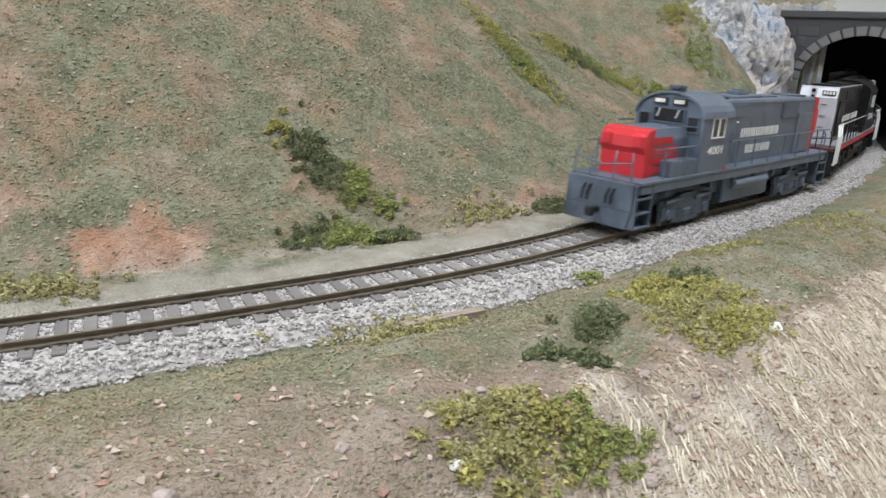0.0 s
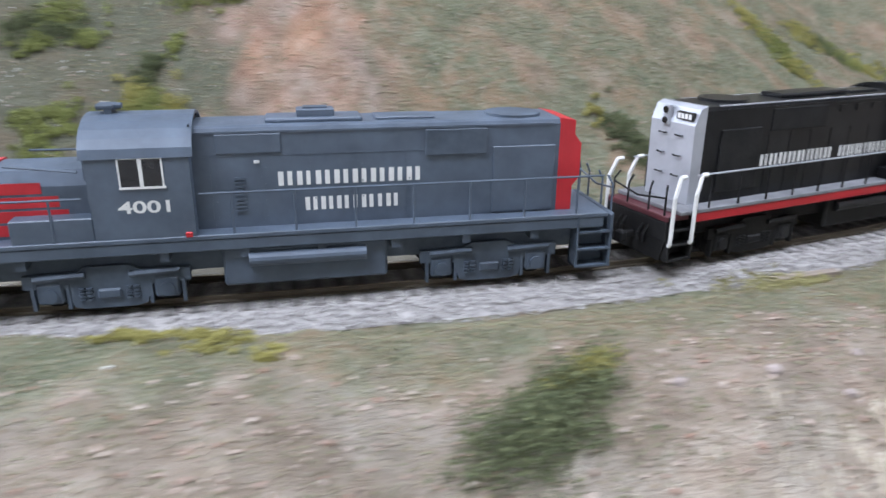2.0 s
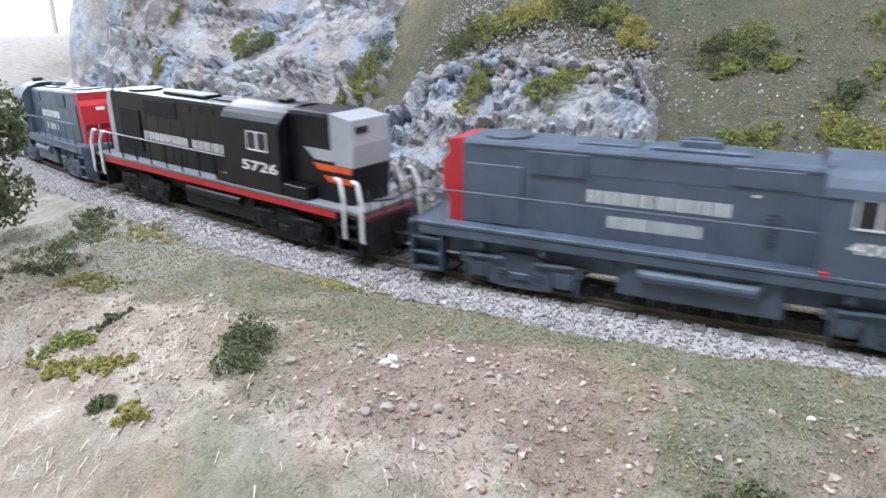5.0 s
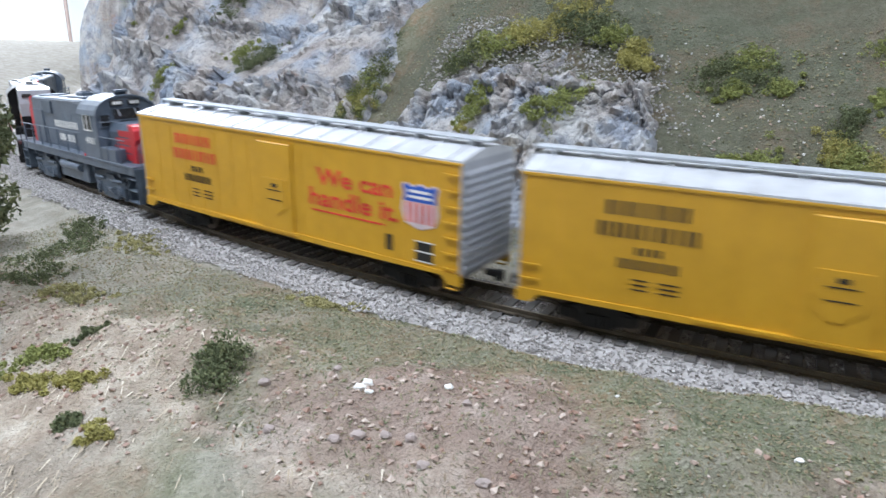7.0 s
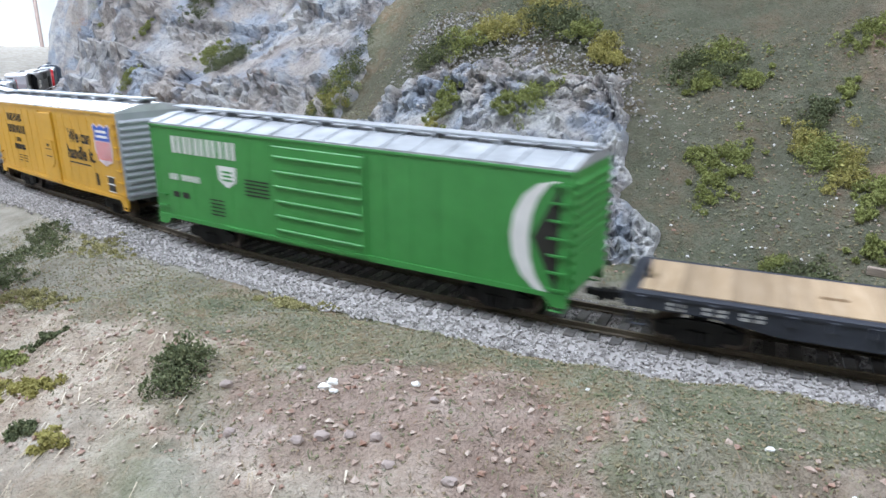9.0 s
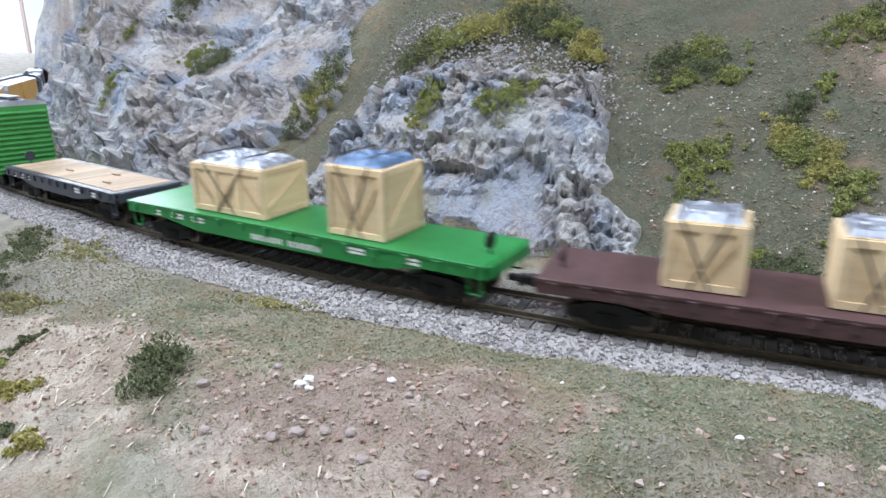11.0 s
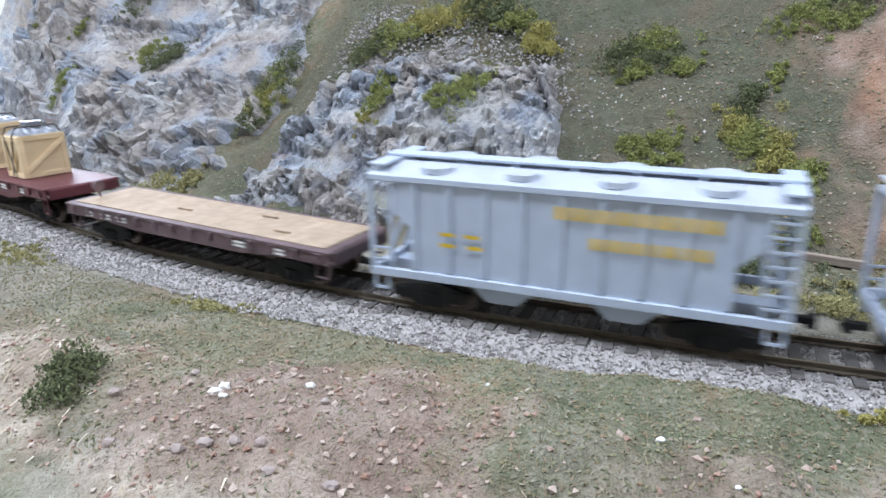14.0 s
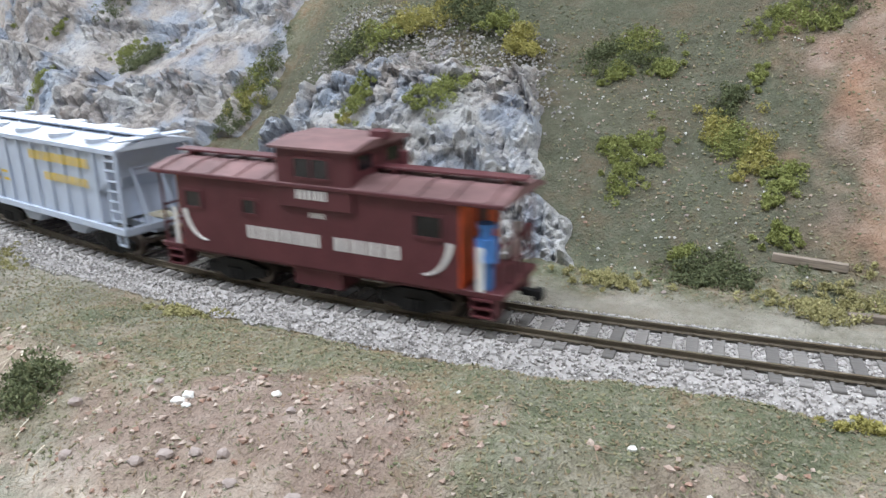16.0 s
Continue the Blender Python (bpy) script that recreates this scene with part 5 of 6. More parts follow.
def yellow_boxcar(label, u0, u1, red, group):
    car, body, mid = boxcar(label, u0, u1, YELLOW, SILVER, ROOF, group)

    def X(u):
        return u - 948.0 + (u0 + u1) / 2 - 91.5 - mid
    plug_door(car, X(1031), X(1050), YELLOW)
    y, ink = -17.15, RED_LET if red else BLK_LET
    letter_bars("UNION", X(974), X(1000), 41.5, 46, y, ink, body)
    letter_bars("PACIFIC", X(972), X(1003), 34.5, 39.2, y, ink, body)
    letter_bars("UP", X(984), X(993), 29.5, 32, y, BLK_LET, body)
    letter_bars("NNNNNN", X(979), X(998), 24.8, 28, y, BLK_LET, body)
    bm = bmesh.new()
    for i in range(3):
        bx(bm, X(984), X(989), y - 0.05, y + 0.05, 18 + i * 1.6, 18.5 + i * 1.6)
        bx(bm, X(992), X(998), y - 0.05, y + 0.05, 18 + i * 1.6, 18.5 + i * 1.6)
    part("small_print", bm, BLK_LET, body)
    # the red slogan is painted larger, the black one beside a larger badge
    p0, p1, q0, q1 = (1064, 1102, 1060, 1105) if red else (1070, 1098, 1066, 1101)
    words("We can", X(p0), X(p1), 35.2, 42, y, ink, body)
    words("handle it.", X(q0), X(q1), 26.5, 33.6, y, ink, body)
    part("small_print", box(X(q0 + 1), X(q1 - 7), y - 0.05, y + 0.05, 24.2, 24.9), ink, body)
    shield(body, *((X(1106.6), X(1123), 25.6, 42.5) if red else (X(1103.5), X(1124), 26.2, 46.4)), y)
    bm = box(X(1113), X(1120.5), y - 0.08, y + 0.05, 14, 21.4)
    bm2 = part("data_panel", bm, BLK_LET, body)
    bm = bmesh.new()
    for c, d in ((21.2, 21.6), (17.4, 17.9), (13.8, 14.2)):
        bx(bm, X(1112.6), X(1120.9), y - 0.2, y - 0.05, c, d)
    part("panel_frame", bm, WHITE, bm2)
    part("data_panel", box(X(1099), X(1102), y - 0.08, y + 0.05, 15.5, 21.5), BLK_LET, body)
    return car


def green_boxcar(label, u0, u1, group):
    car, body, mid = boxcar(label, u0, u1, GREEN, GREEN, ROOF_GREY, group)

    def X(u):
        return u - mid
    plug_door(car, X(1430), X(1474), GREEN, True)
    y = -17.15
    letter_bars("CPRAIL", X(1372), X(1411), 40.5, 47.6, y, WHITE, body)
    letter_bars("NN NNNN", X(1369), X(1388), 28.6, 31.2, y, WHITE, body)
    s = part("badge", prism(bmesh.new(), [(X(1399), 37.6), (X(1409.5), 37.6), (X(1409), 31.5), (X(1404.2), 28.6), (X(1399.5), 31.5)], y - 0.1, y + 0.1, "y"), WHITE, body)
    bm = bmesh.new()
    for z in (31.5, 33.2, 34.9):
        bx(bm, X(1401.5), X(1407), y - 0.2, y - 0.08, z, z + 0.8)
    part("badge_bar", bm, GREEN, s)
    bm = bmesh.new()
    for i in range(5):
        bx(bm, X(1414), X(1427), y - 0.05, y + 0.05, 27 + i * 1.5, 27.6 + i * 1.5)
        bx(bm, X(1393), X(1401), y - 0.05, y + 0.05, 16 + i * 1.6, 16.5 + i * 1.6)
    for i in range(2):
        bx(bm, X(1370 + i * 6), X(1374 + i * 6), y - 0.05, y + 0.05, 21, 23.5)
    part("small_print", bm, BLK_LET, body)
    w = [(X(u1) - 6 - 16 * math.sin(a) * 0.9, 30 + 18.5 * math.cos(a)) for a in np.linspace(0, math.pi, 9)]
    i2 = [(X(u1) - 4 - 11 * math.sin(a) * 0.9, 30 + 18.5 * math.cos(a)) for a in np.linspace(math.pi, 0, 9)]
    part("badge", prism(bmesh.new(), w + i2, y - 0.1, y + 0.1, "y"), WHITE, body, "white half-round emblem")
    part("badge", prism(bmesh.new(), [(X(u1) - 4, 47.5), (X(u1) - 12.5, 30), (X(u1) - 4, 12.5)], y - 0.08, y + 0.1, "y"), BLK_LET, body)
    return car


def flatcar(label, u0, u1, mat, deck_mat, group, deck_z=17.6, belly=9.5, print_mat=WHITE, name_bars=None, wheel_end=-1):
    mid, L = (u0 + u1) / 2, u1 - u0
    car = thing("flatcar", label, "flatcar", group)
    a, b = -L / 2, L / 2
    top = part("deck", box(a, b, -17.2, 17.2, deck_z - 1.4, deck_z - 0.2, 0.2), mat, car)
    if deck_mat is not mat:
        n = 48
        for i in range(n):
            x = a + 4 + (L - 8) * i / n
            part("plank", box(x, x + (L - 8) / n - 0.12, -14.5, 14.5, deck_z - 0.3, deck_z + 0.15), deck_mat, top)
        for i, (x, yy) in enumerate(((-18, -3), (22, 5), (40, -8))):
            part("batten", box(x, x + 7, yy, yy + 1.4, deck_z + 0.1, deck_z + 1.1, 0.1), deck_mat, top)
    for y in (-17.2, 17.2):
        o = -1 if y < 0 else 1
        s = part("side_sill", prism(bmesh.new(), [(a, deck_z - 0.3), (a, deck_z - 5.2), (a + 24, deck_z - 5.2), (a + 44, belly), (b - 44, belly), (b - 24, deck_z - 5.2), (b, deck_z - 5.2), (b, deck_z - 0.3)], *sorted((y, y - o * 1.0)), "y"), mat, car)
        part("sill_flange", box(a, b, *sorted((y - o * 0.2, y + o * 0.5)), deck_z - 1.2, deck_z - 0.3), mat, car)
        for i in range(14):
            x = a + 5 + (L - 10) * i / 13
            part("stake_pocket", box(x - 1.1, x + 1.1, *sorted((y, y + o * 0.9)), deck_z - 4.2, deck_z - 1.0, 0.2), mat, s)
        if o < 0:
            for f0, f1 in ((0.09, 0.12), (0.16, 0.2), (0.23, 0.27), (0.69, 0.73), (0.82, 0.86)):
                for z in (deck_z - 4.6, deck_z - 3.2):
                    part("small_print", box(a + L * f0, a + L * f1, y - 0.1, y, z, z + 0.9), print_mat, s)
            if name_bars:
                letter_bars(name_bars, a + L * 0.42, a + L * 0.62, deck_z - 7.0, deck_z - 4.6, y - 0.05, print_mat, s)
    bm = bmesh.new()
    for i in range(10):
        x = a + 12 + (L - 24) * i / 9
        bx(bm, x - 0.7, x + 0.7, -16, 16, deck_z - 5, deck_z - 1.6)
    bx(bm, a + 3, b - 3, -3, 3, belly - 0.5, deck_z - 1.5)
    part("underframe", bm, BLACK_DULL, car)
    for x, o in ((a, -1), (b, 1)):
        part("end_sill", box(*sorted((x - o * 0.2, x + o * 1.2)), -15.5, 15.5, deck_z - 5.4, deck_z - 0.6, 0.3), mat, car)
        coupler(car, x, o)
        for y in (-16, 16):
            part("stirrup", bent(bmesh.new(), [(x - o * 7, y, deck_z - 4), (x - o * 7, y, 6.5), (x - o * 2, y, 6.5), (x - o * 2, y, deck_z - 4)], 0.4), mat, car)
    x = wheel_end * (L / 2 - 5)
    bm = rod(bmesh.new(), (x, -4, deck_z - 1), (x, -4, deck_z + 6.5), 0.5)
    rod(bm, (x - 0.7, -4, deck_z + 4.6), (x + 0.7, -4, deck_z + 4.6), 2.8, 16)
    part("brake_wheel", bm, BLACK_DULL if wheel_end > 0 else mat, car)
    for x in (a + 22, b - 22):
        freight_truck(car, x)
    joined(car, mid, L / 2 - 22)
    return mid, L / 2 - 22, deck_z


def crate(label, carrier, u0, u1, half, h, top_mat, lumps, group):
    """A slatted packing crate with battens, wrapped goods on top and straps."""
    mid, half_t, dz = carrier
    c = thing("crate", label, "crate", group)
    L = u1 - u0
    a, b = -L / 2, L / 2
    part("body", box(a + 0.4, b - 0.4, -half + 0.4, half - 0.4, 0, h, 0.1), CRATE, c)
    n = max(2, round(L / 13))
    for y in (-half, half):
        o = -1 if y < 0 else 1
        for z0, z1 in ((0, 2.4), (h - 2.4, h)):
            part("batten", box(a, b, *sorted((y + o * 0.3, y - o * 0.5)), z0, z1, 0.1), CRATE, c)
        for i in range(n + 1):
            x = a + 1.2 + (L - 2.4) * i / n
            part("batten", box(x - 1.2, x + 1.2, *sorted((y + o * 0.36, y - o * 0.5)), 2.4, h - 2.4, 0.1), CRATE, c)
        for i in range(n):
            x0, x1 = a + 1.2 + (L - 2.4) * i / n, a + 1.2 + (L - 2.4) * (i + 1) / n
            z0, z1 = (2.4, h - 2.4) if i % 2 else (h - 2.4, 2.4)
            part("brace", prism(bmesh.new(), [(x0, z0 - 1.2), (x0, z0 + 1.2), (x1, z1 + 1.2), (x1, z1 - 1.2)], *sorted((y + o * 0.24, y - o * 0.5)), "y"), BRACE, c)
    for x, o in ((a, -1), (b, 1)):
        for z0, z1 in ((0, 2.4), (h - 2.4, h)):
            part("batten", box(*sorted((x + o * 0.02, x - o * 0.5)), -half, half, z0, z1, 0.1), CRATE, c)
        for y in (-half + 1.2, half - 1.2):
            part("batten", box(*sorted((x + o * 0.05, x - o * 0.5)), y - 1.2, y + 1.2, 0, h, 0.1), CRATE, c)
        part("brace", prism(bmesh.new(), [(-half + 1, 1.5), (-half + 1, 4), (half - 1, h - 1.5), (half - 1, h - 4)], x - 0.35, x + 0.35), CRATE, c)
    r = random.Random(int(u0))
    bm = box(a + 0.6, b - 0.6, -half + 0.6, half - 0.6, h - 0.3, h + 0.3)
    part("lid", bm, CRATE, c)
    if lumps:
        # one crumpled sheet drawn over the goods
        bm = bmesh.new()
        nx, ny = max(10, int(L / 0.9)), max(10, int(half * 2 / 0.9))
        grid = []
        for i in range(nx + 1):
            row = []
            for k in range(ny + 1):
                p, q = i / nx * 2 - 1, k / ny * 2 - 1
                edge = min(1.0, (1 - abs(p)) * 5, (1 - abs(q)) * 5)
                cell = noise.voronoi(Vector((p * L * 0.17 + u0, q * half * 0.34, 0.0)))[0]
                z = h + 0.2 + edge * (2.0 + 2.4 * (cell[1] - cell[0]) + 0.6 * noise.noise(Vector((p * L * 0.5, q * half, u0))))
                row.append(bm.verts.new(Vector((p * (L / 2 - 1.6), q * (half - 1.6), z)) * MM))
            grid.append(row)
        for i in range(nx):
            for k in range(ny):
                bm.faces.new((grid[i][k], grid[i + 1][k], grid[i + 1][k + 1], grid[i][k + 1]))
        part("wrapping", bm, top_mat, c, "crumpled shiny wrapping")
    for f, g in ((0.2, 0.6), (0.75, 0.35)):
        x, x2 = a + L * f, a + L * g
        bm = bent(bmesh.new(), [(x2, -half - 0.45, 0.3), (x, -half - 0.45, h + 0.3), (x, -half + 1.5, h + 4.2), (x, half - 1.5, h + 4.2), (x, half + 0.45, h + 0.3), (x2, half + 0.45, 0.3)], 0.34, 4)
        part("strap", bm, STRAP, c)
    joined(c, mid, half_t, pose((u0 + u1) / 2 * MM - mid * MM, 0, (dz - 0.02 + 0.15) * MM))
    return c


def hopper(label, u0, u1, group):
    mid, L = (u0 + u1) / 2, u1 - u0
    car = thing("covered_hopper", label, "hopper car", group)
    a, b = -L / 2, L / 2
    sh = [(a + 13, 44.5), (b - 13, 44.5), (b - 13, 33), (b - 26, 14.5), (a + 26, 14.5), (a + 13, 33)]
    side = [(a + 9, 44.5), (b - 9, 44.5), (b - 9, 33), (b - 16, 27), (b - 16, 14.5), (a + 16, 14.5), (a + 16, 27), (a + 9, 33)]
    body = part("body", prism(bmesh.new(), side, -16.6, 16.6, "y"), HOPPER, car)
    for y in (-16.6, 16.6):
        o = -1 if y < 0 else 1
        for i in range(9):
            x = a + 16 + (L - 32) * i / 8
            part("side_post", prism(bmesh.new(), [(y, 14.5), (y + o * 1.0, 15.5), (y + o * 1.0, 43.5), (y, 44.5)], x - 0.8, x + 0.8), HOPPER, body)
        part("side_sill", box(a, b, *sorted((y - o * 0.6, y + o * 1.2)), 11.8, 14.6, 0.2), HOPPER, car)
        part("roof_edge", box(a, b, *sorted((y - o * 0.6, y + o * 1.4)), 43.6, 45.6, 0.2), HOPPER, car)
        for x, w in ((a, 1), (b, -1)):
            part("corner_post", box(*sorted((x, x + w * 1.6)), *sorted((y, y + o * 0.9)), 14, 44), HOPPER, car)
            part("inner_post", box(*sorted((x + w * 7.4, x + w * 8.4)), *sorted((y, y + o * 0.9)), 14, 44), HOPPER, car)
            n = 7 if w < 0 else 2
            ladder(car, *sorted((x + w * 0.8, x + w * 8.2)), [17 + i * 4.0 for i in range(n)], y, HOPPER)
            part("stirrup", box(*sorted((x + w * 1, x + w * 6.5)), *sorted((y, y + o * 0.8)), 7.0, 7.8), HOPPER, car)
            part("stirrup", box(*sorted((x + w * 1, x + w * 1.9)), *sorted((y, y + o * 0.8)), 7.4, 12), HOPPER, car)
            part("stirrup", box(*sorted((x + w * 5.6, x + w * 6.5)), *sorted((y, y + o * 0.8)), 7.4, 12), HOPPER, car)
    part("slope_sheet", prism(bmesh.new(), sh, -15, 15, "y"), HOPPER, car)
    part("roof", prism(bmesh.new(), [(-17.6, 44.8), (17.6, 44.8), (17.6, 45.6), (5, 47.6), (-5, 47.6), (-17.6, 45.6)], a, b), HOPPER_TOP, car, "pale dusty roof")
    for i in range(4):
        for y in (-10.5, 10.5):
            x = a + L * (0.17 + 0.22 * i)
            part("hatch", rod(bmesh.new(), (x, y, 46.2), (x, y, 48.0), 5.2, 18), HOPPER_TOP, car)
    part("running_board", box(a, b, -3.4, 3.4, 48.8, 49.6, 0.1), HOPPER, car)
    for x in (a + 3, b - 3):
        part("running_board", box(x - 3, x + 3, -16, 16, 48.0, 48.7, 0.1), HOPPER, car)
    for i in range(7):
        x = a + 8 + (L - 16) * i / 6
        part("bracket", box(x - 0.5, x + 0.5, -3.2, 3.2, 47.4, 48.9), HOPPER, car)
    for x in (-19, 19):
        part("hopper_bay", prism(bmesh.new(), [(x - 15, 14.6), (x + 15, 14.6), (x + 5, 5.5), (x - 5, 5.5)], -13, 13, "y"), HOPPER, car)
    for x, w in ((a, 1), (b, -1)):
        part("end_sill", box(*sorted((x, x + w * 2)), -16.5, 16.5, 11.5, 14.6, 0.2), HOPPER, car)
        part("end_frame", bent(bmesh.new(), [(x + w * 1, -6, 14), (x + w * 9, -6, 36), (x + w * 9, 6, 36), (x + w * 1, 6, 14)], 0.8), HOPPER, car)
        coupler(car, x, -w)
    part("underframe", box(a + 2, b - 2, -3.5, 3.5, 9.5, 13, 0.2), HOPPER, car)
    letter_bars("SOUTHERN", -2.0, 44.5, 36.6, 40.4, -17.75, YEL_LET, body)
    letter_bars("PACIFIC", 8.5, 42.5, 28.6, 32.0, -17.75, YEL_LET, body)
    bm = bmesh.new()
    for x, z in ((-38, 27.5), (-30, 27.5), (-38, 24), (-29, 24)):
        bx(bm, x, x + 5, -17.72, -17.6, z, z + 1.2)
    part("small_print", bm, YEL_LET, body)
    for x in (a + 19, b - 19):
        freight_truck(car, x)
    joined(car, mid, L / 2 - 19)
    return car


def caboose(label, u0, u1):
    mid = (u0 + u1) / 2
    car = thing("caboose", label, "caboose")

    def X(u):
        return u - mid
    body = part("body", box(X(2742), X(2854), -16.4, 16.4, 12, 40.8, 0.2), CABOOSE, car)
    part("underframe", box(X(2731), X(2868), -15.8, 15.8, 11, 13, 0.2), CABOOSE, car)
    part("centre_sill", box(X(2738), X(2860), -4, 4, 7, 11.4, 0.2), BLACK_DULL, car)
    part("tool_box", box(X(2790), X(2810), -14.5, 14.5, 4.5, 12, 0.4), CABOOSE, car)
    part("roof", prism(bmesh.new(), [(-17.6, 40.4), (17.6, 40.4), (17.8, 41.3), (8, 43.6), (-8, 43.6), (-17.8, 41.3)], X(2731), X(2869)), CAB_ROOF, car, "dusty brown ribbed roof")
    for y in (-17.7, 17.7):
        part("eave", box(X(2731), X(2869), y - 0.4, y + 0.4, 39.8, 41.2, 0.2), CABOOSE, car)
    for i in range(12):
        x = X(2736) + 11.6 * i
        if X(2787) < x < X(2819):
            continue
        part("roof_rib", prism(bmesh.new(), [(-17.6, 41.3), (-8, 43.6), (8, 43.6), (17.6, 41.3), (17.6, 41.8), (8, 44.1), (-8, 44.1), (-17.6, 41.8)], x - 0.5, x + 0.5), CAB_ROOF, car)
    for u0b, u1b in ((2730, 2787), (2818, 2870)):
        part("running_board", box(X(u0b), X(u1b), -3, 3, 45.2, 46.0, 0.1), CABOOSE, car)
        part("bracket", box(X(u0b) + 6, X(u0b) + 7, -3, 3, 43.5, 45.3), CABOOSE, car)
        part("bracket", box(X(u1b) - 7, X(u1b) - 6, -3, 3, 43.5, 45.3), CABOOSE, car)
    cup = part("cupola", box(X(2788.5), X(2817.5), -17.6, 17.6, 33.2, 53.0, 0.2), CABOOSE, car)
    part("cupola_roof", prism(bmesh.new(), [(-19, 52.6), (19, 52.6), (19, 53.4), (8, 55.2), (-8, 55.2), (-19, 53.4)], X(2786.5), X(2819.5)), CAB_ROOF, cup, "dusty brown cupola roof")
    for y in (-17.6, 17.6):
        o = -1 if y < 0 else 1
        for q0, q1 in ((2796, 2802.2), (2803, 2809)):
            w = part("window", box(X(q0), X(q1), *sorted((y, y + o * 0.15)), 43.6, 49.6), WINDOW, cup)
        bm = bmesh.new()
        for c, d, e, f in ((2795, 2810, 42.8, 43.6), (2795, 2810, 49.6, 50.4), (2795, 2796, 43, 50), (2809, 2810, 43, 50), (2802.2, 2803, 43, 50)):
            bx(bm, X(c), X(d), *sorted((y, y + o * 0.45)), e, f)
        part("window_frame", bm, CABOOSE, cup)
        for q0, q1, z0, z1 in ((2746, 2753, 28.6, 34), (2772, 2777.5, 28.6, 33.2), (2839, 2848, 28.6, 35)):
            w = part("window", box(X(q0), X(q1), *sorted((y * 0.932, y * 0.932 + o * 0.15)), z0, z1), WINDOW, body)
            bm = bmesh.new()
            for c, d, e, f in ((q0 - 1, q1 + 1, z0 - 0.9, z0), (q0 - 1, q1 + 1, z1, z1 + 0.8), (q0 - 1, q0, z0, z1), (q1, q1 + 1, z0, z1)):
                bx(bm, X(c), X(d), *sorted((y * 0.932, y * 0.932 + o * 0.5)), e, f)
            part("frame", bm, CABOOSE, w)
        # curved grab irons with pale board behind
        for u, w in ((2744, 1), (2852, -1)):
            arc = [(X(u) + w * (10.5 * (1 - math.cos(t))), 29 - 13 * math.sin(t)) for t in np.linspace(0.15, 1.5, 8)]
            back = [(x + w * (1.7 - 1.2 * i / 7), z + 0.5) for i, (x, z) in enumerate(arc)]
            part("grab_iron", prism(bmesh.new(), arc + back[::-1], *sorted((y * 0.935, y * 0.935 + o * 0.5)), "y"), WHITE, body, "white curved grab iron")
    for x in (X(2788.5), X(2817.5)):
        for y in (-9, 9):
            part("window", box(x - 0.2, x + 0.2, y - 4, y + 4, 46, 50.5), WINDOW, cup)
    y = -16.45
    letter_bars("SSW", X(2796), X(2808.5), 36.2, 39.4, -17.7, WHITE, cup)
    letter_bars("NNN", X(2800), X(2806), 29.8, 31.6, y, WHITE, body)
    letter_bars("COTTON", X(2773), X(2804), 19.6, 24.2, y, WHITE, body)
    letter_bars("BELT", X(2809), X(2834.5), 19.6, 24.2, y, WHITE, body)
    part("smokestack", rod(bmesh.new(), (X(2824), 5, 43), (X(2824), 5, 50), 1.8, 10), CABOOSE, car)
    part("roof_cap", box(X(2815), X(2822), -2, 2, 54.5, 57.5, 0.4), CABOOSE, cup)
    for u, w in ((2733, -1), (2866, 1)):
        wall = part("end_wall", box(*sorted((X(2742.5 if w < 0 else 2853.5), X(2742 if w < 0 else 2854.4))), -16.3, 16.3, 13, 40.5), ORANGE, car, "orange end wall")
        part("door", box(*sorted((X(2742 if w < 0 else 2854), X(2741.6 if w < 0 else 2854.9))), -4, 4, 13.5, 37), CABOOSE, wall)
        bm = bmesh.new()
        for yy in (-15, -5, 5, 15):
            rod(bm, (X(u), yy, 13), (X(u), yy, 27 if abs(yy) < 10 else 40), 0.5)
        for z in (20, 27):
            rod(bm, (X(u), -15, z), (X(u), 15, z), 0.45)
        part("end_railing", bm, CABOOSE, car)
        for yy in (-15.6, 15.6):
            part("grab_rail", box(X(u) - w * 6.8, X(u) - w * 4.8 + 0.3, yy - 0.3, yy + 0.3, 13, 27), WHITE, car, "pale handrail")
        bm = rod(bmesh.new(), (X(u) + w * 0.6, 6, 27), (X(u) + w * 1.4, 6, 27), 3, 16)
        part("brake_wheel", bm, CABOOSE, car)
        steps(car, *sorted((X(u - w * 0.5), X(u - w * 8.5))), 16.2, 4.6, 13, CABOOSE, 3)
        coupler(car, X(u + w * 2), w)
    for u in (2762, 2836):
        freight_truck(car, X(u))
    joined(car, mid, 37)
    # the toy brakeman on the rear platform, one plain cast shape
    bm = bmesh.new()
    for a, b, r in (((0, -1.1, 0), (0.2, -0.9, 9), 1.5), ((0, 1.1, 0), (0.2, 0.9, 9), 1.5), ((0.2, 0, 8.5), (0, 0, 16), 2.6), ((0, -2.8, 15.2), (1.8, -3.6, 9.5), 0.9), ((0, 2.8, 15.2), (1.8, 3.6, 9.5), 0.9), ((0, 0, 16), (0.2, 0, 20), 1.6), ((0.2, 0, 19.4), (0.2, 0, 20.6), 2.2)):
        rod(bm, a, b, r * 1.35, 8)
    me = bpy.data.meshes.new("figurine")
    bm.to_mesh(me)
    bm.free()
    doll = put("figurine", me, DOLL_BLUE)
    tagged(doll, "small blue plastic toy figure on the caboose platform", "toy figure")
    joined(doll, mid, 37, pose(X(2860.5) * MM, -11.5 * MM, 13.0 * MM))
    return car


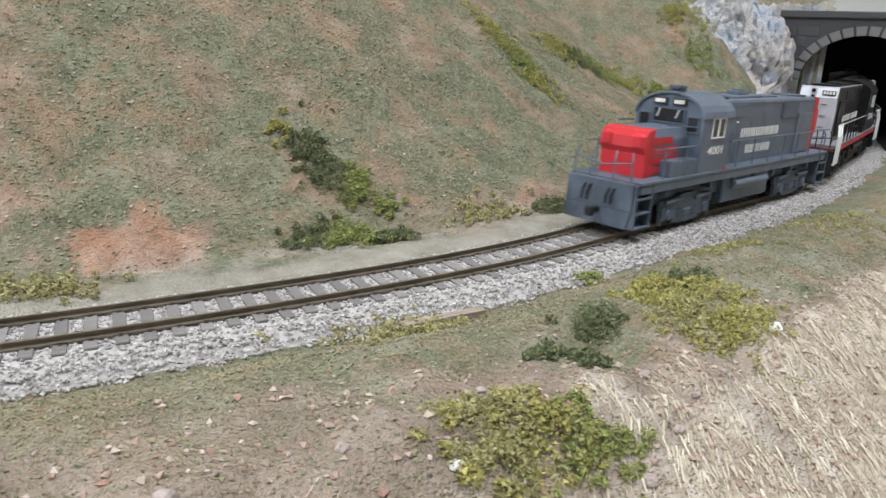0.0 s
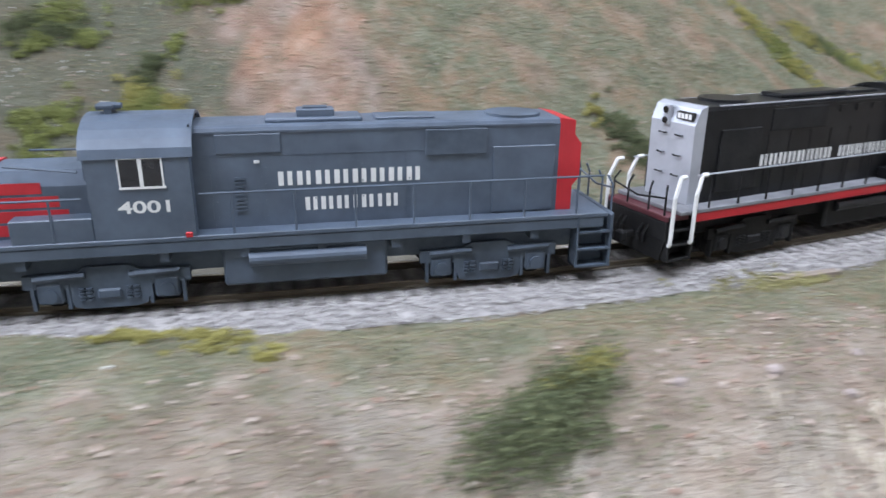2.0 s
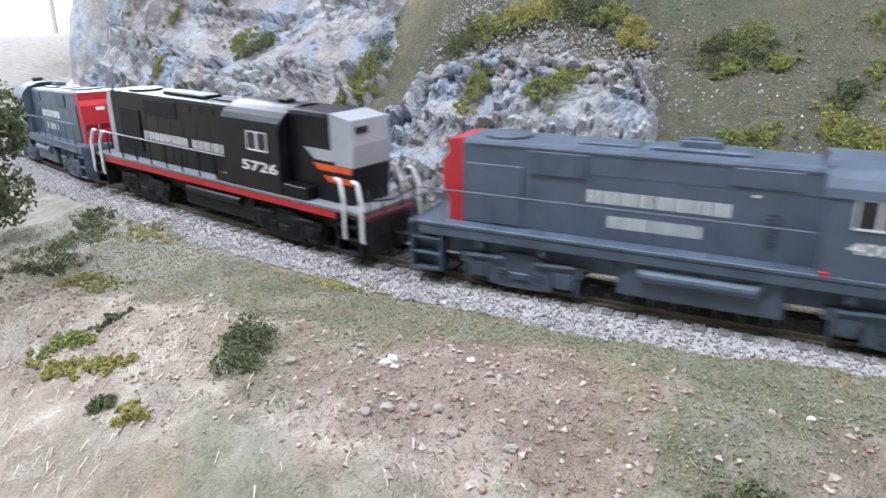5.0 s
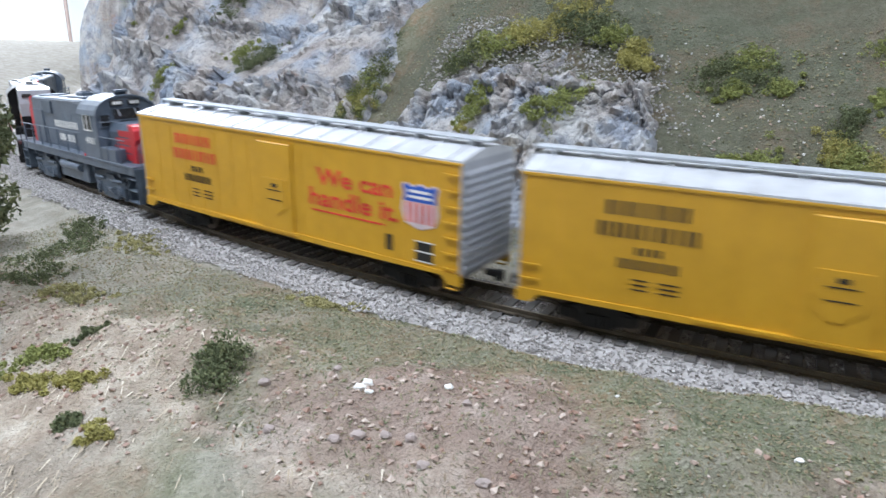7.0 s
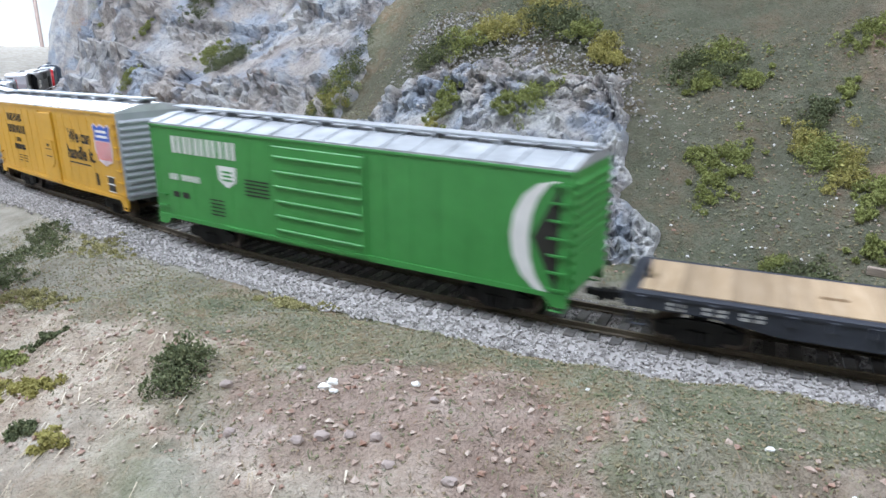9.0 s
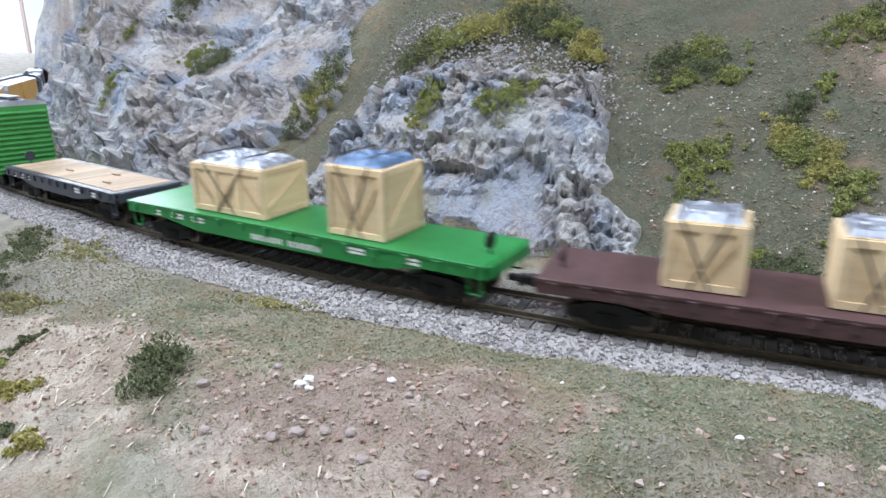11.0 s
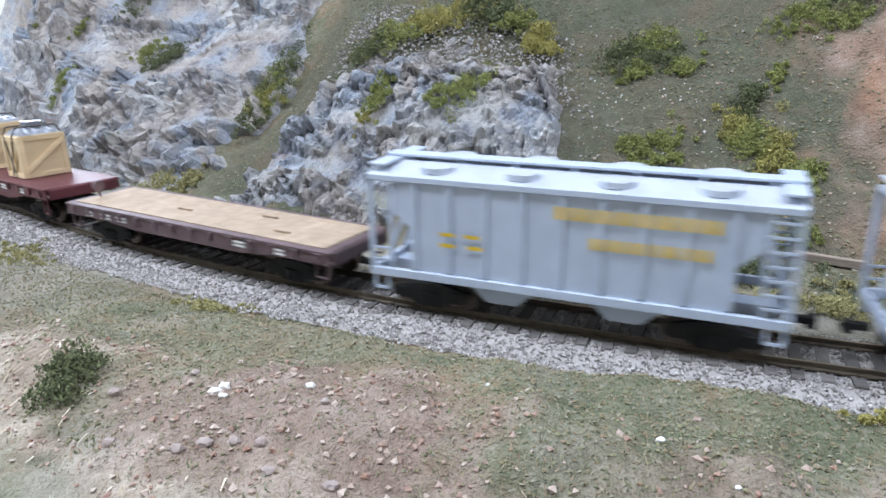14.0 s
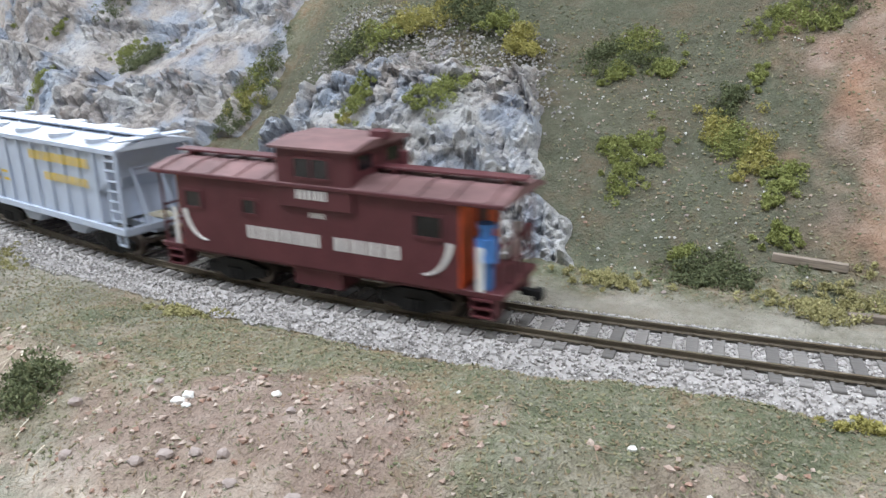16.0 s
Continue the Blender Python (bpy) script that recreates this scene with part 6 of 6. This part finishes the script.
engines, vans, flats, boxes_g, hoppers = "locomotives of the train", "boxcars of the train", "flatcars of the train", "crates on the flatcars", "hopper cars of the train"
grey_loco("grey diesel locomotive with scarlet nose leading the train", 286, 493, 1, engines)
black_loco("black diesel locomotive with silver ends and red sill", 507, 715, engines)
grey_loco("long grey diesel locomotive running with its scarlet nose rearward", 730, 942, -1, engines)
yellow_boxcar("yellow boxcar with red slogan and silver ends", 946, 1132, True, vans)
yellow_boxcar("yellow boxcar with black slogan and silver ends", 1150, 1336, False, vans)
green_boxcar("bright green boxcar with white name and grey roof", 1359, 1552, vans)
flatcar("dark slate flatcar with bare tan wooden deck", 1567, 1711, DARK_BLUE, DECK, flats)
g = flatcar("glossy green flatcar carrying two wooden crates", 1721, 1904, FLAT_GREEN, FLAT_GREEN, flats, 17.8, name_bars="NNNNN NNNNN", wheel_end=1)
crate("low long wooden crate topped with silver wrapped goods", g, 1761, 1802, 13, 20, TARP, 8, boxes_g)
crate("tall wooden crate with blue wrapping on top", g, 1835, 1861, 13, 26, WRAP_BLUE, 1, boxes_g)
g = flatcar("dull brown flatcar carrying two small crates", 1919, 2066, BROWN, BROWN, flats, 16.6, 10, print_mat=MAUVE)
crate("small wooden crate strapped down with silver lid", g, 1956, 1979, 11, 20.5, TARP, 1, boxes_g)
crate("small square wooden crate with dark strapping", g, 2002, 2024, 11, 20.5, TARP, 1, boxes_g)
g = flatcar("maroon flatcar carrying a long and a small crate", 2081, 2264, MAROON, MAROON, flats, 18.6, 9.8, name_bars="CCCCCC BBBB")
crate("long wooden crate heaped with silver wrapped goods", g, 2117, 2170.5, 13, 24, TARP, 8, boxes_g)
c = crate("square wooden crate with a round silver drum on top", g, 2203.5, 2225, 11, 20.5, TARP, 1, boxes_g)
bm = rod(bmesh.new(), (0.5, 0, 22), (0.5, 0, 26.6), 4.6, 20)
rod(bm, (0.5, 0, 26.4), (0.5, 0, 27.0), 4.9, 20)
part("drum", bm, TARP, c, "short silver drum")
flatcar("faded brown flatcar with worn greyish wooden deck", 2279, 2427, MAUVE, WORN_DECK, flats, 16.8, 10)
hopper("pale grey covered hopper with yellow lettering", 2441, 2567, hoppers)
hopper("pale grey covered hopper coupled before the caboose", 2588, 2714, hoppers)
caboose("dark red caboose with cupola and white lettering", 2731, 2869)


def motions():
    """The train runs along the line at a steady pace; loads ride with their cars."""
    for ob, u, half, local in MOVING:
        rows = []
        for i in range(65):
            t = i * 0.25
            s = u - SPEED * t
            a, _ = on_line(s - half)
            b, _ = on_line(s + half)
            m = (a + b) / 2
            tilt = math.degrees(math.atan2(a.z - b.z, (b - a).to_2d().length))
            rows.append((t, pose(m.x, m.y, m.z, 0, tilt, math.degrees(math.atan2(b.y - a.y, b.x - a.x))) @ local))
        walk(ob, rows)


# ---- loose cover on the ground ----
def size_of(p, lo, hi, seed):
    return np.random.RandomState(seed).uniform(lo, hi, len(p))


p = places_on(30000, -0.42, 0.42, -0.125, -0.031, 51, 0.0002, lambda x, y, s, d: 1 - 0.9 * cover_of(x, y)[:, :2].max(1))
crumbs("turf", p, size_of(p, 0.0002, 0.00065, 52), FOAM, "fine green and brown turf crumbs on the near bank", "turf", 0.7, 53)
p = places_on(16000, -0.34, 0.5, 0.045, 0.2, 54, 0.0002, lambda x, y, s, d: np.where((s < -0.11) & (s > -0.32) & (d < 0.14), 0.1, 1 - 0.7 * cover_of(x, y)[:, 0]))
crumbs("turf", p, size_of(p, 0.0004, 0.0011, 55), FOAM, "fine green and brown turf crumbs on the hillside", "turf", 0.6, 56)
p = places_on(5200, -0.42, 0.42, -0.14, -0.07, 57, 0.0003, lambda x, y, s, d: 0.1 + cover_of(x, y)[:, :2].max(1))
crumbs("gravel", p, size_of(p, 0.0003, 0.0012, 58), RUBBLE, "scattered tan and pinkish gravel on the bank", "gravel", 0.7, 59)
p = places_on(900, -0.13, 0.3, 0.05, 0.19, 60, 0.0003)
crumbs("gravel", p, size_of(p, 0.0004, 0.0011, 61), RUBBLE, "scattered pale gravel on the hillside", "gravel", 0.7, 62)


p = places_on(4200, -0.31, -0.12, 0.105, 0.172, 72, 0.004, lambda x, y, s, d: soft(d, 0.1, 0.135) * soft(-0.116 - 0.5 * (d - 0.08) - s, -0.02, 0.01))
crumbs("scree", p, size_of(p, 0.0003, 0.0012, 73), SCREE, "grey and brown scree on top of the outcrop", "scree", 0.8, 74)
p = places_on(700, -0.15, -0.02, 0.06, 0.19, 75, 0.0004, lambda x, y, s, d: 0.08 + 0.85 * soft(waves(x, y, 0.05, 20), 0.1, 0.6))
crumbs("stone_chips", p, size_of(p, 0.00025, 0.0009, 76), CHIPS, "pale stone chips strewn over the darkened turf", "stone chips", 0.8, 77)


def fibres(name, p, heading, length, width, lift, material, label, seed):
    """Thin flat blades lying on the ground, joined."""
    r = np.random.RandomState(seed)
    n = len(p)
    ln, w = r.uniform(*length, n), r.uniform(*width, n)
    ux, uy = np.cos(heading), np.sin(heading)
    tip = p + np.stack([ux * ln, uy * ln, np.zeros(n)], 1)
    tip[:, 2] = height(tip[:, 0], tip[:, 1]) + r.uniform(*lift, n)
    side = np.stack([-uy * w, ux * w, np.zeros(n)], 1)
    v = np.stack([p - side, p + side, tip + side * 0.4, tip - side * 0.4], 1)
    me = bpy.data.meshes.new(name)
    me.from_pydata(v.reshape(-1, 3).tolist(), [], (np.arange(n * 4).reshape(n, 4)).tolist())
    tagged(put(name, me, material), label, "grass", kind="stuff")


p = places_on(120000, -0.42, 0.55, -0.2, -0.06, 63, 0.0001, lambda x, y, s, d: cover_of(x, y)[:, 1] ** 1.5 * np.where(s > 0.1, soft(waves(s * 3, d * 0.6, 0.03, 19), -0.5, 0.3), 0.12))
r_ = np.random.RandomState(64)
s_, d_ = from_line(p[:, 0], p[:, 1])
fibres("straw", p, np.interp(s_, LS, LH) - 1.57 + r_.normal(0, 0.2, len(p)) + np.where(s_ < 0, 0.6, -0.5), (0.0015, 0.0055), (0.0001, 0.00028), (0.0002, 0.0014), STRAW, "pale dry straw fibres combed down the bank", 65)
p = places_on(42000, -0.42, 0.45, -0.13, -0.03, 66, 0.0001, lambda x, y, s, d: 1 - 0.8 * cover_of(x, y)[:, 1])
fibres("turf_fibre", p, np.random.RandomState(67).uniform(0, 6.28, len(p)), (0.0005, 0.0015), (0.00008, 0.00024), (0.0001, 0.0008), FIBRE, "short green and brown turf fibres on the near bank", 68)
p = places_on(40000, -0.13, 0.6, 0.035, 0.21, 69, 0.0001, lambda x, y, s, d: (1 - 0.75 * cover_of(x, y)[:, 0]) * (0.12 + 0.88 * cover_of(x, y)[:, 3]))
fibres("turf_fibre", p, np.random.RandomState(70).uniform(0, 6.28, len(p)), (0.0006, 0.0018), (0.0001, 0.0003), (0.0001, 0.0009), FIBRE, "short green and brown turf fibres on the hillside", 71)


# ---- bushes, tree and stones ----
def foliage(r, centres, radii, n, size):
    """Crumb places and sizes within lumps of a bush, denser towards the skin."""
    i = r.randint(0, len(centres), n)
    q = r.normal(size=(n, 3))
    q /= np.linalg.norm(q, axis=1, keepdims=True)
    q *= (r.uniform(0.35, 1.0, n) ** 0.5)[:, None]
    p = centres[i] + q * radii[i][:, None] * np.array((1, 1, 0.85))
    return p, r.uniform(0.55, 1.2, n) * size


def flakes(name, places, sizes, material, seed):
    """Joins a small four-sided shred of foam at every place."""
    r = np.random.RandomState(seed)
    n = len(places)
    v = r.normal(size=(n, 4, 3))
    v *= (np.asarray(sizes) * 0.75)[:, None, None]
    v += np.asarray(places)[:, None, :]
    f = np.array([(0, 1, 2), (0, 3, 1), (1, 3, 2), (2, 3, 0)])[None] + (np.arange(n) * 4)[:, None, None]
    me = bpy.data.meshes.new(name)
    me.from_pydata(v.reshape(-1, 3).tolist(), [], f.reshape(-1, 3).tolist())
    return put(name, me, material)


BUSH_N = [0]


def bush(x, y, w, h, material, label, group, turn=0.0, ratio=0.6, lift=0.0):
    """A ragged low mat of foam clumps at (x, y) mm, w long and h high."""
    BUSH_N[0] += 1
    r = np.random.RandomState(100 + BUSH_N[0])
    w, h = w * 1.35, h * 1.2
    k = int(np.clip(w * w * ratio / 7, 9, 60))
    t = math.radians(turn)
    u, v = r.normal(0, 0.29, k) * w, r.normal(0, 0.29, k) * w * ratio
    rim = np.clip(np.hypot(u / w, v / (w * ratio)) * 2, 0, 1)
    px, py = (x + u * math.cos(t) - v * math.sin(t)) * MM, (y + u * math.sin(t) + v * math.cos(t)) * MM
    rad = r.uniform(0.26, 0.46, k) * h * (1 - 0.4 * rim) * MM
    c = np.stack([px, py, height(px, py) + lift * MM + rad * r.uniform(0.1, 0.9, k)], 1)
    n = int(min(3000, 260 + k * 88))
    p, sz = foliage(r, c, rad * 1.25, n, 0.00047)
    p[:, 2] = np.maximum(p[:, 2], height(p[:, 0], p[:, 1]) + (lift * 0.5 - 0.4) * MM)
    o = flakes("bush", p, sz, material, 200 + BUSH_N[0])
    tagged(o, label, "bush", group)
    return o


D_, G_, Y_, O_ = LEAF_DARK, LEAF_GREEN, LEAF_YELLOW, LEAF_OLIVE
near_b, far_b = "shrubs on the near bank", "shrubs on the hillside"
DARK_L, GREEN_L, YELL_L, OLIV_L = ("dark green foam shrub on the turf", "bright green foam shrub among the rocks",
                                  "yellowish foam shrub on the slope", "flat olive tuft of coarse grass on the ground")
# x, y, length, height, material, label, turn
FAR_BUSHES = ((189, 107, 9, 5, Y_, YELL_L, 60), (196, 98, 16, 6, D_, DARK_L, 70), (201, 85, 20, 7, D_, DARK_L, 100), (210, 73, 16, 7, G_, GREEN_L, 60), (219, 62, 9, 5, G_, GREEN_L, 30),
              (184, 54, 16, 5, D_, DARK_L, 0), (197, 47, 20, 7, G_, GREEN_L, 0), (210, 43, 16, 5, D_, DARK_L, 0), (72, 52, 16, 4, O_, OLIV_L, 170), (88, 42, 24, 5, O_, OLIV_L, 170),
              (357, 187, 26, 6, Y_, YELL_L, 110), (364, 166, 26, 6, G_, GREEN_L, 110), (370, 152, 20, 5, Y_, YELL_L, 120), (425, 203, 24, 7, Y_, YELL_L, 15), (445, 200, 26, 7, D_, DARK_L, 0), (463, 198, 26, 7, G_, GREEN_L, 0),
              (488, 199, 26, 6, Y_, YELL_L, 0), (510, 184, 16, 5, G_, GREEN_L, 0), (582, 210, 34, 8, G_, GREEN_L, 20), (625, 248, 40, 8, Y_, YELL_L, 20), (585, 245, 20, 7, Y_, YELL_L, 20), (305, 51, 20, 8, D_, DARK_L, 10),
              (264, 55, 20, 4, O_, OLIV_L, 0), (-74, 208, 18, 9, D_, DARK_L, 20), (-58, 214, 20, 8, G_, DARK_L, 0), (-62, 202, 20, 8, D_, DARK_L, 30), (-46, 197, 12, 6, G_, GREEN_L, 0), (-70, 194, 13, 6, G_, DARK_L, 0),
              (-8, 179, 10, 5, G_, GREEN_L, 60), (-20, 171, 13, 8, D_, DARK_L, 80), (-27, 160, 13, 9, Y_, YELL_L, 100), (-22, 150, 20, 10, G_, YELL_L, 90), (-15, 142, 15, 8, Y_, YELL_L, 60), (-7, 128, 16, 6, G_, GREEN_L, 60), (-13, 115, 9, 4, G_, GREEN_L, 45),
              (-44, 92, 17, 8, D_, DARK_L, 10), (-36, 86, 16, 8, D_, DARK_L, 0), (-48, 99, 9, 6, G_, GREEN_L, 0), (-78, 84, 22, 4, O_, OLIV_L, 165),
              (-70, 150, 16, 6, G_, DARK_L, 20), (-56, 148, 12, 5, G_, DARK_L, 0), (-70, 136, 15, 6, G_, DARK_L, 30), (-12, 100, 11, 5, G_, GREEN_L, 0),
              (8, 207, 20, 6, G_, GREEN_L, 10), (22, 200, 18, 6, G_, GREEN_L, 0), (32, 208, 22, 8, D_, DARK_L, 0), (-12, 61, 22, 5, O_, OLIV_L, 165), (8, 72, 24, 5, O_, OLIV_L, 165),
              (-212, 220, 17, 9, D_, DARK_L, 20), (-198, 224, 20, 9, G_, GREEN_L, 10), (-184, 228, 16, 7, Y_, YELL_L, 10), (-168, 234, 22, 9, Y_, YELL_L, 10), (-152, 236, 16, 8, D_, DARK_L, 0), (-142, 229, 20, 9, D_, DARK_L, 0), (-148, 246, 26, 8, Y_, YELL_L, 0),
              (-128, 221, 14, 7, G_, GREEN_L, 0), (-119, 212, 15, 9, Y_, YELL_L, 60), (-114, 203, 10, 5, Y_, YELL_L, 0),
              (-276, 257, 20, 8, D_, DARK_L, 60), (-281, 246, 22, 9, G_, GREEN_L, 75), (-284, 238, 16, 8, Y_, YELL_L, 75), (-287, 228, 16, 7, D_, DARK_L, 75), (-380, 300, 20, 8, D_, GREEN_L, 40), (-330, 190, 20, 6, O_, OLIV_L, 30), (-310, 186, 16, 5, O_, OLIV_L, 30))
for x, y, w, h, m, lab, t in FAR_BUSHES:
    bush(x, y, w, h, m, lab, far_b, t, 0.6, 6.0 if -220 < x < -110 else 5.0 if -300 < x < -270 else 1.0)
NEAR_BUSHES = ((172, -29, 24, 5, O_, OLIV_L, 0), (188, -31, 18, 4, O_, OLIV_L, 0), (137, -19, 7, 3, O_, OLIV_L, 0), (220, -66, 14, 8, D_, DARK_L, 0), (191, -80, 9, 5, D_, DARK_L, 0),
               (198, -86, 10, 5, D_, DARK_L, 0), (272, -50, 22, 5, D_, DARK_L, 10), (254, -54, 16, 5, Y_, YELL_L, 0), (258, -65, 30, 6, Y_, YELL_L, 0), (250, -77, 30, 6, O_, YELL_L, 0), (255, -86, 22, 6, Y_, YELL_L, 0),
               (160, -101, 18, 5, O_, YELL_L, 0), (166, -107, 24, 6, Y_, YELL_L, 0), (176, -110, 20, 5, G_, YELL_L, 0), (155, -109, 16, 5, O_, YELL_L, 0), (418, -22, 40, 5, O_, OLIV_L, 10), (257, -24, 9, 5, G_, OLIV_L, 0), (330, -28, 22, 4, O_, OLIV_L, 0),
               (42, -94, 20, 13, D_, DARK_L, 20), (48, -94, 22, 14, D_, DARK_L, 0), (58, -88, 16, 12, D_, DARK_L, 30), (66, -84, 10, 9, Y_, YELL_L, 0), (-28, -31, 14, 3, Y_, OLIV_L, 0), (-12, -38, 16, 3, Y_, OLIV_L, 150), (-1, -50, 8, 3, Y_, OLIV_L, 0),
               (-223, -31, 8, 11, D_, DARK_L, 60), (-221, -37, 9, 12, D_, DARK_L, 40), (-219, -43, 8, 9, D_, DARK_L, 0), (-96, -77, 13, 6, D_, DARK_L, 160), (-88, -80, 9, 5, D_, DARK_L, 0), (-340, 93, 26, 4, O_, OLIV_L, 150), (-384, 108, 26, 6, D_, DARK_L, 140), (-376, 74, 34, 7, D_, DARK_L, 60),
               (-360, 46, 26, 6, D_, DARK_L, 60), (-292, -24, 13, 5, G_, DARK_L, 20), (-281, -38, 12, 4, Y_, YELL_L, 0), (-266, -39, 12, 4, Y_, YELL_L, 0), (-253, -57, 7, 4, D_, DARK_L, 0), (-241, -61, 8, 4, Y_, YELL_L, 30), (-281, -15, 9, 3, D_, DARK_L, 0), (-318, 20, 20, 4, O_, OLIV_L, 0),
               (-228, 43, 16, 3, O_, OLIV_L, 160), (-213, 45, 8, 3, O_, OLIV_L, 0))
# tufts rooted in the cliff
for x, y, w, h, m, lab in ((-421, 340, 18, 7, D_, GREEN_L), (-376, 292, 20, 7, D_, GREEN_L), (-395, 305, 14, 6, G_, GREEN_L), (-460, 324, 9, 4, G_, GREEN_L), (-459, 289, 12, 6, G_, GREEN_L), (-520, 372, 14, 6, G_, GREEN_L),
                           (-197, 189, 8, 5, G_, GREEN_L), (-198, 176, 13, 6, G_, GREEN_L), (-203, 170, 9, 4, Y_, GREEN_L), (-150, 172, 22, 6, G_, GREEN_L), (-160, 166, 12, 5, G_, GREEN_L)):
    bush(x, y, w, h, m, lab, "tufts in the rock face", 45, 0.6, 7.0)
for x, y, w, h, m, lab, t in NEAR_BUSHES:
    bush(x, y, w, h, m, lab, near_b, t)


def tree(x, y, h, seed):
    """A stubby dark tree: trunk, limbs and a ragged crown of foam clumps."""
    r = np.random.RandomState(seed)
    g = float(height([x * MM], [y * MM])[0])
    t = thing("tree", "small dark green tree beside the track", "tree", "trees by the line")
    bm = bmesh.new()
    rod(bm, (x, y, g / MM - 1), (x + 1, y, g / MM + h * 0.6), 0.8 + h * 0.016, 7)
    tips = []
    for i in range(9 + int(h * 0.08)):
        a, z = r.uniform(0, 6.28), r.uniform(0.3, 0.65) * h
        q = (x + math.cos(a) * h * r.uniform(0.14, 0.34), y + math.sin(a) * h * r.uniform(0.14, 0.34), g / MM + z + h * r.uniform(0.1, 0.3))
        rod(bm, (x + 0.6, y, g / MM + z), q, 0.6, 5)
        tips.append(q)
    part("trunk", bm, BARK, t)
    c = np.array(tips + [(x, y, g / MM + h * 0.85), (x + 3, y - 4, g / MM + h * 0.4)]) * MM
    p, sz = foliage(r, c, r.uniform(0.1, 0.2, len(c)) * h * MM, int(2500 + h * 200), 0.001)
    cr = flakes("crown", p, sz, LEAF_DARK, seed + 1)
    cr.parent = t
    return t


tree(-362, 6, 84, 301)
tree(-425, 84, 34, 303)
tree(-600, 190, 52, 305)
tree(-640, 230, 46, 307)


def stone(x, y, r, label, material=RUBBLE, seed=0, group="loose stones"):
    bm = bmesh.new()
    bmesh.ops.create_icosphere(bm, subdivisions=2, radius=1.0)
    z = float(height([x * MM], [y * MM])[0])
    for v in bm.verts:
        q = v.co.copy()
        k = 1 + 0.45 * noise.noise(q * 1.3 + Vector((seed * 7.3, x * 0.1, y * 0.1)))
        v.co = Vector((x * MM + q.x * k * r * MM, y * MM + q.y * k * r * 0.8 * MM, z + (q.z * k * 0.65 + 0.3) * r * MM))
    return tagged(part("stone", bm, material), label, "stone", group)


CHALK = paint("chalk_stone", (0.78, 0.76, 0.72), 0.85, dirt=0.2, scale=400.0)
for i, (x, y, r) in enumerate(((-179, -43, 1.6), (-178, -40, 1.4), (-176, -45, 1.0), (-158, -38, 1.1), (-82, -50, 1.0), (-35, -47, 0.7), (266, -91, 2.4), (146, -109, 1.6), (-70, -62, 0.6), (-118, -30, 0.6))):
    stone(x, y, r, "small chalk white stone on the turf", CHALK, i)
for i, (x, y, r) in enumerate(((-157, -65, 1.9), (-144, -67, 2.0), (-174, -58, 2.2), (-168, -57, 1.8), (-162, -57, 1.9), (-178, -62, 2.0), (-205, -42, 2.0), (-152, -45, 1.3), (-188, -35, 1.5), (-195, -60, 1.8), (210, -94, 1.8), (217, -104, 1.6), (162, -104, 2.0),
                               (163, -92, 1.6), (142, -123, 2.6), (128, -100, 1.6), (232, -100, 1.7), (115, -110, 2.0), (98, -104, 2.2), (80, -96, 2.0), (202, -112, 1.8), (188, -118, 2.0), (-45, 115, 1.0), (-62, 152, 1.6), (-46, 84, 1.2), (-58, 74, 1.2), (-79, 158, 1.0), (-25, 190, 1.0))):
    stone(x, y, r * 0.82, "rough pinkish tan stone lying on the bank", STONE, i + 30)


def plank(x0, y0, x1, y1, w, h, label):
    a = Vector((x0 * MM, y0 * MM, float(height([x0 * MM], [y0 * MM])[0])))
    b = Vector((x1 * MM, y1 * MM, float(height([x1 * MM], [y1 * MM])[0])))
    L = (b - a).length / MM
    o = part("plank", box(-L / 2, L / 2, -w / 2, w / 2, -0.4, h, 0.15), PLANK)
    d = b - a
    o.matrix_world = Matrix.Translation((a + b) / 2) @ pose(0, 0, 0, 0, -math.degrees(math.atan2(d.z, d.to_2d().length)), math.degrees(math.atan2(d.y, d.x)))
    return tagged(o, label, "plank", "old timbers by the line")


plank(177, -30, 205, -32, 3.2, 2.6, "old grey timber lying at the ballast edge")
plank(-17, 94, 7, 87, 2.6, 2.6, "old grey timber lying on the hillside foot")
plank(-2, 59, 24, 54, 2.6, 2.4, "old grey timber lying beside the far rail")
plank(-168, 25, -160, 22, 2.4, 1.2, "short broken timber at the ballast edge")

motions()
